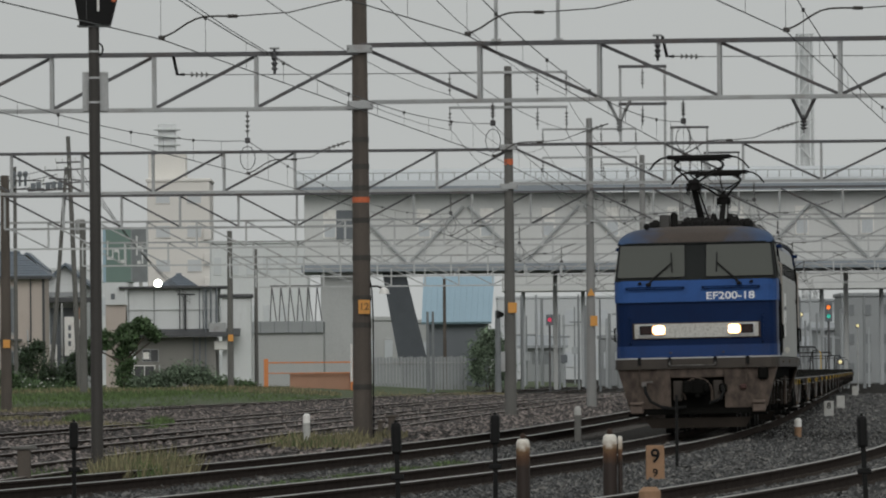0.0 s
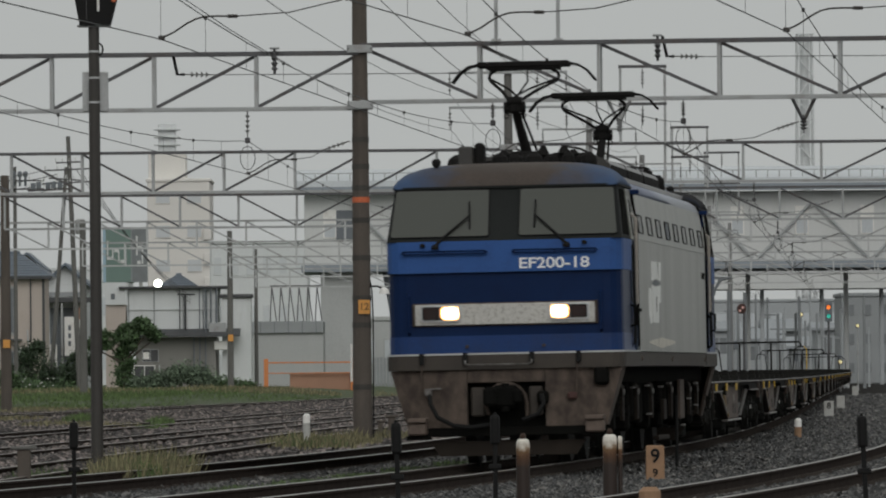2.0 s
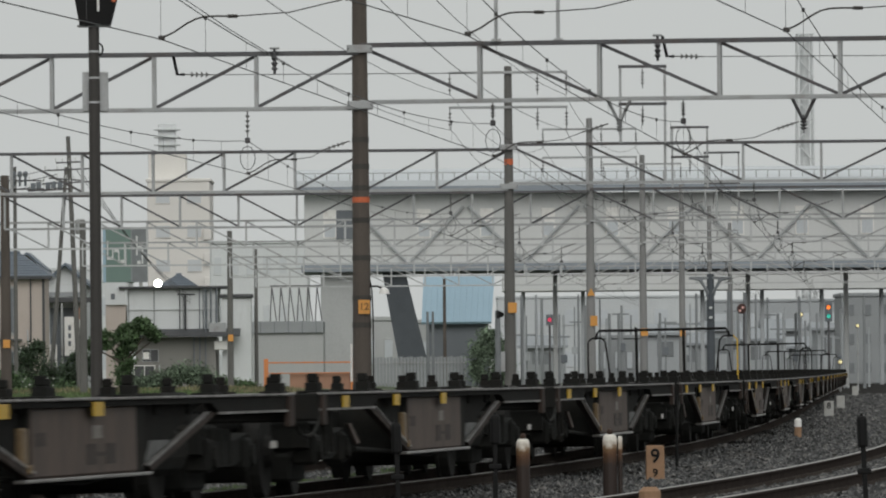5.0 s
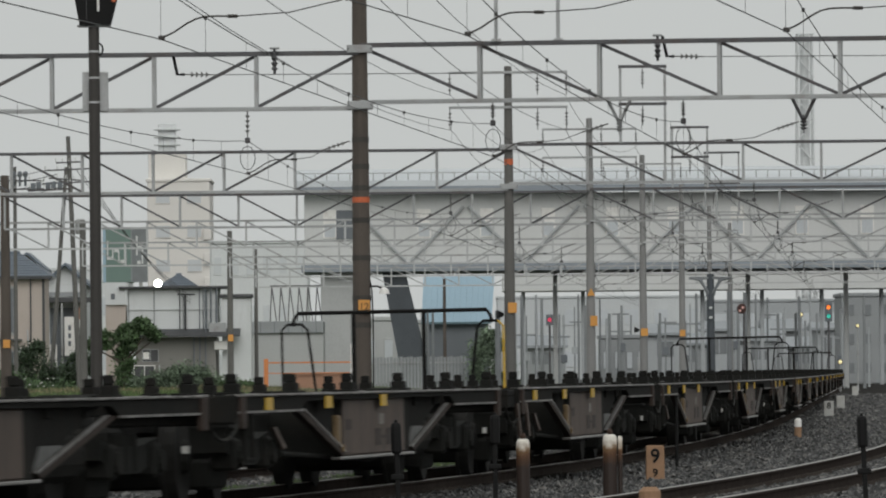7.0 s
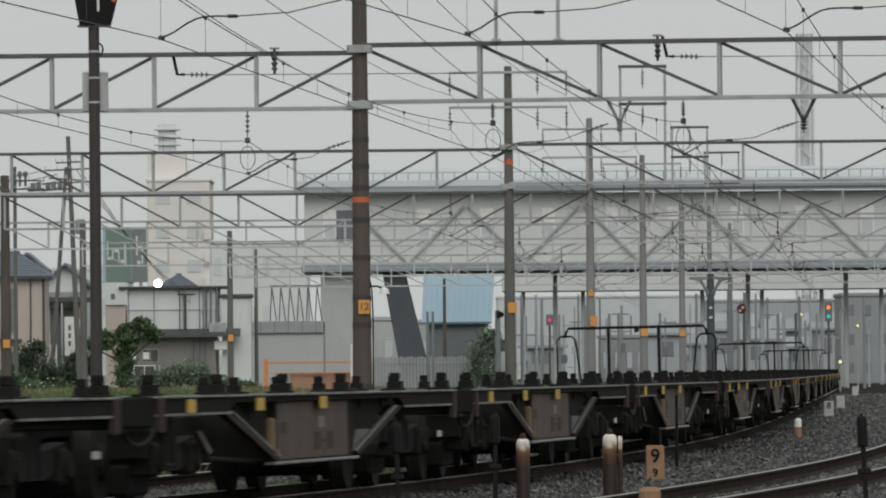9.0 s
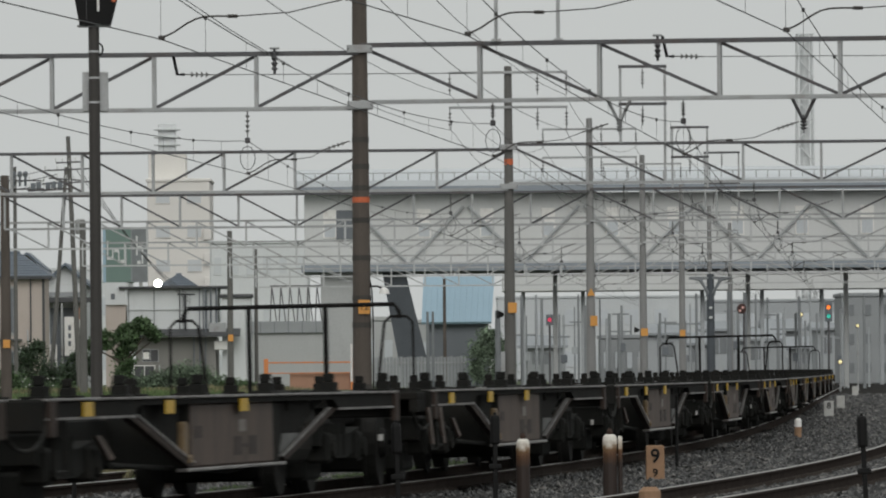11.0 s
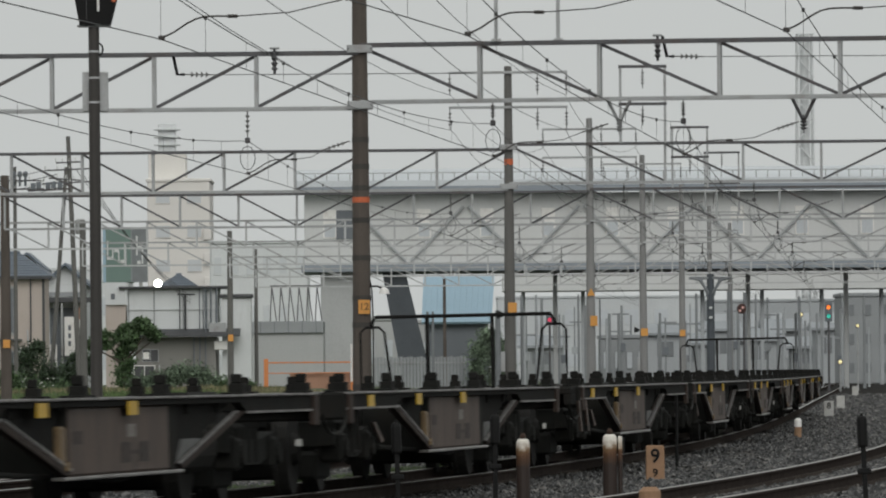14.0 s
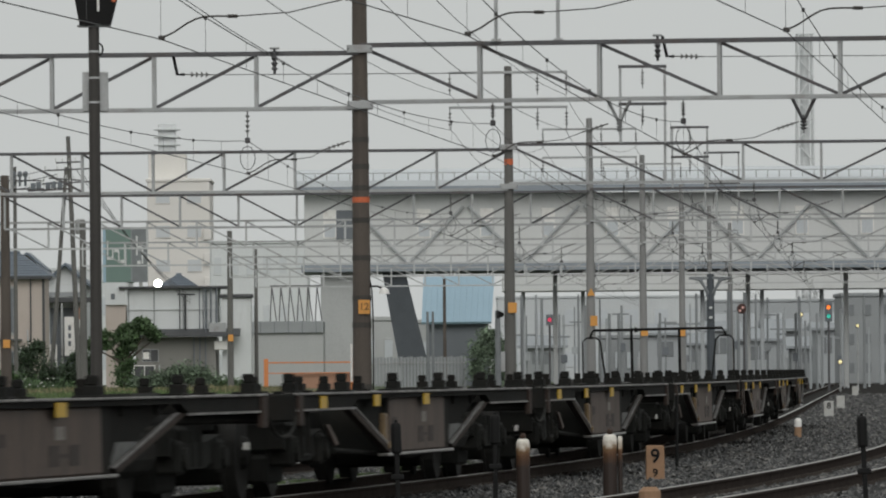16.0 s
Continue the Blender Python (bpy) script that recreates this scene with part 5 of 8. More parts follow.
    for y in (6.15, 12.75):
        part("sand_box", Shape().box(-1.15, 1.15, y, y + 0.6, 0.45, 1.12, 0.02), M_LOCO_UNDER, loco, "dusty underfloor box")
    for s in (-1, 1):
        part("equipment_panel", Shape().box(s * 1.20, s * 1.24, 13.15, 14.05, 0.46, 1.0, 0.01), M_LOCO_SKIRT, loco, "pale dusty equipment panel")
        part("equipment_panel", Shape().box(s * 1.18, s * 1.23, 9.85, 10.4, 0.47, 0.74, 0.01), M_HANGER, loco, "small dusty panel")
        part("step_board", Shape().box(s * 1.12, s * 1.2, 9.2, 11.4, 0.20, 0.26, 0.01), M_HANGER, loco, "long low step board")
    part("underframe", Shape().box(-1.2, 1.2, 0.7, BODY - 0.7, 0.98, 1.18, 0.01), M_LOCO_UNDER, loco)
    # body stretched to fit the camera's view, 2.93 m wide; the collector bows stand just under the contact wire
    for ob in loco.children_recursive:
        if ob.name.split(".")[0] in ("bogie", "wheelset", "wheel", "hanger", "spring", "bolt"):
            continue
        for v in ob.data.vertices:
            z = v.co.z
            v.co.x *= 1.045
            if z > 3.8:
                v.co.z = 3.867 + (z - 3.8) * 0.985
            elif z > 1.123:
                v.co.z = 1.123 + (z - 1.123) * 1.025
    return loco


def wagon_master():
    """Empty container flat wagon, 20.4 m over the couplers; y runs back from the front coupling point."""
    w = thing("container_wagon", (0, 0, 0), "empty dark container flat wagon with yellow marks on its side sill", "wagon", "empty wagons of the freight train")
    L, a, b = 20.4, 0.95, 19.45
    for s in (-1, 1):
        prof = [(a, 0.93), (b, 0.93), (b, 0.80), (15.7, 0.80), (15.3, 0.885), (5.1, 0.885), (4.7, 0.80), (a, 0.80)]
        sill = part("side_sill", Shape().slab(prof, "x", s * 1.22, s * 1.30), M_DECK, w, "dark side sill")
        part("sill_edge", Shape().box(s * 1.19, s * 1.325, a, b, 0.93, 0.952, 0.005), M_EDGE, sill, "worn top edge, its bright sheen put in the colour")
        part("sill_lip", Shape().box(s * 1.29, s * 1.315, a, 4.8, 0.79, 0.81), M_EDGE, sill, "worn lower lip")
        part("sill_lip", Shape().box(s * 1.29, s * 1.315, 15.6, b, 0.79, 0.81), M_EDGE, sill, "worn lower lip")
        for y in (2.7, 6.4, 10.15):
            part("yellow_mark", Shape().box(s * 1.302, s * 1.318, y - 0.2, y + 0.2, 0.81, 0.92, 0.002), M_YELLOW, sill, "yellow reflective mark")
        for y in (1.15, 19.25):
            part("end_post", Shape().box(s * 1.28, s * 1.33, y - 0.14, y + 0.14, 0.66, 0.93, 0.01), M_STRUT, sill, "worn rusty end post")
        # deep fish belly: struts, lower rail and equipment box between
        part("belly_strut", Shape().slab([(4.6, 0.81), (4.95, 0.81), (7.75, 0.40), (7.6, 0.36)], "x", s * 1.20, s * 1.27), M_STRUT, w, "diagonal belly strut")
        part("belly_strut", Shape().slab([(15.8, 0.81), (15.45, 0.81), (12.5, 0.40), (12.65, 0.36)], "x", s * 1.20, s * 1.27), M_STRUT, w, "diagonal belly strut")
        # Pale strips added along the struts for their wet sheen
        part("strut_edge", Shape().slab([(5.02, 0.815), (5.10, 0.815), (7.80, 0.41), (7.74, 0.40)], "x", s * 1.24, s * 1.275), M_EDGE_SHEEN, w, "pale strip painted for a strut's wet sheen")
        part("strut_edge", Shape().slab([(15.38, 0.815), (15.30, 0.815), (12.42, 0.41), (12.48, 0.40)], "x", s * 1.24, s * 1.275), M_EDGE_SHEEN, w, "pale strip painted for a strut's wet sheen")
        part("belly_web", Shape().slab([(5.0, 0.885), (7.7, 0.885), (7.7, 0.40)], "x", s * 1.17, s * 1.195), M_DECK, w, "dark web plate")
        part("belly_web", Shape().slab([(15.4, 0.885), (12.5, 0.885), (12.5, 0.40)], "x", s * 1.17, s * 1.195), M_DECK, w, "dark web plate")
        part("gusset", Shape().slab([(12.6, 0.38), (12.9, 0.38), (14.2, 0.58), (13.6, 0.60), (12.9, 0.60)], "x", s * 1.20, s * 1.22), M_GUSSET, w, "pale triangular gusset")
        part("belly_rail", Shape().box(s * 1.18, s * 1.28, 7.4, 12.6, 0.33, 0.358, 0.006), M_EDGE_SHEEN, w, "worn lower edge, wet sheen put in its colour")
        bx = part("equipment_box", Shape().box(s * 0.6, s * 1.25, 7.75, 12.1, 0.358, 0.89, 0.02), M_BOXSIDE, w, "dusty grey brown equipment box")
        # Added dark plate covers the front face that the sun would light
        part("box_front", Shape().box(s * 0.55, s * 1.245, 7.69, 7.745, 0.36, 0.885, 0.004), M_UNDER, bx, "added dark plate hiding the box's lit front")
        part("box_side", Shape().box(s * 0.9, s * 1.24, 12.1, 12.5, 0.358, 0.89, 0.01), M_UNDER, bx)
        for y, z0, z1, mm in ((10.15, 0.44, 0.60, M_STENCIL_DARK), (10.55, 0.505, 0.535, M_STENCIL_DARK), (10.95, 0.44, 0.60, M_STENCIL_DARK), (8.1, 0.60, 0.70, M_STENCIL_DARK), (10.4, 0.64, 0.74, M_STENCIL_PALE)):
            part("stencil", Shape().box(s * 1.25, s * 1.254, y - 0.2, y + 0.2, z0, z1), mm, bx, "faded white stencil" if mm is M_STENCIL_PALE else "faded dark stencil")
        valve = part("brake_valve", Shape().box(s * 1.18, s * 1.25, 7.42, 7.66, 0.46, 0.74, 0.02).box(s * 1.2, s * 1.29, 7.48, 7.6, 0.40, 0.47, 0.01), M_VALVE, w, "tan brake valve casing")
        part("valve_pipe", Shape().pipe([(s * 1.22, 7.54, 0.74), (s * 1.22, 7.54, 0.86), (s * 1.1, 7.3, 0.88)], 0.018, 6), M_DECK, valve)
        part("air_tank", Shape().tube((s * 0.95, 13.2, 0.5), (s * 0.95, 15.0, 0.5), 0.2, 0.2, 12), M_UNDER, w)
        part("white_plate", Shape().box(s * 1.17, s * 1.18, 19.0, 19.3, 0.48, 0.54), M_PANEL, w, "small white plate")
        rings = []
        for i in range(19):
            a0 = 2 * math.pi * i / 18
            c, e = Vector((s * 1.30, 0.15 + 0.8 * math.cos(a0), 0.76 + 0.19 * math.sin(a0))), Vector((0, math.cos(a0), math.sin(a0)))
            rings.append([c + e * (0.016 * math.cos(k * math.pi / 3)) + Vector((0.016 * math.sin(k * math.pi / 3), 0, 0)) for k in range(6)])
        part("hose_loop", Shape().sections(rings[9:19]), M_UNDER, w, "hanging hose loop at the coupling")
        part("foot_step", Shape().pipe([(s * 1.28, 1.3, 0.80), (s * 1.30, 1.3, 0.40), (s * 1.30, 1.8, 0.40), (s * 1.28, 1.8, 0.80)], 0.02, 6), M_DECK, w)
        part("brake_lever", Shape().slab([(3.6, 0.66), (3.8, 0.66), (4.4, 0.48), (4.2, 0.46)], "x", s * 1.18, s * 1.21), M_BOXSIDE, w, "worn brake lever")
        part("brake_rod", Shape().pipe([(s * 1.1, 4.8, 0.42), (s * 1.1, 10.5, 0.30), (s * 1.0, 15.4, 0.44)], 0.022, 6), M_UNDER, w)
    part("centre_sill", Shape().box(-0.3, 0.3, 0.3, 20.1, 0.62, 0.93, 0.02), M_DECK, w)
    for i in range(13):
        y = a + 0.15 + i * (b - a - 0.3) / 12
        part("cross_beam", Shape().box(-1.22, 1.22, y - 0.09, y + 0.09, 0.80, 0.93, 0.01), M_DECK, w)
    part("end_beam", Shape().box(-1.30, 1.30, a - 0.05, a + 0.12, 0.70, 0.95, 0.02), M_DECK, w)
    part("end_beam", Shape().box(-1.30, 1.30, b - 0.12, b + 0.05, 0.70, 0.95, 0.02), M_DECK, w)
    for y in (1.25, 4.7, 8.4, 12.0, 15.7, 19.15):
        for s in (-1, 1):
            lk = Shape().box(s * 1.15, s * 1.27, y - 0.13, y + 0.13, 0.95, 1.045, 0.008).box(s * 1.165, s * 1.255, y - 0.11, y + 0.02, 1.045, 1.125, 0.012).box(s * 1.08, s * 1.29, y - 0.17, y + 0.17, 0.95, 0.972, 0.008)
            part("container_lock", lk, M_DECK, w, "black twist lock pedestal")
    # Added dark block hides lit box faces and fills in under-wagon shade
    part("brake_gear", Shape().box(-0.58, 0.58, 4.8, 15.6, 0.36, 0.79, 0.03), M_UNDER, w)
    part("coupler", Shape().box(-0.14, 0.14, 0.0, 0.9, 0.72, 0.98, 0.03), M_UNDER, w)
    part("coupler", Shape().box(-0.14, 0.14, 19.5, 20.4, 0.72, 0.98, 0.03), M_UNDER, w)
    for c in (3.1, 17.3):
        g = Shape()
        for s in (-1, 1):
            g.slab([(c - 1.25, 0.62), (c - 0.5, 0.56), (c + 0.5, 0.56), (c + 1.25, 0.62), (c + 1.25, 0.46), (c + 0.45, 0.34), (c - 0.45, 0.34), (c - 1.25, 0.46)], "x", s * 0.92, s * 1.06)
            for dy in (-0.95, 0.95):
                g.box(s * 0.90, s * 1.12, c + dy - 0.16, c + dy + 0.16, 0.30, 0.58, 0.03)
                g.tube((s * 1.12, c + dy, 0.43), (s * 1.16, c + dy, 0.43), 0.10, 0.09, 10)
            for dy in (-0.18, 0.18):
                g.tube((s * 1.0, c + dy, 0.36), (s * 1.0, c + dy, 0.66), 0.085, 0.085, 10)
        g.box(-0.95, 0.95, c - 0.3, c + 0.3, 0.42, 0.70, 0.03)
        # Low dark block added where the bogie's underside lies in shadow
        g.box(-0.8, 0.8, c - 0.5, c + 0.5, 0.14, 0.40, 0.03)
        bg = part("bogie", g, M_UNDER, w, "black two-axle bogie")
        for dy in (-0.95, 0.95):
            wheelset(bg, c + dy, 0.43)
    return w


def end_rail(w, yellow):
    """Hoop rail across the leading end of a wagon with ladder-like returns at the sides."""
    y = 0.35
    part("end_platform", Shape().box(-1.25, 1.25, 0.18, 0.90, 0.86, 0.93, 0.01).box(-1.25, -1.17, 0.18, 0.90, 0.74, 0.86).box(1.17, 1.25, 0.18, 0.90, 0.74, 0.86), M_DECK, w, "dark end platform")
    h = Shape().line([(-1.07, y, 1.72), (-1.02, y, 1.80), (1.02, y, 1.80), (1.07, y, 1.72)], 0.022, 7)
    h.tube((-1.07, y, 1.72), (-1.07, y, 1.66), 0.022, 0.022, 7).tube((1.07, y, 1.72), (1.07, y, 1.66), 0.022, 0.022, 7)
    r = part("end_rail", h, M_LOCO_EQUIP, w, "dark tubular end railing")
    for x in (-0.42, 0.34):
        part("rail_post", Shape().box(x - 0.022, x + 0.022, y - 0.022, y + 0.022, 0.93, 1.79), M_LOCO_EQUIP, r)
    for s in (-1, 1):
        part("side_return", Shape().line([(s * 1.14, y, 1.68), (s * 0.98, y, 1.68), (s * 0.92, y, 1.62), (s * 0.84, y, 0.95)], 0.015, 7), M_LOCO_EQUIP, r)
        part("outer_leg", Shape().line([(s * 1.20, y, 0.95), (s * 1.20, y, 1.62), (s * 1.14, y, 1.68)], 0.013, 7), M_YELLOW if yellow and s > 0 else M_LOCO_EQUIP, r)
        for k in (0.0, 1.0):
            part("step_bar", Shape().slab([(0.5 + k, 0.78), (0.72 + k, 0.78), (1.05 + k, 0.42), (0.85 + k, 0.42)], "x", s * 1.29, s * 1.315), M_BOXSIDE, r, "slanting worn step bar")


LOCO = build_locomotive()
WAGONS = []
_first = wagon_master()
for i in range(19):
    wg = _first if i == 0 else copy_thing(_first, pose(0, 0, 0))
    WAGONS.append(wg)
for i in (4, 8, 12, 16):
    end_rail(WAGONS[i], i == 4)

SPEED = 22.31
FRONT = 117.93


def train_pose(d, span):
    """Pose of a vehicle whose front is d metres behind the train's head point; span: its length."""
    a, b = at_s(d + span * 0.15), at_s(d + span * 0.85)
    n = (b - a).normalized()
    h = math.degrees(math.atan2(n.x, n.y))
    o = a - n * (span * 0.15)
    return pose(o.x, o.y, -0.012, 0, -0.75, -h)


def coupling(i):
    """Where wagon i begins, behind the train's head point; uneven gaps are fitted to the camera's view."""
    extra = (0.0, -0.1, -0.3, -0.4, 0.0, -0.1, -0.2, -0.35, 0.6, 0.7, 0.75, 0.9)
    return 17.95 + 20.15 * i + (extra[i] if i < 12 else 2.1)


def ahead(t):
    """The locomotive, against an even run."""
    return float(np.interp(t, [0.0, 0.5, 1.0, 1.5, 2.0, 2.5, 3.0, 3.5, 4.0], [3.6, 3.3, 2.65, 2.1, 1.45, 1.1, 0.9, 0.5, -0.05]))


def behind(t):
    """The wagons, against an even run: offsets fitted to the camera's view."""
    return float(np.interp(t, [0.0, 0.5, 1.0, 1.5, 2.0, 2.5, 3.0, 3.5, 4.0, 4.5], [3.5, 3.2, 2.5, 1.9, 1.2, 0.75, 0.3, 0.1, -0.1, 0.0]))


def motions():
    times = [0.5 * i for i in range(33)]
    walk(LOCO, [(t, train_pose(FRONT - 1.85 - SPEED * t + ahead(t), BODY)) for t in times])
    for i, wg in enumerate(WAGONS):
        walk(wg, [(t, train_pose(FRONT - SPEED * t + behind(t) + coupling(i), 20.4)) for t in times])




# ---- yard furniture ----
def signal_mast():
    x, y = -4.24, 102.0
    z = ground_height(x, y)
    m = thing("signal_mast", (x, y, z), "dark steel signal mast with a black hooded signal head", "signal")
    part("shaft", Shape().turned((0, 0, -0.2), [(0.085, 0), (0.075, 0.25), (0.066, 5.8), (0.06, 7.0)], 14), M_MAST, m)
    hd = part("signal_head", Shape().slab([(-0.17, 5.55), (0.20, 5.55), (0.35, 6.15), (0.33, 6.9), (-0.28, 6.9), (-0.28, 6.15)], "y", -0.10, 0.24), M_BLACK, m, "black tapering signal housing")
    part("slot", Shape().box(0.045, 0.075, -0.115, -0.10, 5.72, 6.0, 0.006), M_WHITE, hd)
    part("lens", Shape().tube((0.25, -0.12, 5.86), (0.25, -0.10, 5.86), 0.03, 0.03, 12), M_RED_BAND, hd)
    part("base_bracket", Shape().box(-0.2, 0.2, -0.08, 0.08, 5.53, 5.56, 0.01), M_GALV, m)
    bx = part("cabinet", Shape().box(-0.150, 0.165, 0.07, 0.20, 4.50, 4.99, 0.012), M_GALV_PALE, m, "pale grey box strapped to the mast")
    part("ring", Shape().line([(0.06 + 0.05 * math.cos(a), -0.02, 5.26 + 0.07 * math.sin(a)) for a in [math.pi * 2 * i / 10 for i in range(11)]], 0.012, 5), M_BLACK, m)
    for h in (4.6, 4.9, 5.22):
        part("strap", Shape().turned((0, 0, h), [(0.078, 0), (0.078, 0.024)], 12), M_GALV_PALE, m)


signal_mast()


def marker_post(x, y, top, lean=0.0):
    """Black post with a thicker head and a side bracket."""
    z = -0.17
    m = thing("marker_post", (x, y, z), "black rubber-headed trackside marker post in the ballast", "post", "black trackside posts")
    h = top - z
    part("stem", Shape().box(-0.022, 0.022, -0.022, 0.022, -0.1, h - 0.26, 0.006), M_BLACK, m)
    part("head", Shape().turned((0, 0, h - 0.29), [(0.034, 0), (0.046, 0.02), (0.046, 0.24), (0.036, 0.27), (0.016, 0.275), (0.016, 0.295), (0.008, 0.30)], 10), M_BLACK, m)
    part("clip", Shape().box(-0.06, 0.06, -0.03, 0.03, h - 0.52, h - 0.47, 0.008), M_BLACK, m)
    m.matrix_basis = pose(x, y, z, 0, lean, 0)
    return m


marker_post(-3.77, 85.0, 0.67)
marker_post(-0.41, 74.0, 0.70, -1.5)
marker_post(0.47, 78.0, 0.74)
marker_post(3.68, 73.0, 0.73, -2.5)

M_RUST = material("rust_stained_pipe", (0.72, 0.69, 0.62), 0.6, 0, 0.12, 0.5, 0.1, stain=(0.20, 0.09, 0.04), stain_amount=0.5, stain_size=0.18, streak=0.4)


def rust_run(m, low, high):
    """Rust that has eaten the paint of a pipe from below: dark scale, then orange, then white."""
    n, l = m.node_tree.nodes, m.node_tree.links
    b = n["Principled BSDF"]
    old = b.inputs["Base Color"].links[0].from_socket
    co, sep, noise = n.new("ShaderNodeTexCoord"), n.new("ShaderNodeSeparateXYZ"), n.new("ShaderNodeTexNoise")
    noise.inputs["Scale"].default_value = 18.0
    wob, add, span, ramp, mix = n.new("ShaderNodeMath"), n.new("ShaderNodeMath"), n.new("ShaderNodeMapRange"), n.new("ShaderNodeValToRGB"), n.new("ShaderNodeMix")
    wob.operation = "MULTIPLY_ADD"
    wob.inputs[1].default_value, wob.inputs[2].default_value = 0.14, -0.07
    span.inputs["From Min"].default_value, span.inputs["From Max"].default_value = low, high
    ramp.color_ramp.elements[0].color = (0.022, 0.012, 0.008, 1)
    ramp.color_ramp.elements[1].color = (0.22, 0.13, 0.06, 1)
    mid = ramp.color_ramp.elements.new(0.55)
    mid.color = (0.085, 0.036, 0.013, 1)
    fade = n.new("ShaderNodeMapRange")
    fade.inputs["From Min"].default_value, fade.inputs["From Max"].default_value = 0.8, 1.25
    mix.data_type = "RGBA"
    l.new(co.outputs["Object"], sep.inputs["Vector"])
    l.new(co.outputs["Object"], noise.inputs["Vector"])
    l.new(noise.outputs["Fac"], wob.inputs[0])
    l.new(sep.outputs["Z"], add.inputs[0])
    l.new(wob.outputs["Value"], add.inputs[1])
    l.new(add.outputs["Value"], span.inputs["Value"])
    span.clamp = False
    l.new(span.outputs["Result"], ramp.inputs["Fac"])
    l.new(span.outputs["Result"], fade.inputs["Value"])
    l.new(fade.outputs["Result"], mix.inputs["Factor"])
    l.new(ramp.outputs["Color"], mix.inputs["A"])
    l.new(old, mix.inputs["B"])
    l.new(mix.outputs["Result"], b.inputs["Base Color"])


rust_run(M_RUST, 0.40, 0.585)
M_RUST_LOW = material("rusty_pipe_foot", (0.042, 0.021, 0.012), 0.8, 0, 0.4, 0.3, 0.3, stain=(0.03, 0.02, 0.016), stain_amount=0.5, stain_size=0.15)
M_TAN = material("weathered_tan_board", (0.30, 0.18, 0.105), 0.8, 0, 0.2, 0.5, 0.2, stain=(0.17, 0.10, 0.06), stain_amount=0.4, stain_size=0.15)


M_DULLWHITE = material("dull_white_board", (0.42, 0.42, 0.40), 0.7, 0, 0.15, 0.5, 0.1, stain=(0.25, 0.22, 0.18), stain_amount=0.4, stain_size=0.15)


def vent_pipe(x, y, top, r):
    z = -0.17
    m = thing("cable_riser", (x, y, z), "white capped rusty steel pipe standing in the ballast", "pipe", "rusty white pipes")
    h = top - z
    part("pipe", Shape().turned((0, 0, -0.1), [(r, 0), (r, h - 0.35), (r, h + 0.03), (r * 0.92, h + 0.07), (r * 0.6, h + 0.09)], 14), M_RUST, m, "white paint running down into orange rust")
    part("foot", Shape().turned((0, 0, -0.1), [(r * 1.12, 0), (r * 1.1, 0.16)], 14), M_RUST_LOW, m)
    part("lug", Shape().turned((0.0, 0, h - 0.01), [(0.025, 0), (0.03, 0.03), (0.015, 0.055)], 8), M_RUST_LOW, m)
    return m


vent_pipe(0.73, 78.0, 0.51, 0.064)
pp = vent_pipe(1.58, 80.0, 0.53, 0.068)
part("side_pipe", Shape().turned((0.098, 0, -0.1), [(0.022, 0), (0.022, 0.76), (0.012, 0.775)], 10), M_RUST, pp)


def marker_board(x, y, w, h, mat, text, low, label):
    z = -0.17
    m = thing("distance_marker", (x, y, z), label, "marker", "distance markers")
    part("board", Shape().box(-w / 2, w / 2, -0.04, 0.04, -0.05, h, 0.012), mat, m)
    if text:
        writing("digit", text, h * 0.52, M_BLACK, m, pose(0, -0.046, h * 0.70, 90, 0, 0), "dark painted digit")
    if low:
        writing("digit", low, h * 0.30, M_BLACK, m, pose(0, -0.046, h * 0.25, 90, 0, 0), "dark painted digit")
    return m


marker_board(2.44, 97.0, 0.215, 0.43, M_TAN, "9", "9", "tan board with black digits standing in the ballast")
marker_board(10.30, 224.0, 0.26, 0.45, M_DULLWHITE, "8", "", "white board with a black digit beside the track")
marker_board(19.67, 400.0, 0.30, 0.48, M_DULLWHITE, "", "", "small white marker board beside the track")
marker_board(12.80, 270.0, 0.26, 0.44, M_DULLWHITE, "", "", "weathered white marker board beside the track")


def stub(x, y, z, r, h, mat, top, label, square=False):
    m = thing("boundary_post", (x, y, z), label, "post", "short posts in the yard")
    if square:
        part("body", Shape().box(-r, r, -r, r, -0.1, h, 0.01), mat, m)
        part("cap", Shape().box(-r * 1.9, r * 1.9, -r * 1.4, r * 1.4, h, h + 0.04, 0.01), top, m)
    else:
        part("body", Shape().turned((0, 0, -0.1), [(r, 0), (r, h)], 12), mat, m)
        part("cap", Shape().turned((0, 0, h - 0.1), [(r * 1.03, 0), (r * 1.0, 0.12), (r * 0.6, 0.16)], 12), top, m)
    return m


stub(6.51, 154.0, -0.17, 0.065, 0.34, M_TAN, M_WHITE, "short tan post with a white top in the ballast")
stub(2.36, 148.0, -0.17, 0.06, 0.62, M_POLE_GREY, M_DULLWHITE, "short grey post with a pale top between tracks")
stub(-2.31, 140.0, -0.08, 0.06, 0.48, M_DULLWHITE, M_WHITE, "short stained white post in dry grass")
stub(-4.73, 94.0, -0.10, 0.075, 0.40, M_POLE, M_POLE_GREY, "old square wooden stump with a cap", True)
stub(1.86, 76.0, -0.17, 0.10, 0.18, M_TAN, M_TAN, "rounded tan stone post in the ballast")
stub(-0.98, 156.0, -0.10, 0.07, 0.40, M_POLE, M_POLE, "short brown wooden stump by the gantry pole", True)
stub(-1.21, 158.0, -0.10, 0.05, 0.30, M_POLE, M_POLE, "short brown wooden stump by the gantry pole", True)
rod = thing("thin_rod", (3.00, 108.0, -0.17), "thin dark steel rod with a small foot in the ballast", "rod")
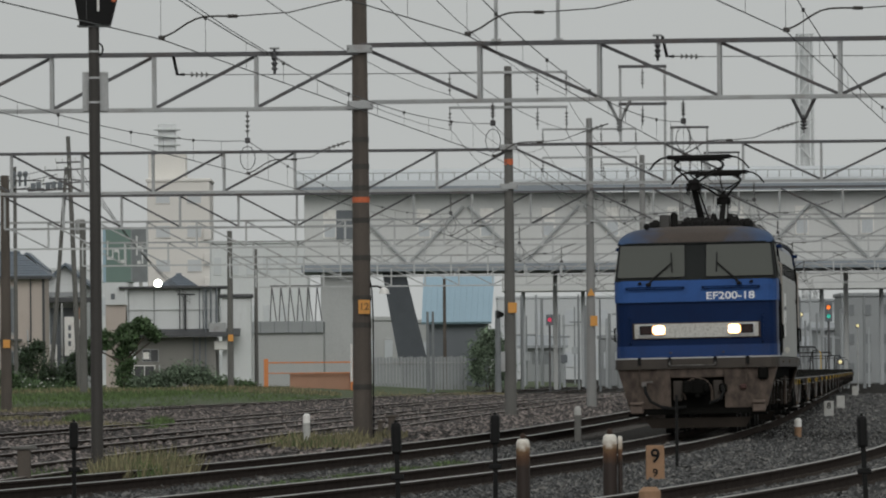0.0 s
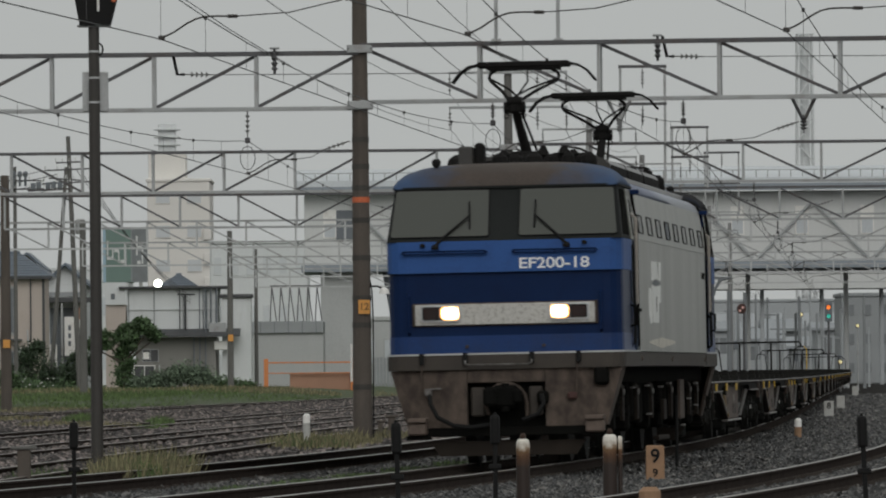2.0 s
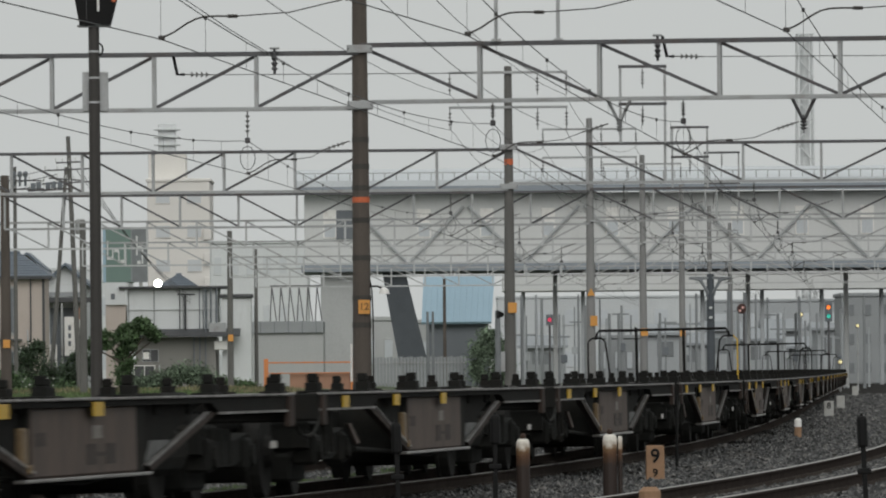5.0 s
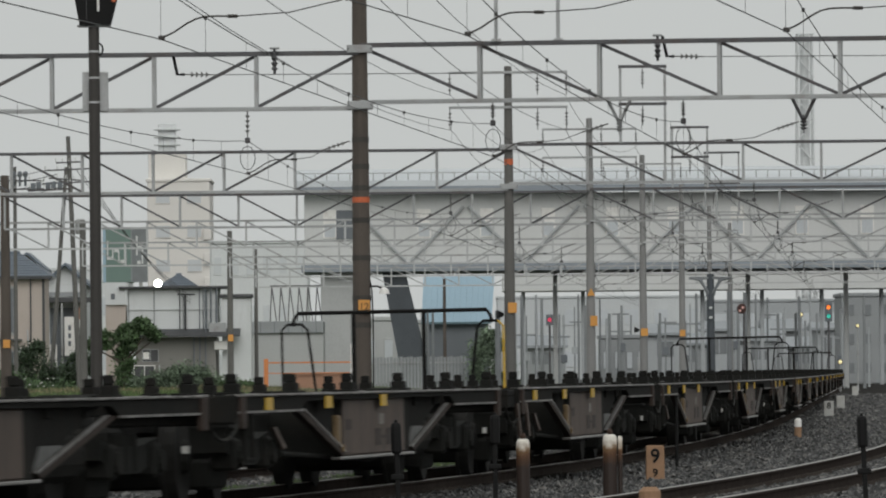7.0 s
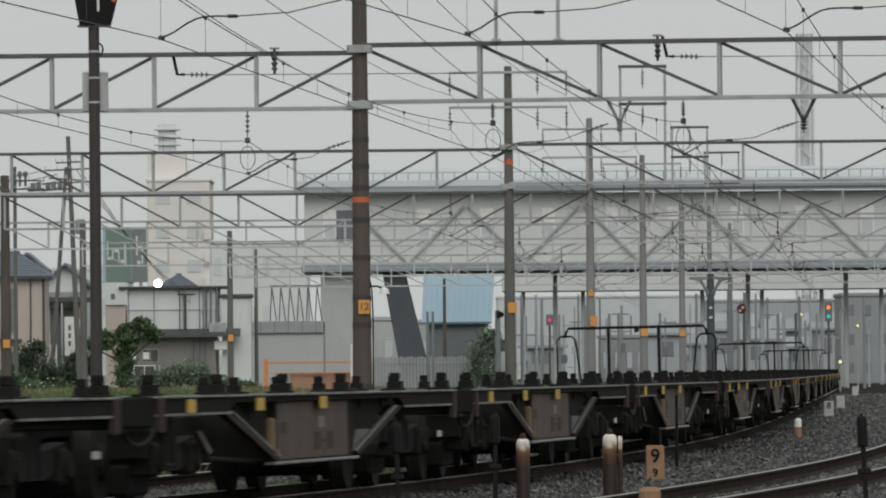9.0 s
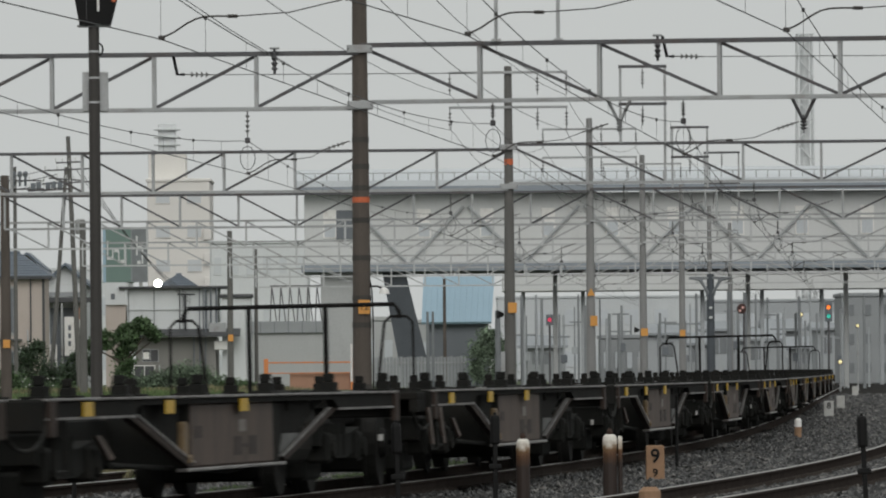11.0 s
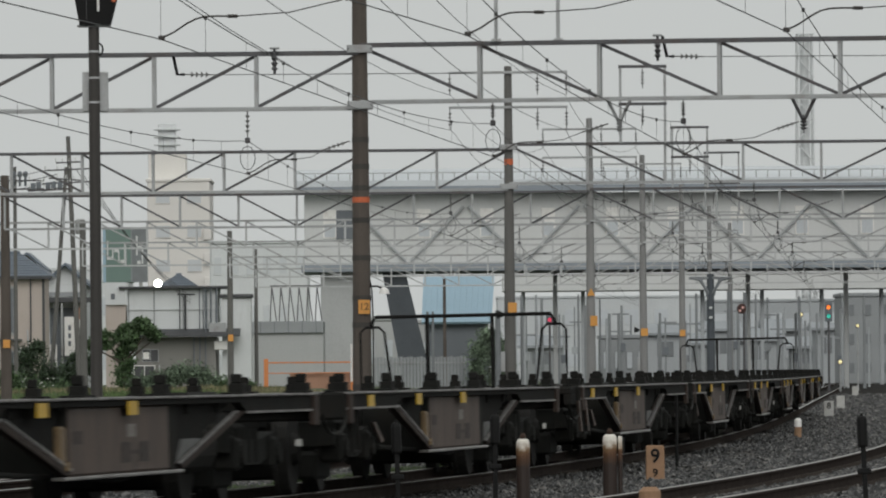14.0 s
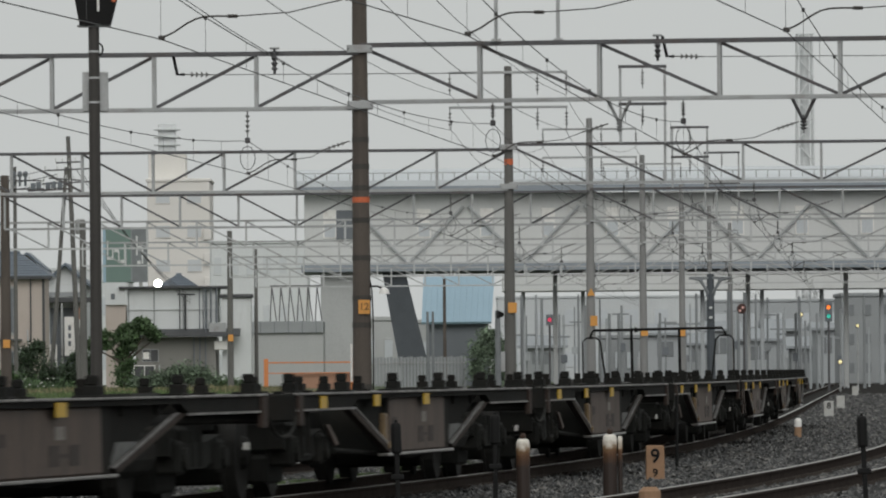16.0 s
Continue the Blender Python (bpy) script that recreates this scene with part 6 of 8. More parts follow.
part("stem", Shape().tube((0, 0, -0.1), (0, 0, 0.98), 0.022, 0.018, 8), M_BLACK, rod)
part("foot", Shape().box(-0.1, 0.18, -0.08, 0.08, -0.02, 0.06, 0.01), M_UNDER, rod)


# plates, lamps and cables on the gantry poles
def pole_fittings():
    def z_of(i, z):
        return z - GANTRY_POLES[i].matrix_basis.translation.z
    plate(GANTRY_POLES[0], (0.045, -0.20, z_of(0, 2.36)), 0.215, 0.26, M_ORANGE, "12")
    plate(GANTRY_POLES[1], (0.07, -0.20, z_of(1, 2.88)), 0.24, 0.28, M_ORANGE)
    plate(GANTRY_POLES[2], (0.10, -0.20, z_of(2, 2.83)), 0.24, 0.34, M_ORANGE)
    plate(GANTRY_POLES[3], (0.03, -0.20, z_of(3, 2.66)), 0.28, 0.30, M_ORANGE)
    plate(GANTRY_POLES[4], (0.0, -0.20, z_of(4, 2.84)), 0.26, 0.30, M_ORANGE)
    t = z_of(2, 3.68)
    part("warning_plate", Shape().slab([(-0.13, t), (0.15, t), (0.01, t + 0.26)], "y", -0.21, -0.20), M_ORANGE, GANTRY_POLES[2], "orange triangular plate")
    cable = [(0.20, -0.05, 0.0), (0.21, -0.05, 2.2), (0.19, -0.05, 2.75), (0.14, -0.05, 3.0)]
    part("cable", Shape().line(cable, 0.014, 6), M_BLACK, GANTRY_POLES[0], "black cable")
    part("conduit", Shape().line([(-0.20, -0.04, 1.05), (-0.20, -0.04, 1.75)], 0.024, 8), M_WHITE, GANTRY_POLES[0], "white conduit")
    part("lamp_arm", Shape().line([(0.14, -0.05, 2.82), (0.30, -0.06, 2.82), (0.42, -0.08, 2.76)], 0.018, 6), M_BLACK, GANTRY_POLES[0])
    part("lamp_shade", Shape().sections([[(0.42 + 0.10 * r * math.cos(a), -0.08 + 0.08 * r * math.sin(a), 2.74 + d) for a in [2 * math.pi * k / 12 for k in range(12)]] for r, d in ((1.0, -0.06), (0.8, 0.02), (0.3, 0.06))]), M_WHITE, GANTRY_POLES[0], "white lamp shade")
    for i, z in ((1, 2.7), (3, 2.75)):
        part("loudspeaker", Shape().tube((-0.18, -0.15, z_of(i, z)), (-0.34, -0.2, z_of(i, z)), 0.05, 0.12, 10), M_BLACK, GANTRY_POLES[i], "black horn loudspeaker")
        part("junction_box", Shape().box(-0.26, -0.14, -0.22, -0.10, 1.2, 1.75, 0.02), M_GALV, GANTRY_POLES[i], "pale box on the pole")


pole_fittings()


# ---- signals and lights farther down the line ----
M_SIG_ORANGE = material("lit_orange_signal", (0.9, 0.3, 0.05), 0.3, 0, 0, glow=(1.0, 0.20, 0.03), glow_strength=1.1, bump=0)
M_SIG_GREEN = material("lit_green_signal", (0.1, 0.8, 0.6), 0.3, 0, 0, glow=(0.05, 0.75, 0.60), glow_strength=0.35, bump=0)
M_SIG_RED = material("lit_red_signal", (0.8, 0.1, 0.15), 0.3, 0, 0, glow=(1.0, 0.06, 0.16), glow_strength=0.5, bump=0)
M_SIG_DIM = material("dim_pinkish_lamp", (0.6, 0.42, 0.38), 0.3, 0, 0, glow=(1.0, 0.55, 0.45), glow_strength=0.28, bump=0)
M_LAMP_WHITE = material("lit_white_lamp", (0.9, 0.95, 0.9), 0.3, 0, 0, glow=(0.95, 1.0, 0.86), glow_strength=6.0, bump=0)
M_LAMP_YELLOW = material("lit_yellow_lamp", (0.9, 0.8, 0.4), 0.3, 0, 0, glow=(1.0, 0.85, 0.45), glow_strength=0.55, bump=0)


def signal(x, y, z, lights, label, r=0.14):
    g = thing("colour_light_signal", (x, y, 0), label, "signal", "colour light signals")
    n = len(lights)
    part("mast", Shape().tube((0, 0.1, ground_height(x, y) - 0.2), (0, 0.1, z + 0.2), 0.07, 0.06, 8), M_GALV_DARK, g)
    b = part("backplate", Shape().box(-0.2, 0.2, 0, 0.08, z - 0.5 * n + 0.2, z + 0.3, 0.06), M_GREY_DARK, g, "black backplate")
    for i, m in enumerate(lights):
        part("lens", Shape().tube((0, -0.05, z - 0.5 * i), (0, 0.0, z - 0.5 * i), r, r, 14), m, b, "lit lens" if m is not M_BLACK else "dark lens")
        part("hood", Shape().sections([[(r * 1.2 * math.cos(a), yy, z - 0.5 * i + r * 1.2 * math.sin(a)) for a in [math.pi * k / 10 for k in range(11)]] + [(r * 1.12 * math.cos(a), yy, z - 0.5 * i + r * 1.12 * math.sin(a)) for a in [math.pi * k / 10 for k in range(10, -1, -1)]] for yy in (-0.22, 0.0)]), M_BLACK, b)
    return g


signal(21.65, 470.0, 4.62, (M_SIG_ORANGE, M_SIG_GREEN), "tall signal showing orange over green beside the line", 0.115)


def position_signal(x, y, z):
    """Round dark shunting head on a post, two dim lamps set aslant."""
    g = thing("position_signal", (x, y, 0), "dark round shunting signal with two dim pinkish lamps", "signal", "colour light signals")
    part("mast", Shape().tube((0.12, 0.1, ground_height(x, y) - 0.2), (0.12, 0.1, z + 0.25), 0.07, 0.06, 8), M_GALV_DARK, g)
    head = part("head", Shape().sections([[(0.25 * k * math.cos(a), yy, z + 0.27 * k * math.sin(a)) for a in [2 * math.pi * q / 16 for q in range(16)]] for k, yy in ((0.9, 0.12), (1.0, 0.08), (1.0, 0.0), (0.92, -0.03))]), M_RUST_SOCKET, g, "dark brown round head")
    for dx, dz in ((0.06, 0.06), (-0.08, -0.11)):
        part("lens", Shape().tube((dx, -0.06, z + dz), (dx, -0.03, z + dz), 0.065, 0.065, 12), M_SIG_DIM, head, "dim pinkish lens")
        part("hood", Shape().sections([[(dx + k * math.cos(a), yy, z + dz + k * math.sin(a)) for k, order in ((0.085, range(9)), (0.078, range(8, -1, -1))) for a in [math.pi * q / 8 for q in order]] for yy in (-0.16, -0.03)]), M_BLACK, head)


position_signal(15.69, 440.0, 4.36)
signal(5.96, 470.0, 4.05, (M_SIG_RED,), "small signal with a red lens in the yard", 0.11)


def yard_lamp(x, y, z, mat, r, label):
    g = thing("yard_lamp", (x, y, 0), label, "lamp", "lamps along the line")
    part("mast", Shape().tube((0, 0.1, ground_height(x, y) - 0.2), (0, 0.1, z + 0.1), 0.06, 0.05, 8), M_GALV, g)
    part("bulb", Shape().sections([[(r * k * math.cos(a), -0.02 - dd, z + r * k * math.sin(a)) for a in [2 * math.pi * q / 12 for q in range(12)]] for k, dd in ((1.0, 0), (0.8, 0.05), (0.3, 0.08))]), mat, g, "lit lamp")
    part("housing", Shape().box(-r * 1.3, r * 1.3, -0.02, 0.15, z - r * 1.2, z + r * 1.3, 0.02), M_GALV_DARK, g)


yard_lamp(20.52, 480.0, 4.29, M_LAMP_YELLOW, 0.10, "small yellowish lamp on a mast by the tracks")
yard_lamp(23.23, 490.0, 1.55, M_LAMP_YELLOW, 0.11, "small yellowish lamp low on a mast by the tracks")
yard_lamp(24.76, 500.0, 3.72, M_LAMP_YELLOW, 0.09, "small pale lamp on a mast by the tracks")

# ---- houses and works beyond the yard ----
M_CREAM = material("cream_render", (0.48, 0.42, 0.375), 0.85, 0, 0.1, 2, 0.1, stain=(0.35, 0.29, 0.23), stain_amount=0.35, stain_size=1.0, streak=0.3)
M_PALE = material("pale_siding", (0.62, 0.64, 0.64), 0.75, 0, 0.08, 2, 0.1, stain=(0.42, 0.43, 0.42), stain_amount=0.35, stain_size=1.0, streak=0.3)
M_GREYWALL = material("grey_mortar_wall", (0.22, 0.215, 0.20), 0.85, 0, 0.12, 2, 0.1, stain=(0.19, 0.185, 0.18), stain_amount=0.4, stain_size=1.0, streak=0.3)
M_TILE = material("blue_grey_roof_tile", (0.11, 0.135, 0.165), 0.5, 0, 0.2, 0.5, 0.4, per_piece=0.1)
M_DARKTRIM = material("dark_trim", (0.06, 0.062, 0.065), 0.6, 0, 0.2)
M_ORANGE_FENCE = material("orange_painted_steel", (0.62, 0.22, 0.07), 0.55, 0, 0.12, 1, 0.05, stain=(0.4, 0.2, 0.1), stain_amount=0.3)
M_BROWN_BOARD = material("brown_board", (0.34, 0.19, 0.125), 0.7, 0, 0.15, 1)
# Block paled towards the sky's tone, haze put into the colour
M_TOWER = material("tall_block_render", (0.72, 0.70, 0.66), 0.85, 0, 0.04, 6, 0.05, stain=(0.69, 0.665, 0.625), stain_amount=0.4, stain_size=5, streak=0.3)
M_SIGN_GREEN = material("green_sign", (0.145, 0.215, 0.190), 0.6, 0, 0.1, 3)
M_FENCE = material("grey_fence_sheet", (0.29, 0.305, 0.31), 0.7, 0.1, 0.12, 2)
# Distance haze is put into these wall, steel and roof colours
M_HAZY = material("hazed_distant_wall", (0.62, 0.64, 0.64), 0.9, 0, 0.06, 8, 0.02)
# Nearly wall-toned pane, again with the haze in its colour
M_PANE_HAZED = material("hazed_far_pane", (0.55, 0.575, 0.585), 0.5, 0, 0.06, 4, 0)
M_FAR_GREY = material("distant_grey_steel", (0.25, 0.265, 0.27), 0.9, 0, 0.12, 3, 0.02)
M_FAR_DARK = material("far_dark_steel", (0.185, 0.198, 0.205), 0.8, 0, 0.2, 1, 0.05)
M_FAR_HAZED = material("far_hazed_row", (0.53, 0.555, 0.56), 0.9, 0, 0.14, 5, 0.02, stain=(0.46, 0.48, 0.49), stain_amount=0.4, stain_size=2.5, streak=0.3)
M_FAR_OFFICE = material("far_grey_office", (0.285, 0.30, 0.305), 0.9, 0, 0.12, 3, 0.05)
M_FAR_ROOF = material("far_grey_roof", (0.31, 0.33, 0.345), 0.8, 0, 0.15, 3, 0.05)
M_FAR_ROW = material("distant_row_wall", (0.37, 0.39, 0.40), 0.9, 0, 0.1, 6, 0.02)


def window(parent, x, z, w, h, y=-0.04, frame_mat=None, pane_mat=None):
    f = part("window", Shape().box(x - w / 2, x + w / 2, y, y + 0.1, z - h / 2, z + h / 2, 0.02), frame_mat or M_GALV, parent)
    for k in (-1, 1):
        part("pane", Shape().box(x + k * w * 0.235 - w * 0.215, x + k * w * 0.235 + w * 0.215, y - 0.012, y + 0.01, z - h * 0.44, z + h * 0.44), pane_mat or M_PANE, f)
    return f


def hip_roof(parent, x0, x1, y0, y1, z, rise, over, ridge=0.35):
    """Hipped tile roof with courses and a ridge cap."""
    xa, xb, ya, yb = x0 - over, x1 + over, y0 - over, y1 + over
    r = min((xb - xa), (yb - ya)) * ridge
    cx0, cx1, cy = xa + (xb - xa) * 0.5 - r * 0.5, xa + (xb - xa) * 0.5 + r * 0.5, (ya + yb) / 2
    s = Shape()
    n = 9
    for k in range(n):
        f0, f1 = k / n, (k + 1) / n
        def ring(f, dz):
            return [(xa + (cx0 - xa) * f, ya + (cy - ya) * f, z + rise * f + dz), (xb + (cx1 - xb) * f, ya + (cy - ya) * f, z + rise * f + dz), (xb + (cx1 - xb) * f, yb + (cy - yb) * f, z + rise * f + dz), (xa + (cx0 - xa) * f, yb + (cy - yb) * f, z + rise * f + dz)]
        s.sections([ring(f0, 0.0), ring(f0, 0.06), ring(f1, 0.03)], close=(k == 0))
    roof = part("roof", s, M_TILE, parent, "blue-grey tiled hip roof")
    part("ridge", Shape().tube((cx0, cy, z + rise + 0.03), (cx1, cy, z + rise + 0.03), 0.12, 0.12, 8), M_TILE, roof)
    part("eave", Shape().box(xa, xb, ya - 0.03, ya + 0.06, z - 0.14, z + 0.03, 0.01), M_DARKTRIM, roof)
    return roof


def house_cream():
    Y = 470.0
    h = thing("house", (-24.30, Y, 0.2), "two-storey cream house with a dark tiled roof", "house", "houses beyond the yard")
    x0, x1 = -3.2, -22.46 - -24.30
    top = 6.73 - 0.2
    part("wall", Shape().box(x0, x1, 0, 6, 0, top, 0.03), M_CREAM, h)
    hip_roof(h, x0, x1, 0, 6, top, 1.35, 0.45)
    part("pilaster", Shape().box(x1 - 0.1, x1 + 0.03, -0.06, 0.05, 0, top), M_DARKTRIM, h)
    window(h, 0.1, top - 1.9, 0.5, 2.8, pane_mat=M_GREY_DARK)
    window(h, 0.1, 1.6, 0.6, 1.6, pane_mat=M_GREY_DARK)
    part("downpipe", Shape().tube((x1 - 0.75, -0.08, 0), (x1 - 0.75, -0.08, top), 0.04, 0.04, 8), M_DARKTRIM, h)
    part("canopy", Shape().box(-0.9, 0.6, -0.7, 0, top - 3.6, top - 3.5, 0.02), M_DARKTRIM, h)
    part("balcony", Shape().box(-2.6, -0.75, -0.9, -0.02, top - 3.4, top - 2.4, 0.03), M_DARKTRIM, h, "dark slatted balcony")
    for k in range(5):
        part("balcony_post", Shape().box(-2.5 + 0.4 * k, -2.44 + 0.4 * k, -0.92, -0.86, top - 2.4, top - 1.0), M_GREY_DARK, h)
    part("air_unit", Shape().box(0.15, 0.75, -0.4, -0.02, top - 4.6, top - 4.0, 0.04), M_GALV_PALE, h, "pale air-conditioner on the wall")
    part("duct", Shape().pipe([(0.9, -0.1, top - 3.0), (0.95, -0.12, top - 4.2), (0.8, -0.12, top - 5.6)], 0.045, 6), M_GALV_PALE, h)


def house_gable():
    Y = 485.0
    h = thing("house", (-21.93, Y, 0.2), "small pale house with a dark gabled roof and a deep porch", "house", "houses beyond the yard")
    w = 1.15
    ez, rz = 6.46 - 0.2, 7.48 - 0.2
    part("wall", Shape().box(-w, w, 0, 7, 0, ez, 0.02).slab([(-w, ez), (w, ez), (0, rz)], "y", 0, 7), M_PALE, h)
    for s in (-1, 1):
        part("roof", Shape().slab([(0, rz + 0.05), (0, rz + 0.22), (s * (w + 0.3), ez - 0.05), (s * (w + 0.3), ez - 0.2)], "y", -0.5, 7.5), M_TILE, h, "dark tiled roof slope")
    part("porch_roof", Shape().box(-w - 0.3, w + 0.5, -1.6, 0, 5.38 - 0.2, 5.68 - 0.2, 0.03), M_DARKTRIM, h)
    # The porch's inner shade is a dark sheet on the closed wall
    part("opening", Shape().box(-0.9, 0.9, -0.05, 0.02, 0.4, 5.09 - 0.2), M_GREY_DARK, h, "dark sheet standing in for the shaded porch interior")
    for x in (-1.0, -0.15, 1.1):
        part("porch_post", Shape().box(x - 0.06, x + 0.06, -1.5, -1.38, 0, 5.38 - 0.2, 0.01), M_GALV, h)
    for x0, x1, z0, z1, label in ((-0.02, 0.62, 2.1, 4.35, "tall white sign board in the porch"), (0.70, 0.98, 2.0, 4.2, "narrow pale board in the porch"), (-1.05, -0.45, 1.0, 2.75, "low white board in the porch")):
        board = part("porch_board", Shape().box(x0, x1, -1.34, -1.26, z0, z1, 0.01), M_WHITE, h, label)
        for k in range(3):
            zz = z0 + (z1 - z0) * (0.25 + 0.2 * k)
            part("board_mark", Shape().box(x0 + (x1 - x0) * 0.35, x0 + (x1 - x0) * 0.6, -1.352, -1.342, zz, zz + (z1 - z0) * 0.13), M_GREY_DARK, board, "dark stroke")
    part("porch_wall", Shape().box(0.72, 1.12, -1.2, -0.1, 0, 4.9, 0.01), M_BROWN_BOARD, h, "brown side wall of the porch")
    part("gable_board", Shape().box(-w + 0.02, w - 0.02, -0.05, -0.01, 5.75 - 0.2, 6.0 - 0.2), M_FENCE, h)
    part("fuel_tank", Shape().box(-0.7, 0.3, -1.9, -1.4, 0.25, 1.15, 0.06), M_DARKTRIM, h, "dark tank beside the porch")


def house_behind():
    h = thing("house", (-24.9, 500.0, 0.2), "brown gable of a house behind the cream one", "house", "houses beyond the yard")
    part("wall", Shape().box(-1.0, 1.0, 0, 5, 0, 7.3, 0.02).slab([(-1.0, 7.3), (1.0, 7.3), (0, 8.15)], "y", 0, 5), M_CREAM, h)
    for s in (-1, 1):
        part("roof", Shape().slab([(0, 8.2), (0, 8.36), (s * 1.25, 7.3), (s * 1.25, 7.15)], "y", -0.4, 5.4), M_TILE, h, "dark tiled roof slope")


def flower_bed():
    """Small white blooms over low leaves at the foot of the shrubs."""
    f = thing("flower_bed", (-20.6, 436.0, 0.25), "white flowers among low leaves below the shrubs", "flowers", kind="stuff")
    r = random.Random(44)
    leaves = leaf_cloud([(-1.0, 0, 0.3, 0.6, 0.4, 0.3), (0.0, 0, 0.25, 0.6, 0.4, 0.25), (0.9, 0, 0.3, 0.6, 0.4, 0.3)], 900, 0.16, 45)
    part("leaves", leaves, M_LEAF, f)
    blooms = Shape()
    for k in range(13):
        x, z = r.uniform(-1.5, 1.3), r.uniform(0.30, 0.72)
        blooms.turned((x, r.uniform(-0.45, -0.2), z), [(0.01, 0), (0.055, 0.02), (0.05, 0.05), (0.015, 0.07)], 7)
    part("blooms", blooms, M_DULLWHITE, f, "small white blooms")


def house_white():
    Y = 478.0
    cx = -15.54
    h = thing("house", (cx, Y, 0.2), "white two-storey house with a low grey roof and a lean-to", "house", "houses beyond the yard")
    x0, x1 = -18.13 - cx, -12.93 - cx
    za, zb, zc = 3.30 - 0.2, 3.66 - 0.2, 6.08 - 0.2
    part("wall", Shape().box(x0, x1, 0.6, 7, zb, zc, 0.02), M_PALE, h, "white upper storey")
    part("lower_wall", Shape().box(x0 + 0.5, x1 - 0.1, 0, 7, 0, za, 0.02), M_GREYWALL, h, "grey ground storey")
    part("lean_to_roof", Shape().slab([(-0.9, za), (-0.9, za + 0.1), (0.65, zb + 0.12), (0.65, zb)], "x", x0 - 0.2, -11.63 - cx), M_DARKTRIM, h, "dark lean-to roof")
    part("eave", Shape().box(x0 - 0.45, x1 + 0.6, 0.1, 7.2, zc, zc + 0.13, 0.02), M_DARKTRIM, h, "thin dark flat eave")
    hip_roof(h, -16.16 - cx, -14.38 - cx, 3, 6, zc + 0.16, 0.62, 0.2, 0.15)
    for k in (0.02, 0.30, 0.62, 0.80, 0.84, 0.88, 0.92, 0.98):
        part("drain", Shape().tube((x0 + (x1 - x0) * k, 0.52, zb), (x0 + (x1 - x0) * k, 0.52, zc), 0.028, 0.028, 6), M_GREY_DARK if k > 0.7 else M_FENCE, h)
    part("sign_board", Shape().box(-19.35 - cx, -18.19 - cx, 0.4, 0.5, 5.17 - 0.2, 6.46 - 0.2, 0.02), M_PALE, h, "white shop sign")
    part("sign_mark", Shape().box(-19.03 - cx, -18.80 - cx, 0.38, 0.398, 5.49 - 0.2, 5.82 - 0.2), M_GREY_DARK, h)
    part("side_wall", Shape().box(-19.35 - cx, -18.19 - cx, 0.6, 6, 0, 5.17 - 0.2, 0.02), M_CREAM, h)
    for k in (0.33, 0.66):
        x = x0 + (x1 - x0) * k
        part("batten", Shape().box(x - 0.02, x + 0.02, 0.57, 0.61, zb, zc), M_PALE, h)
    part("sill_board", Shape().box(x0, x1, 0.5, 0.62, zb + (zc - zb) * 0.5, zb + (zc - zb) * 0.53), M_PALE, h)
    part("air_unit", Shape().box(x1 - 0.5, x1 + 0.5, -0.2, 0.3, za + 0.25, za + 0.8, 0.03), M_GALV, h, "pale air-conditioner unit")
    part("meter_box", Shape().box(x1 - 0.2, x1 + 0.6, -0.25, -0.02, za - 0.75, za - 0.25, 0.03), M_WHITE, h, "white meter box")
    window(h, x0 + 1.0, 1.1, 1.25, 0.80, -0.04, M_WHITE, M_DARKTRIM)
    up = window(h, x0 + 1.35, 2.05, 0.95, 0.75, -0.04, M_GALV, M_DARKTRIM)
    part("paper", Shape().box(x0 + 0.93, x0 + 1.28, -0.075, -0.06, 1.85, 2.25), M_WHITE, up, "white paper in the window")
    part("downspout", Shape().tube((x0 + 1.85, -0.06, 0.5), (x0 + 1.85, -0.06, 1.5), 0.04, 0.04, 6), M_GALV_PALE, h)
    part("eave_brace", Shape().tube((x0 + 2.9, 0.1, zc - 0.35), (x0 + 3.9, 0.1, zc - 0.35), 0.05, 0.05, 6), M_DARKTRIM, h)
    part("eave_drop", Shape().tube((x0 + 3.35, 0.3, zb), (x0 + 3.35, 0.3, zc - 0.3), 0.06, 0.06, 6), M_DARKTRIM, h)
    part("side_roof", Shape().box(x1 + 0.1, x1 + 2.0, 0.4, 3.0, zc - 0.55, zc - 0.35, 0.02), M_DARKTRIM, h, "low dark side roof")
    part("side_store", Shape().box(x1 + 0.25, x1 + 1.9, 0.6, 2.9, 0.0, zc - 0.55, 0.02), M_PALE, h)
    part("panel", Shape().box(x0 + 3.0, x0 + 3.05, 0.5, 0.62, zb, zc), M_DARKTRIM, h)
    for k in range(5):
        x = -14.28 - cx + k * 0.33
        part("pipe", Shape().tube((x, -0.15, 0.1 if k < 3 else za), (x, -0.15, zc if k > 1 else za), 0.045, 0.045, 6), M_GREY_DARK, h)
    lamp = part("wall_lamp", Shape().sections([[(-16.32 - cx + 0.24 * k * math.cos(a), 0.20 - dd, 6.37 - 0.2 + 0.24 * k * math.sin(a)) for a in [2 * math.pi * q / 16 for q in range(16)]] for k, dd in ((1.0, 0), (0.85, 0.12), (0.4, 0.18))]), M_LAMP_WHITE, h, "bright white lamp under the eave")
    part("lamp_arm", Shape().tube((-16.32 - cx, 0.2, 6.37 - 0.2), (-16.32 - cx, 0.62, 6.18 - 0.3), 0.03, 0.03, 6), M_DARKTRIM, h)


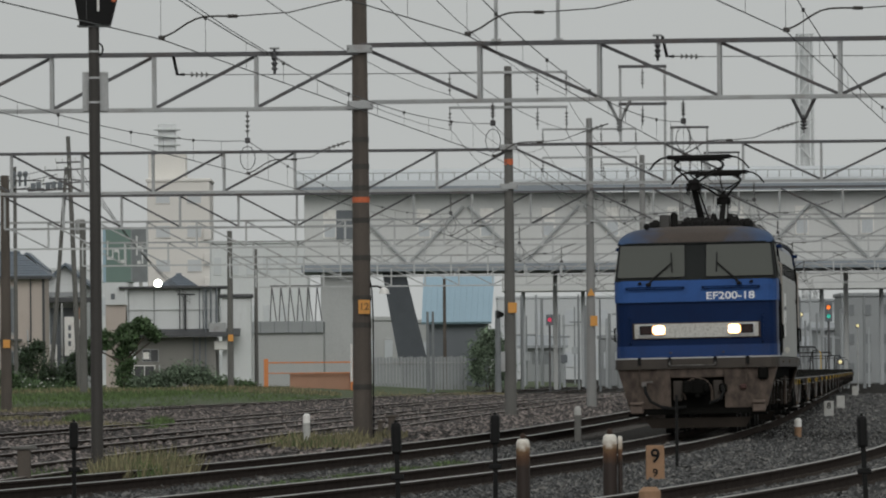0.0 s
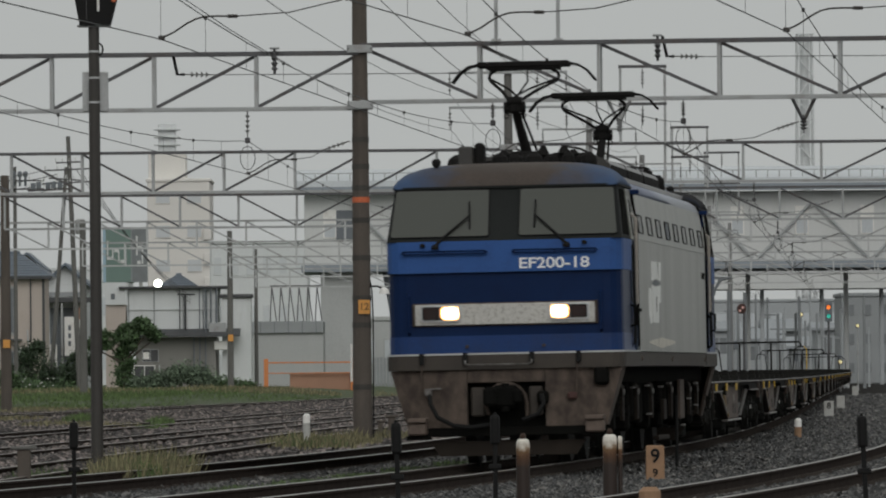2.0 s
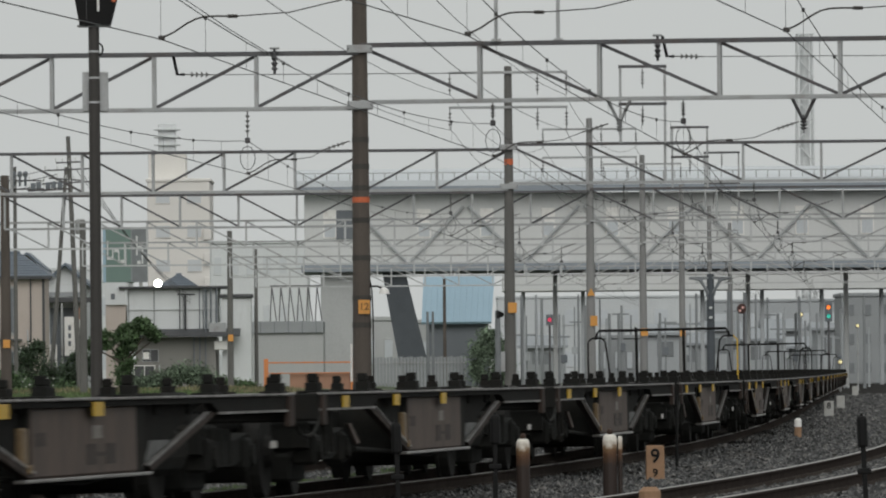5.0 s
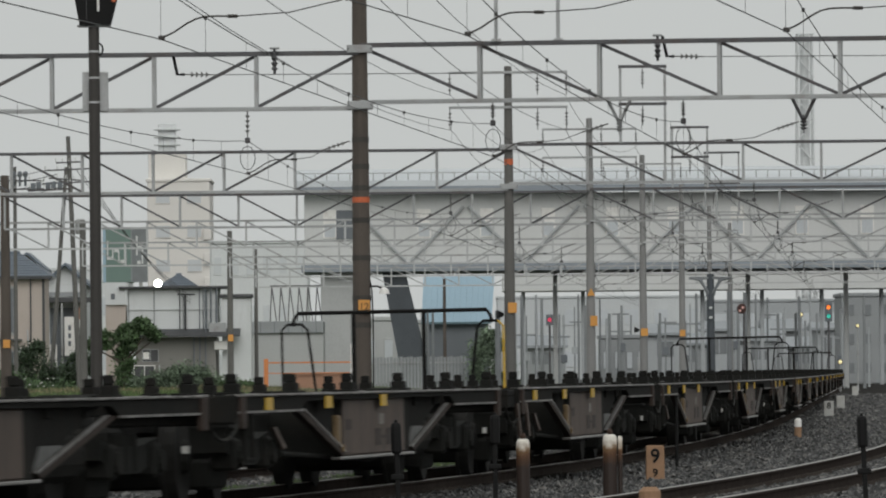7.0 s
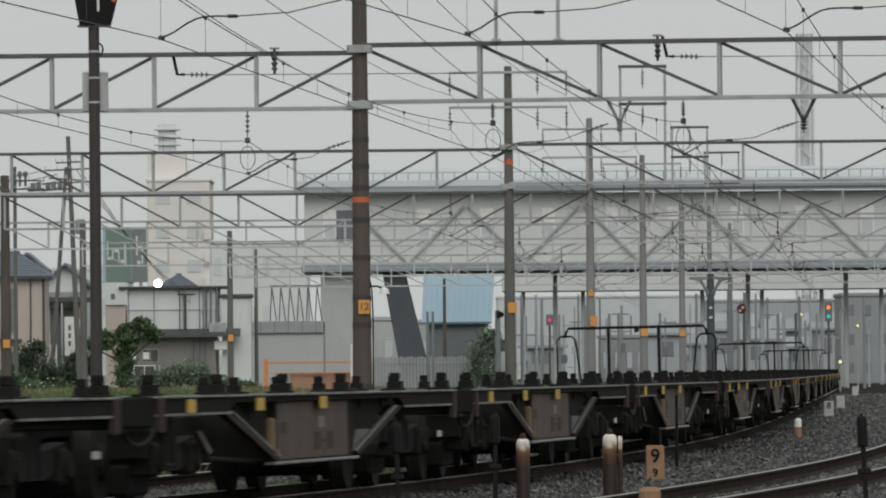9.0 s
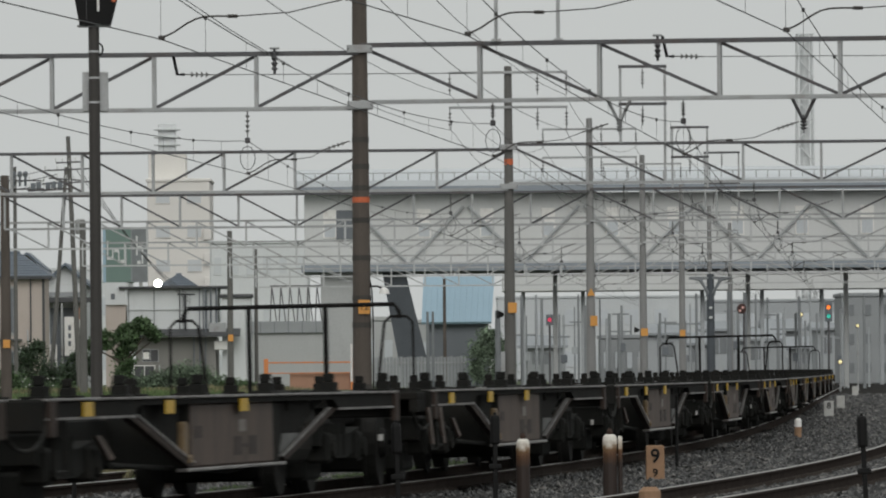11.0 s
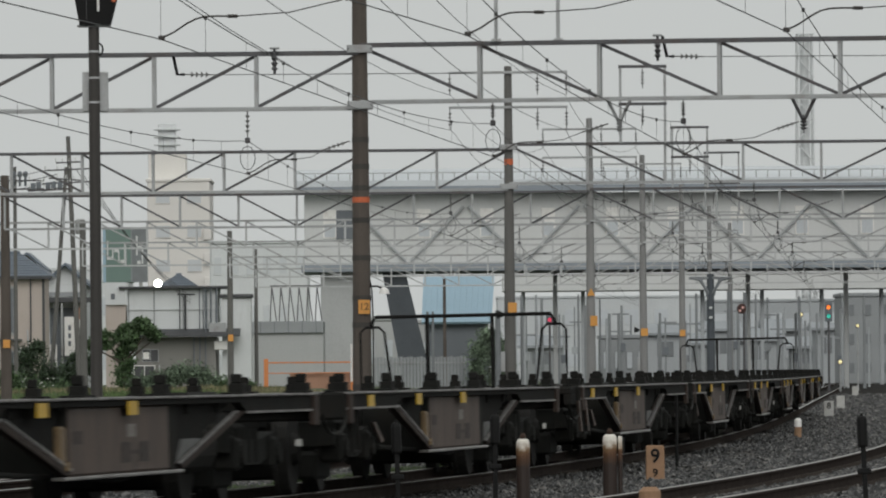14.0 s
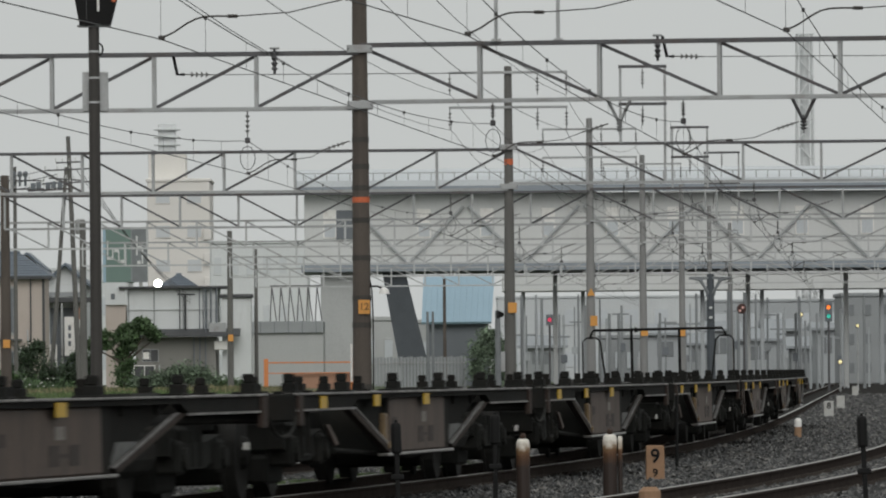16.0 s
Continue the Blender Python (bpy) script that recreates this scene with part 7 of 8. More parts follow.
def shed_grey():
    Y = 505.0
    cx = -9.94
    h = thing("shed", (cx, Y, 0.2), "long low pale grey shed with a bluish fascia", "shed")
    x0, x1 = -12.33 - cx, -7.28 - cx
    zt, zf = 3.60 - 0.2, 4.32 - 0.2
    part("wall", Shape().box(x0, x1, 0, 8, 0, zt, 0.02), M_CONC, h)
    part("fascia", Shape().box(x0 - 0.1, x1, -0.2, 8.2, zt, zf, 0.03), M_FENCE, h, "blue-grey fascia")
    for k in range(6):
        x = x0 + (x1 - x0) * (k + 0.5) / 6
        part("joint", Shape().box(x - 0.02, x + 0.02, -0.22, -0.2, zt, zf), M_GREY_DARK, h)
    # open lattice on the roof
    z1 = 6.44 - 0.2
    l0 = -10.55 - cx
    for k in range(6):
        xa = l0 + k * 0.55
        part("lattice_bar", Shape().tube((xa, 3, zf), (xa + 0.12, 3, z1), 0.035, 0.035, 6), M_GALV_DARK, h)
        part("lattice_bar", Shape().tube((xa + 0.40, 3, zf), (xa + 0.12, 3, z1), 0.035, 0.035, 6), M_GALV_DARK, h)
    part("lattice_rail", Shape().box(l0, x1, 2.95, 3.05, z1, z1 + 0.08), M_GALV_DARK, h)


house_cream()
house_gable()
house_behind()
house_white()
shed_grey()

fx = -9.58
fr = thing("orange_barrier", (fx, 450.0, 0.2), "orange steel barrier frame with a brown board behind it", "barrier")
fw = -4.93 - fx
part("post", Shape().box(-0.12, 0.12, -0.1, 0.1, 0, 1.75, 0.02), M_ORANGE_FENCE, fr)
part("post", Shape().box(fw - 0.1, fw + 0.1, -0.1, 0.1, 0, 1.75, 0.02), M_ORANGE_FENCE, fr)
part("top_bar", Shape().box(0, fw, -0.05, 0.05, 1.5, 1.58, 0.01), M_ORANGE_FENCE, fr)
part("mid_bar", Shape().box(0, fw, -0.05, 0.05, 0.95, 1.0, 0.01), M_ORANGE_FENCE, fr)
part("board", Shape().box(-8.31 - fx, fw - 0.1, 0.2, 0.3, 0.05, 1.0, 0.02), M_BROWN_BOARD, fr, "weathered brown board")

fence = thing("sheet_fence", (-4.23, 500.0, 0.1), "grey corrugated sheet fence beyond the tracks", "fence")
for k in range(28):
    x = k * 0.2
    part("sheet", Shape().box(x, x + 0.17, -0.03 * (k % 2), 0.05, 0, 1.95 + 0.1 * ((k * 7) % 3) / 3, 0.01), M_FENCE, fence)
part("rail", Shape().box(0, 5.6, -0.06, -0.032, 1.6, 1.66), M_GALV, fence)


def backdrop_blocks():
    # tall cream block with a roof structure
    b = simple_building("tower_block", -26.87, -21.17, 760.0, 12.0, 0.0, 18.70, M_TOWER, "tall cream block paled as if fading into the rain", 6, 2, pane_mat=M_PANE_HAZED)
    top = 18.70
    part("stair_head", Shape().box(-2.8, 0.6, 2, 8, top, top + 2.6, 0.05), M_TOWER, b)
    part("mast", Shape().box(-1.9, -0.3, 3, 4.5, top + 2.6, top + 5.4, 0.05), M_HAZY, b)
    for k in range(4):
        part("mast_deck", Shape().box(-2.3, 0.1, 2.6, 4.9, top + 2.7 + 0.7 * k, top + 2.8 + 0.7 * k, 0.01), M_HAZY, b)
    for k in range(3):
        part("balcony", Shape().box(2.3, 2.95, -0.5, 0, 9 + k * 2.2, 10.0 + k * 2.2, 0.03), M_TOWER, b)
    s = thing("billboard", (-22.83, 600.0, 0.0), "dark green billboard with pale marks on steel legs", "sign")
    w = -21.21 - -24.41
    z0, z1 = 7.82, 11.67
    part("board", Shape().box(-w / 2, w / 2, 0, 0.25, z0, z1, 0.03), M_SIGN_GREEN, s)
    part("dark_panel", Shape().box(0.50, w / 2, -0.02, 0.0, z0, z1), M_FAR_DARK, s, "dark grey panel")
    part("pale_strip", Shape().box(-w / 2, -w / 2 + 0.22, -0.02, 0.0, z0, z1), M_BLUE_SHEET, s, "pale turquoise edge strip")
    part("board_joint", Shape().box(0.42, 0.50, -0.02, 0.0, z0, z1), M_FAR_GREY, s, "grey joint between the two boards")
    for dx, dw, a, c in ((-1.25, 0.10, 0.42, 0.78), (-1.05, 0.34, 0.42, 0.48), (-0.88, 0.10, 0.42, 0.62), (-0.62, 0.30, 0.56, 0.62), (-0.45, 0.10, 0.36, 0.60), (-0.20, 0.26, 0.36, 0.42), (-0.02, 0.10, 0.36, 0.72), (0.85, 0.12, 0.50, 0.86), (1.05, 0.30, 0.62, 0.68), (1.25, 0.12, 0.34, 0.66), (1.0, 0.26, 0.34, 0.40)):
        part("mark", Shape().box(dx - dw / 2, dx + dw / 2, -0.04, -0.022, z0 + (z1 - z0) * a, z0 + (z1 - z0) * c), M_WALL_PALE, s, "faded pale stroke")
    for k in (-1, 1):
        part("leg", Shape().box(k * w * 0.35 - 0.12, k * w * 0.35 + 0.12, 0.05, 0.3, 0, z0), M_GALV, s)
    simple_building("office_block", -18.43, -10.71, 660.0, 12.0, 0.0, 11.43, M_HAZY, "pale grey office block behind the sheds", 3, 6, pane_mat=M_PANE_HAZED)
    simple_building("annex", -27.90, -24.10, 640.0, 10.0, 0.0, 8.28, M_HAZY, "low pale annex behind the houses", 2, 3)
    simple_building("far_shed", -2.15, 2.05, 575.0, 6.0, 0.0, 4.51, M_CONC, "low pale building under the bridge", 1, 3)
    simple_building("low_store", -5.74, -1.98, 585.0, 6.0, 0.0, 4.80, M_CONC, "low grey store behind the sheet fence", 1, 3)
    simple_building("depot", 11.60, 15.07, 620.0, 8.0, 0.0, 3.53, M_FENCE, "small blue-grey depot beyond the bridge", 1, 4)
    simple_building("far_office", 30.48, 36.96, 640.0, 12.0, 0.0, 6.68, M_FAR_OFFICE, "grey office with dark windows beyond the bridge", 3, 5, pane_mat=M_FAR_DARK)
    simple_building("far_row", 5.76, 28.26, 900.0, 12.0, 0.0, 9.01, M_FAR_HAZED, "long pale row of buildings in the rain", 2, 7)
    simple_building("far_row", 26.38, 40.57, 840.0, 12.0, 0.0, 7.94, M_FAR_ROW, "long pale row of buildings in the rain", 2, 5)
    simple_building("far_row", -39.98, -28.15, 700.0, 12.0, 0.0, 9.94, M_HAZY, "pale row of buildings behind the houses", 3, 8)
    p = thing("blue_roof_shed", (0.86, 560.0, 0.0), "shed with a light blue corrugated roof under the bridge", "shed")
    w = 3.21 - -1.48
    za, zb = 4.53, 7.63
    part("roof", Shape().add([(-w / 2, 0, za), (w / 2, 0, za), (w / 2 + 0.25, 5, zb), (-w / 2 + 0.15, 5, zb), (-w / 2, 0.1, za - 0.15), (w / 2, 0.1, za - 0.15), (w / 2 + 0.25, 5.1, zb - 0.15), (-w / 2 + 0.15, 5.1, zb - 0.15)],
                          [(0, 1, 2, 3), (7, 6, 5, 4), (0, 4, 5, 1), (1, 5, 6, 2), (2, 6, 7, 3), (3, 7, 4, 0)]), M_BLUE_SHEET, p, "light blue sloping sheet roof")
    for k in range(12):
        x = -w / 2 + w * (k + 0.5) / 12
        part("rib", Shape().tube((x, -0.02, za), (x + 0.2, 4.98, zb), 0.03, 0.03, 5), M_BLUE_SHEET, p)
    part("wall", Shape().box(-w / 2 + 0.3, w / 2 - 0.2, 0.6, 8, 0, za), M_GREY_DARK, p)
    # second, farther bridge deck seen under the station
    d = thing("far_bridge", (4.25, 600.0, 0.0), "pale concrete bridge deck crossing behind the station", "bridge")
    L = 41.14 - 4.25
    part("deck", Shape().box(0, L, 0, 6, 6.90, 8.00, 0.05), M_WALL_PALE, d)
    part("parapet", Shape().box(0, L, -0.05, 0.15, 8.00, 8.36, 0.03), M_WALL_PALE, d)
    for k in range(9):
        x = 1.5 + k * 4.3
        part("pier", Shape().box(x - 0.14, x + 0.14, 2, 2.5, 0, 6.90, 0.03), M_FAR_ROW, d)
    # slim chimney tower far off
    c = thing("lattice_tower", (39.09, 900.0, 0.0), "tall slim grey steel lattice tower far off", "tower")
    zt = 37.28
    for sx in (-0.85, 0.85):
        for sy in (-0.85, 0.85):
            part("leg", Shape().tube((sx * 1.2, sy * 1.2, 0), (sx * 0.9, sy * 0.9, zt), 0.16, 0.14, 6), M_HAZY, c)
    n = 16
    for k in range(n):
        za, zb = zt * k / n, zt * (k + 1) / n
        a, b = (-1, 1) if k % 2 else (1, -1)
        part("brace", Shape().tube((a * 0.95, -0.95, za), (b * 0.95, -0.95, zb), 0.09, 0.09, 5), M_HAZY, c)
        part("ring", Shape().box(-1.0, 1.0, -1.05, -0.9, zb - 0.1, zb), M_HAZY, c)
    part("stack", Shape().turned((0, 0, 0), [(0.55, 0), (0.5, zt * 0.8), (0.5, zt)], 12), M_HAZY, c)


backdrop_blocks()


def lone_pole(u, y, height, r, label, arms=(), lean=0.0, mat=None, base=None):
    z = ground_height(u, y) if base is None else base
    p = thing("utility_pole", (u, y, z), label, "pole", "utility poles beyond the yard")
    part("shaft", Shape().turned((0, 0, -0.3), [(r, 0), (r * 0.75, height + 0.3)], 10), mat or M_POLE_HAZED, p)
    for h, half in arms:
        part("arm", Shape().box(-half, half, -0.12, -0.05, h - 0.04, h + 0.04, 0.01), M_GALV_DARK, p)
        for k in range(5):
            x = -half + 2 * half * k / 4
            part("pin_insulator", Shape().turned((x, -0.08, h + 0.04), [(0.03, 0), (0.05, 0.06), (0.03, 0.1), (0.05, 0.16), (0.02, 0.2)], 8), M_INS_W, p)
    p.matrix_basis = pose(u, y, z, 0, lean, 0)
    return p


lp = lone_pole(-11.04, 432.6, 8.52 - 0.3, 0.17, "grey concrete pole with an orange plate beside a house", mat=M_POLE_GREY)
plate(lp, (0.02, -0.2, 2.97 - 0.3), 0.28, 0.34, M_ORANGE)
lone_pole(-10.82, 482.6, 8.32 - 0.3, 0.12, "thin grey pole beside a low shed", mat=M_POLE_GREY)
lone_pole(0.06, 505.0, 6.86 - 0.1, 0.12, "thin brown pole in front of a blue roof", mat=M_POLE)
up = lone_pole(-19.62, 450.0, 13.89 - 0.2, 0.15, "leaning utility pole with cross-arms and a transformer", ((12.10 - 0.2, 1.3), (11.40 - 0.2, 1.5), (12.49 - 0.2, 0.7)), -2.2, mat=M_POLE_GREY)
for dx, dz in ((-2.0, 0), (-1.7, 0.05), (-1.2, 0), (-0.9, 0.02), (-0.55, 0)):
    part("switch_box", Shape().box(dx - 0.12, dx + 0.14, -0.2, 0.1, 11.11 - 0.2 + dz, 11.47 - 0.2 + dz, 0.02), M_GREY_DARK, up, "small grey switch box")
part("switch_deck", Shape().box(-2.3, 0.0, -0.15, 0.05, 11.01 - 0.2, 11.11 - 0.2, 0.01), M_GALV_DARK, up)
part("transformer", Shape().turned((0.45, -0.3, 8.60 - 0.2), [(0.25, 0), (0.28, 0.05), (0.28, 0.75), (0.2, 0.8)], 12), M_GALV, up, "grey drum transformer")
lone_pole(-21.43, 455.0, 12.38 - 0.2, 0.13, "leaning thin utility pole beside houses", ((11.82 - 0.3, 0.9),), 4.5, mat=M_POLE_GREY)
dp = lone_pole(-23.13, 452.0, 12.32 - 0.2, 0.12, "utility pole with several drum insulators beside houses", ((11.56 - 0.2, 1.6), (11.10 - 0.2, 1.6)), mat=M_POLE_GREY)
for dx in (-0.05, 0.28, 0.58):
    part("drum_insulator", Shape().turned((dx, -0.1, 11.26 - 0.2), [(0.07, 0), (0.07, 0.5), (0.13, 0.52), (0.13, 0.75), (0.08, 0.8)], 10), M_GREY_DARK, dp)
# Slim poles take the hazed greys, not their own tone
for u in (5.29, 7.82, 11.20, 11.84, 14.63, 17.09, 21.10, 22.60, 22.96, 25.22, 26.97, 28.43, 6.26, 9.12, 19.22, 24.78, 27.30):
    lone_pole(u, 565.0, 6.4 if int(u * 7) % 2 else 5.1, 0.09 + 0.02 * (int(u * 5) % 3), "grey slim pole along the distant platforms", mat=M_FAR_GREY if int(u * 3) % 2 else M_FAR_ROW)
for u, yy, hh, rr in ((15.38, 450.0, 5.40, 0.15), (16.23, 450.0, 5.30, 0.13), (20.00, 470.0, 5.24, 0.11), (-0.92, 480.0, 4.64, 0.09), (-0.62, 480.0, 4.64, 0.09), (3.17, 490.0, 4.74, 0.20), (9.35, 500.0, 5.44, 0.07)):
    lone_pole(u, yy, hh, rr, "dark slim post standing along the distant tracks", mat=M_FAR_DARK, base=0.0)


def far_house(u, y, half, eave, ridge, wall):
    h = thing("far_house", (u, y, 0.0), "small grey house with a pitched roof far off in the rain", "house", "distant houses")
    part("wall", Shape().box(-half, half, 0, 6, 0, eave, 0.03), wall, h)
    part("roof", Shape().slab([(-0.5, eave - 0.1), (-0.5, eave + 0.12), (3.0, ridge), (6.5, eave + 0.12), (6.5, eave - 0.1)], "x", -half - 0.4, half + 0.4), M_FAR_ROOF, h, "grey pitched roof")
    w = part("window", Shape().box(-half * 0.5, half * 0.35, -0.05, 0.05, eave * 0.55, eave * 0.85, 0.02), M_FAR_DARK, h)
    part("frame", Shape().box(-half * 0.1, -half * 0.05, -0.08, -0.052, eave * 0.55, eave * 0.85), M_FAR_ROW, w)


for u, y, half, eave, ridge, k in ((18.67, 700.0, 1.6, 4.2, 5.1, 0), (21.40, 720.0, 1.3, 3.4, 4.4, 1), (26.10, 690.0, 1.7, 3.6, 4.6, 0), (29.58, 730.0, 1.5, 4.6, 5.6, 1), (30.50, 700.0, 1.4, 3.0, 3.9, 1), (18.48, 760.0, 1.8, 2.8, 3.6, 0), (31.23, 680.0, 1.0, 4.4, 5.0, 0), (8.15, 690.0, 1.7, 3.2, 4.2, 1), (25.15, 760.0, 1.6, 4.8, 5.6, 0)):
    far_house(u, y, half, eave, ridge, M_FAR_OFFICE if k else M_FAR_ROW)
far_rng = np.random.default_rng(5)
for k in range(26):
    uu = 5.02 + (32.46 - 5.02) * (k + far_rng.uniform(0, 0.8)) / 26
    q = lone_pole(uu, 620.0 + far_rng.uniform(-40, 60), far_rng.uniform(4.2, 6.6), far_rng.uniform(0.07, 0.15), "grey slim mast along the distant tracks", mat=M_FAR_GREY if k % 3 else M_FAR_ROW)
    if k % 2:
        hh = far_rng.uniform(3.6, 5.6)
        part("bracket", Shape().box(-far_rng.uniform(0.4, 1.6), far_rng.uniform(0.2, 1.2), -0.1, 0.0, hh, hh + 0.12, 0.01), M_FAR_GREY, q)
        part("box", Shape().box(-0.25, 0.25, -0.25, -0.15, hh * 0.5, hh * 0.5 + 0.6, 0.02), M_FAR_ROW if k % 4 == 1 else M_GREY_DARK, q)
yp = lone_pole(13.74, 430.0, 6.2, 0.24, "dark pole with a forked bracket at its head", mat=M_STRUT_DARK)
for s in (-1, 1):
    part("fork", Shape().line([(0, -0.1, 5.1), (s * 0.55, -0.1, 5.9), (s * 1.0, -0.1, 6.0)], 0.08, 6), M_FAR_DARK, yp)
    part("brace", Shape().tube((s * 0.12, -0.12, 4.9), (s * 0.45, -0.12, 5.95), 0.04, 0.04, 5), M_FAR_DARK, yp)
    part("cap_bar", Shape().box(0, s * 1.1, -0.14, 0.0, 5.92, 6.06, 0.01), M_FAR_DARK, yp)
    part("white_insulator", Shape().turned((0.0, -0.28, 4.15 + 0.25 * s), [(0.07, 0), (0.09, 0.06), (0.07, 0.12)], 8), M_INS_W, yp)


# wires at the left among the houses
for k in range(7):
    w = thing("service_wire", (0, 0, 0), "thin dark service wire between utility poles", "wire", "service wires")
    za = 12.25 - 0.25 * (k % 4)
    a, b = Vector((-20.07 + 0.35 * (k - 3), 450.0, za)), Vector((-29.96 + k, 455.0, za + 0.5 - 0.2 * k)) if k < 4 else Vector((-14.46, 478.0, 6.42 - 0.2 * k))
    pts = [a + (b - a) * (i / 8) - Vector((0, 0, 4 * (i / 8) * (1 - i / 8) * 0.6)) for i in range(9)]
    part("strand", Shape().line(pts, 0.018, 5), M_WIRE, w)


# ---- plants ----
rng = np.random.default_rng(7)


def leaf_cloud(blobs, count, size, seed):
    """Many small leaves round the surface of uneven clumps."""
    r = np.random.default_rng(seed)
    s = Shape()
    vs, fs = [], []
    for _ in range(count):
        b = blobs[int(r.integers(len(blobs)))]
        d = r.normal(size=3)
        d /= np.linalg.norm(d)
        k = r.uniform(0.25, 1.0) ** 0.6 * r.choice([0.8, 1.0, 1.3, 1.7], p=[0.4, 0.3, 0.2, 0.1])
        c = np.array(b[:3]) + d * np.array(b[3:6]) * k
        a = r.normal(size=3)
        a /= np.linalg.norm(a)
        e = np.cross(a, r.normal(size=3))
        e /= np.linalg.norm(e) + 1e-9
        l, w = size * r.uniform(0.7, 1.4), size * r.uniform(0.35, 0.6)
        i = len(vs)
        vs += [tuple(c - a * l * 0.5), tuple(c + e * w * 0.5 + a * l * 0.05), tuple(c + a * l * 0.5), tuple(c - e * w * 0.5 + a * l * 0.05)]
        fs.append((i, i + 1, i + 2, i + 3))
    s.add(vs, fs)
    return s


def tree(x, y, z, height, blobs, count, seed, label, mat, trunk=True):
    t = thing("tree" if trunk else "bush", (x, y, z), label, "tree" if trunk else "bush", "trees and bushes by the houses")
    if trunk:
        tk = Shape().tube((0, 0, -0.2), (0.06, 0, height * 0.30), 0.20, 0.15, 8).tube((0.06, 0, height * 0.30), (0.0, 0, height * 0.62), 0.15, 0.09, 8)
        for b in blobs[:5]:
            tk.tube((0.04, 0, height * 0.34), (b[0] * 0.8, b[1] * 0.8, b[2] * 0.92), 0.08, 0.03, 6)
        part("trunk", tk, M_BARK, t)
    else:
        tk = Shape()
        for b in blobs[:5]:
            tk.tube((b[0] * 0.3, b[1] * 0.3, -0.1), (b[0], b[1], b[2]), 0.04, 0.015, 5)
        part("stems", tk, M_BARK, t)
    part("crown", leaf_cloud(blobs, count, 0.2, seed), mat, t, "dense green leaves")
    return t


_tr = np.random.default_rng(17)
crown = []
for k in range(54):
    a, q = _tr.uniform(-1.75, 2.1), _tr.uniform(-0.8, 0.8)
    crown.append((a, q, 3.0 + 0.62 * math.exp(-((a - 1.1) / 0.7) ** 2) - 0.07 * a * a + _tr.uniform(-0.5, 0.42), _tr.uniform(0.16, 0.40), _tr.uniform(0.2, 0.4), _tr.uniform(0.12, 0.28)))
for k in range(16):
    crown.append((0.1 + _tr.uniform(-0.32, 0.32), _tr.uniform(-0.3, 0.3), 0.3 + 0.16 * k, _tr.uniform(0.34, 0.60), 0.35, _tr.uniform(0.22, 0.38)))
tree(-17.44, 455.0, 0.28, 4.4, crown, 14000, 3, "leafy dark green garden tree in front of a house", M_LEAF)
tree(-22.23, 455.0, 0.28, 2.4, [(0, 0, 1.2, 1.0, 0.8, 1.0), (-0.5, 0, 1.9, 0.6, 0.5, 0.6), (0.7, 0, 0.8, 0.8, 0.7, 0.8), (0.1, 0, 2.4, 0.45, 0.4, 0.35), (-1.0, 0, 0.9, 0.7, 0.6, 0.8)], 4200, 4, "dark bushy shrub beside a cream house", M_LEAF_DARK, False)
tree(-20.28, 458.0, 0.28, 2.0, [(0, 0, 1.0, 0.9, 0.8, 0.9), (0.7, 0, 1.4, 0.6, 0.5, 0.6), (-0.6, 0, 0.7, 0.7, 0.6, 0.7), (0.3, 0, 1.9, 0.4, 0.4, 0.3)], 3200, 5, "dark bushy shrub in front of houses", M_LEAF_DARK, False)
tree(-22.75, 440.0, 0.28, 1.4, [(0, 0, 0.6, 1.0, 0.6, 0.5), (-0.9, 0, 0.8, 0.6, 0.6, 0.6), (1.0, 0, 0.4, 0.7, 0.6, 0.4)], 1800, 6, "low green shrub at the edge of the verge", M_LEAF, False)
tree(-14.92, 455.0, 0.28, 1.2, [(-1.6, 0, 0.4, 0.8, 0.6, 0.45), (-0.6, 0, 0.55, 0.7, 0.6, 0.5), (0.3, 0, 0.8, 0.8, 0.6, 0.6), (1.0, 0, 0.95, 0.7, 0.6, 0.55), (1.7, 0, 0.7, 0.7, 0.6, 0.6), (2.4, 0, 0.4, 0.6, 0.5, 0.4)], 5200, 8, "overgrown grey-green hedge below a house", M_LEAF_HAZED, False)
tree(2.72, 498.0, 0.05, 4.2, [(0, 0, 1.2, 1.15, 0.9, 1.1), (-0.5, 0, 2.4, 0.7, 0.7, 0.6), (0.45, 0, 2.5, 0.75, 0.6, 0.8), (-0.05, 0, 3.3, 0.5, 0.4, 0.35), (0.75, 0, 1.2, 0.5, 0.6, 0.9), (-0.75, 0, 1.2, 0.45, 0.6, 0.8)], 6500, 9, "dense grey-green bush beneath the bridge", M_LEAF_HAZED, False)
tree(-11.61, 452.0, 0.28, 0.9, [(0, 0, 0.3, 0.7, 0.5, 0.4), (0.9, 0, 0.25, 0.6, 0.5, 0.3)], 900, 11, "low weeds beside a pole", M_LEAF, False)
flower_bed()


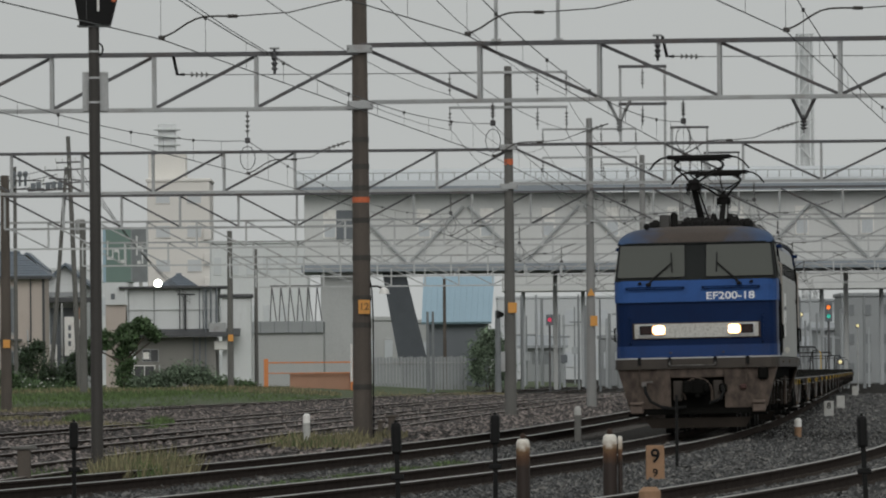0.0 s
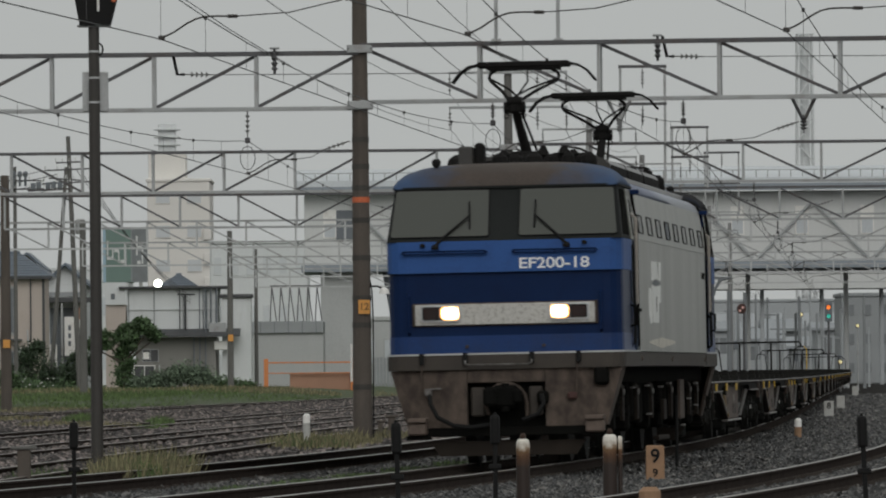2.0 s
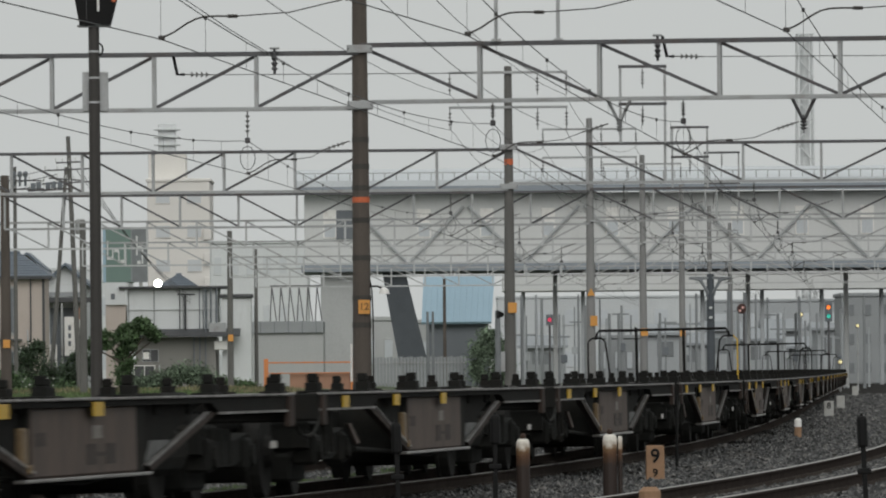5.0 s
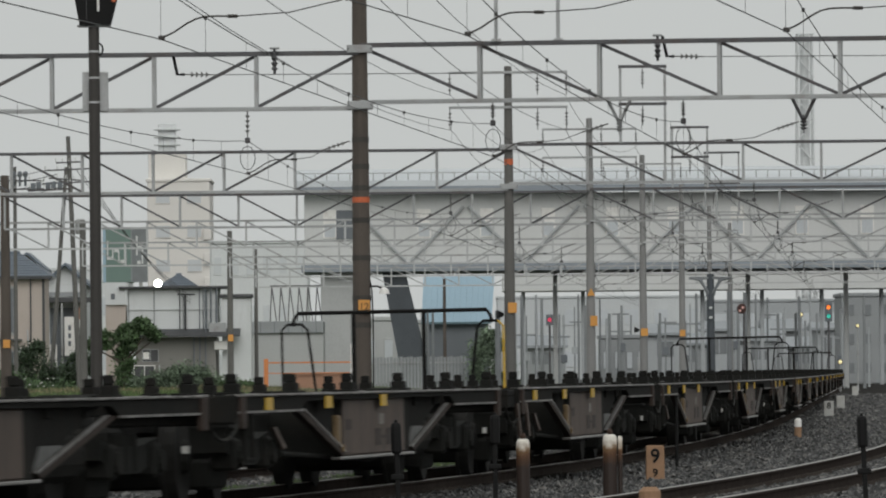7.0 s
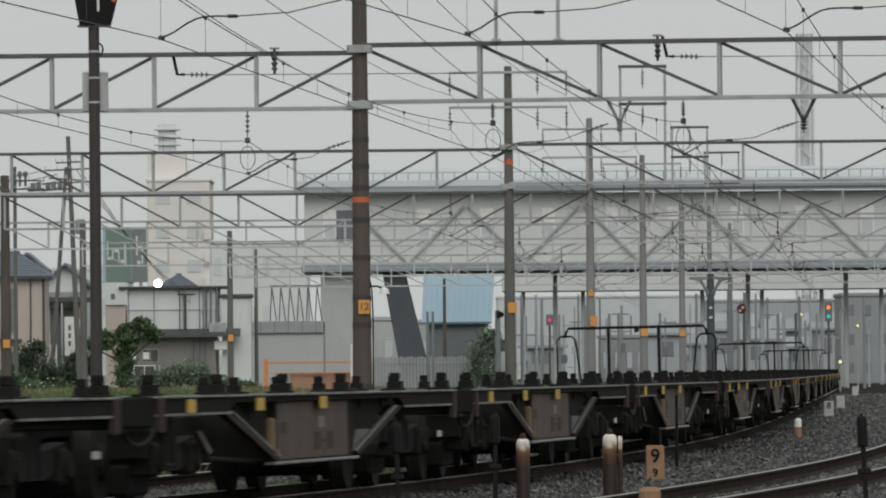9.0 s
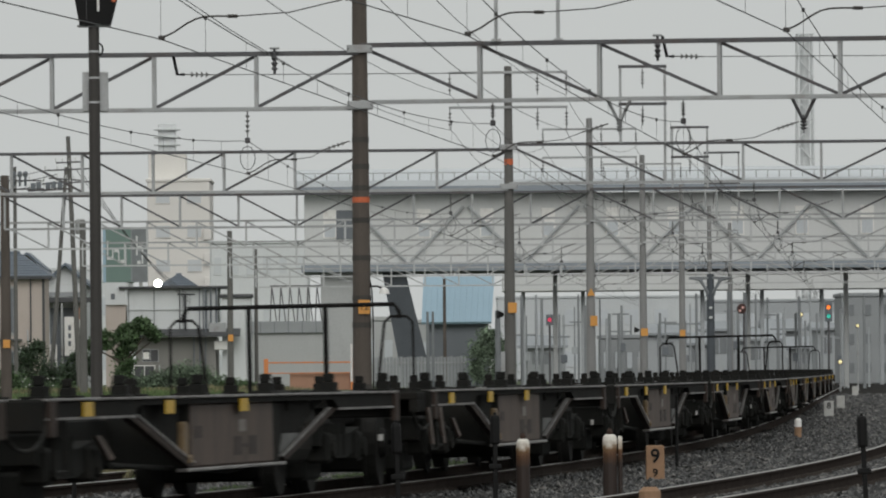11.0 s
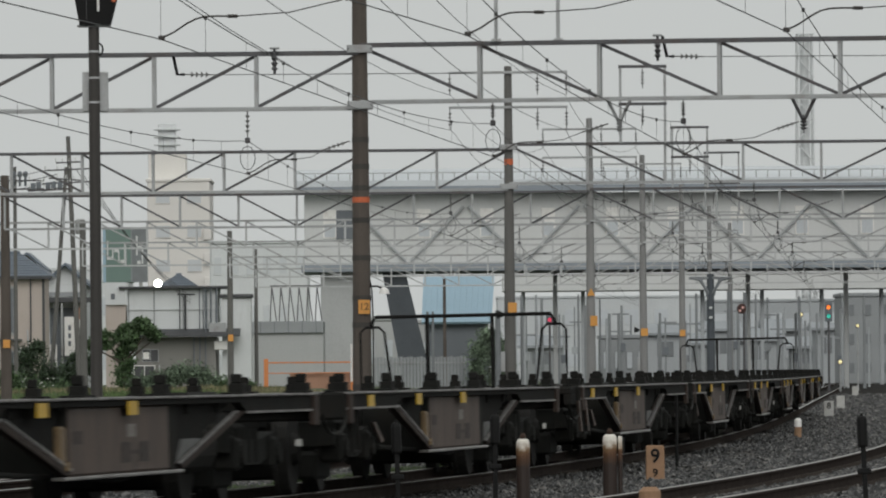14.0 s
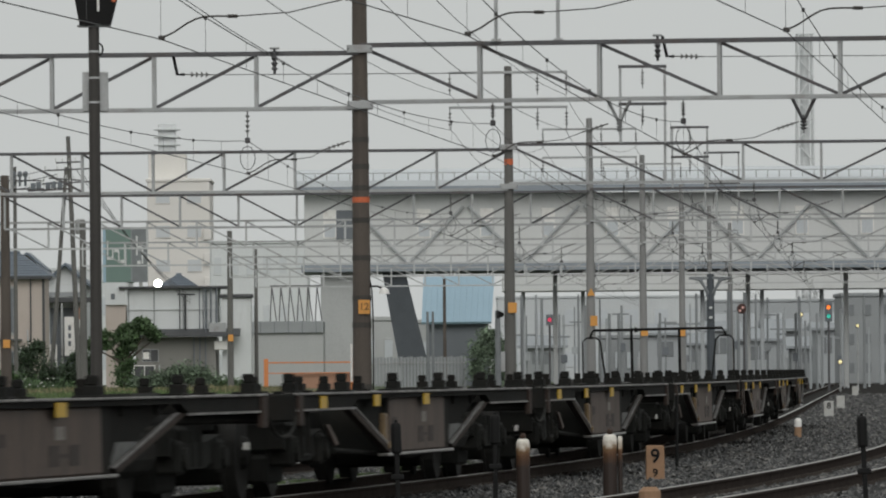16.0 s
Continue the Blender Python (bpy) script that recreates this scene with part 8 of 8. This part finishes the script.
def blades(name, spots, count, height, mat, label, seed):
    """Grass as one object: thin upright blades scattered over elliptical spots (x, y, rx, ry)."""
    r = np.random.default_rng(seed)
    vs, fs = [], []
    area = np.array([s[2] * s[3] for s in spots])
    pick = r.choice(len(spots), size=count, p=area / area.sum())
    for k in pick:
        x0, y0, rx, ry = spots[k]
        a, q = r.uniform(0, 2 * math.pi), math.sqrt(r.uniform())
        x, y = x0 + rx * q * math.cos(a), y0 + ry * q * math.sin(a)
        h = height * r.uniform(0.4, 1.25) * (1.15 - 0.6 * q)
        z = ground_height(x, y)
        w = 0.012 + 0.008 * y / 100
        b = r.uniform(0, math.pi)
        dx, dy = w * math.cos(b), w * math.sin(b)
        lx, ly = r.normal(0, 0.3 * h), r.normal(0, 0.3 * h)
        i = len(vs)
        vs += [(x - dx, y - dy, z - 0.02), (x + dx, y + dy, z - 0.02), (x + lx, y + ly, z + h)]
        fs.append((i, i + 1, i + 2))
    return solid(name, Shape().add(vs, fs), mat, label, "grass", kind="stuff")


blades("grass", [(-3.72, 102.0, 0.65, 3.0), (-3.44, 105.0, 0.4, 2.5), (-3.92, 100.0, 0.3, 2.5)], 1900, 0.40, M_DRY, "wispy tufts of dry pale grass at the foot of a mast", 21)
blades("grass", [(-3.80, 101.0, 0.5, 3.0), (-3.50, 105.0, 0.4, 2.5)], 900, 0.32, M_GRASS, "green blades among the dry tufts", 28)
blades("grass", [(-2.16, 142.0, 0.8, 5), (-2.51, 139.0, 0.6, 4), (-1.6, 148.0, 0.5, 4), (-1.02, 158, 0.35, 3)], 1500, 0.24, M_DRY, "low dry grass round a short white post", 41)
blades("grass", [(-2.3, 141.0, 0.7, 4), (-2.5, 139.0, 0.4, 3)], 500, 0.20, M_GRASS, "green blades among the low dry grass", 42)
blades("grass", [(-4.56, 93.0, 0.5, 5), (-4.38, 97.0, 0.5, 4), (-4.02, 100.0, 0.5, 3), (-1.67, 93.0, 0.5, 6), (-1.09, 98.0, 0.5, 7), (-0.46, 105.0, 0.5, 7), (0.11, 112.0, 0.4, 7), (-6.61, 188.0, 0.4, 4), (-2.27, 89, 0.4, 5)], 9000, 0.10, M_GRASS, "low green grass and weeds between the rails", 22)
blades("grass", [(-19.0, 330.0, 9.0, 50.0), (-15.5, 380.0, 9.0, 50.0), (-11.5, 400.0, 6.5, 45.0), (-22.0, 420, 12.0, 40.0), (-14.0, 312.0, 1.6, 10.0)], 34000, 0.20, M_GRASS, "rough green grass on the verge below the houses", 23)
blades("grass", [(-11.99, 232.0, 1.0, 9), (-9.58, 205.0, 0.9, 7), (-7.84, 195, 0.8, 6), (-14.5, 290, 2.0, 20)], 2500, 0.14, M_DRY, "sparse brownish weeds on the ballast", 24)


blades("grass", [(-17.0, 392.0, 5.0, 12.0), (-11.0, 402.0, 3.5, 14.0), (-21.5, 380.0, 2.0, 9.0), (-8.0, 412.0, 3.0, 14.0)], 5000, 0.34, M_DRY, "patches of taller yellowish grass on the verge", 26)
blades("grass", [(-3.0, 440.0, 3.2, 40.0), (1.5, 455.0, 2.5, 30.0)], 3200, 0.12, M_DRY, "thin dry grass at the foot of the sheet fence", 46)
blades("grass", [(-4.75, 96.0, 0.35, 2.0), (-4.55, 99.0, 0.3, 1.5), (-6.9, 203.0, 0.35, 3.0), (-9.6, 222.0, 0.5, 5.0)], 1400, 0.22, M_GRASS, "bright green weeds at the foot of a mast", 27)


# ---- loose ballast ----
def ballast(seed, count, y0, y1, x_of, label, mat=None, scale=1.0):
    r = np.random.default_rng(seed)
    base = np.array([(1, 0, 0), (-1, 0, 0), (0, 1, 0), (0, -1, 0), (0, 0, 1), (0, 0, -1)], float)
    tri = np.array([(0, 2, 4), (2, 1, 4), (1, 3, 4), (3, 0, 4), (2, 0, 5), (1, 2, 5), (3, 1, 5), (0, 3, 5)])
    t = r.uniform(0, 1, count)
    y = 1.0 / (1.0 / y0 + (1.0 / y1 - 1.0 / y0) * t)
    lo, hi = zip(*[x_of(v) for v in y])
    x = np.array(lo) + (np.array(hi) - np.array(lo)) * r.uniform(0, 1, count)
    size = scale * r.uniform(0.026, 0.070, count) * (1 + 0.35 * (y - y0) / 100)
    z = np.array([ground_height(a, b) for a, b in zip(x, y)]) + size * 0.22
    pts = base[None] * (r.uniform(0.65, 1.25, (count, 6, 1))) * size[:, None, None] + r.normal(0, 0.22, (count, 6, 3)) * size[:, None, None]
    ang = r.uniform(0, 2 * math.pi, count)
    c, s = np.cos(ang)[:, None], np.sin(ang)[:, None]
    px, py = pts[..., 0] * c - pts[..., 1] * s, pts[..., 0] * s + pts[..., 1] * c
    pts = np.stack([px, py, pts[..., 2] * 0.55], -1) + np.stack([x, y, z], -1)[:, None]
    vs = pts.reshape(-1, 3)
    fs = (tri[None] + 6 * np.arange(count)[:, None, None]).reshape(-1, 3)
    me = bpy.data.meshes.new("ballast")
    me.from_pydata(vs.tolist(), [], fs.tolist())
    me.materials.append(mat or M_STONE)
    return tagged(new("ballast", me), label, "ballast", kind="stuff")


ballast(31, 48000, 66.0, 170.0, lambda y: (main_at(y)[0] + 0.7, main_at(y)[0] + 3.7), "grey angular wet ballast stones beside the main line")
ballast(35, 26000, 165.0, 420.0, lambda y: (main_at(y)[0] + 0.7, main_at(y)[0] + 3.7 + (y - 165) * 0.03), "grey wet ballast stones along the distant main line")
ballast(36, 14000, 130.0, 330.0, lambda y: (main_at(y)[0] + 5.0, main_at(y)[0] + 9.0), "grey wet ballast stones beside the distant outer track")
ballast(38, 9000, 62.0, 140.0, lambda y: (main_at(y)[0] + 3.9, main_at(y)[0] + 4.8), "grey wet ballast stones between the rails", None, 0.8)
ballast(39, 9000, 66.0, 150.0, lambda y: (main_at(y)[0] - 0.45, main_at(y)[0] + 0.45), "grey wet ballast stones between the rails", None, 0.8)
ballast(32, 24000, 66.0, 150.0, lambda y: (main_at(y)[0] - 3.0, main_at(y)[0] - 0.7), "grey angular wet ballast stones between the tracks")
ballast(33, 30000, 80.0, 260.0, lambda y: (-7.5 + (y - 95) * 0.045 - 4.0, main_at(y)[0] - 4.2), "brown-grey ballast stones over the yard", M_STONE_BROWN, 0.75)
ballast(37, 42000, 180.0, 440.0, lambda y: (x_edge(y) + 0.2, main_at(y)[0] - 4.2), "brown-grey ballast stones over the far yard", M_STONE_BROWN, 0.7)
ballast(34, 14000, 62.0, 140.0, lambda y: (main_at(y)[0] + 5.0, main_at(y)[0] + 7.5), "grey angular wet ballast stones by the outer track")


# ---- sleepers ----
def build_sleepers():
    sh = Shape().box(-1.05, 1.05, -0.11, 0.11, -0.30, -0.152, 0.02)
    me = sh.mesh("sleeper", M_SLEEPER)
    bases = [o for o in scene.collection.objects if o.name.split(".")[0] == "railway_track"]
    for base, key, y0, y1 in zip(bases[:3], ("main", "right", "next"), (64.0, 62.0, 74.0), (190.0, 150.0, 200.0)):
        y = y0
        while y < y1:
            x, yy, h = TRACKS[key][0](y)
            ob = new("sleeper", me)
            ob.parent = base
            ob.matrix_basis = pose(x, yy, 0, 0, 0, -math.degrees(h))
            y += 0.62


build_sleepers()


motions()
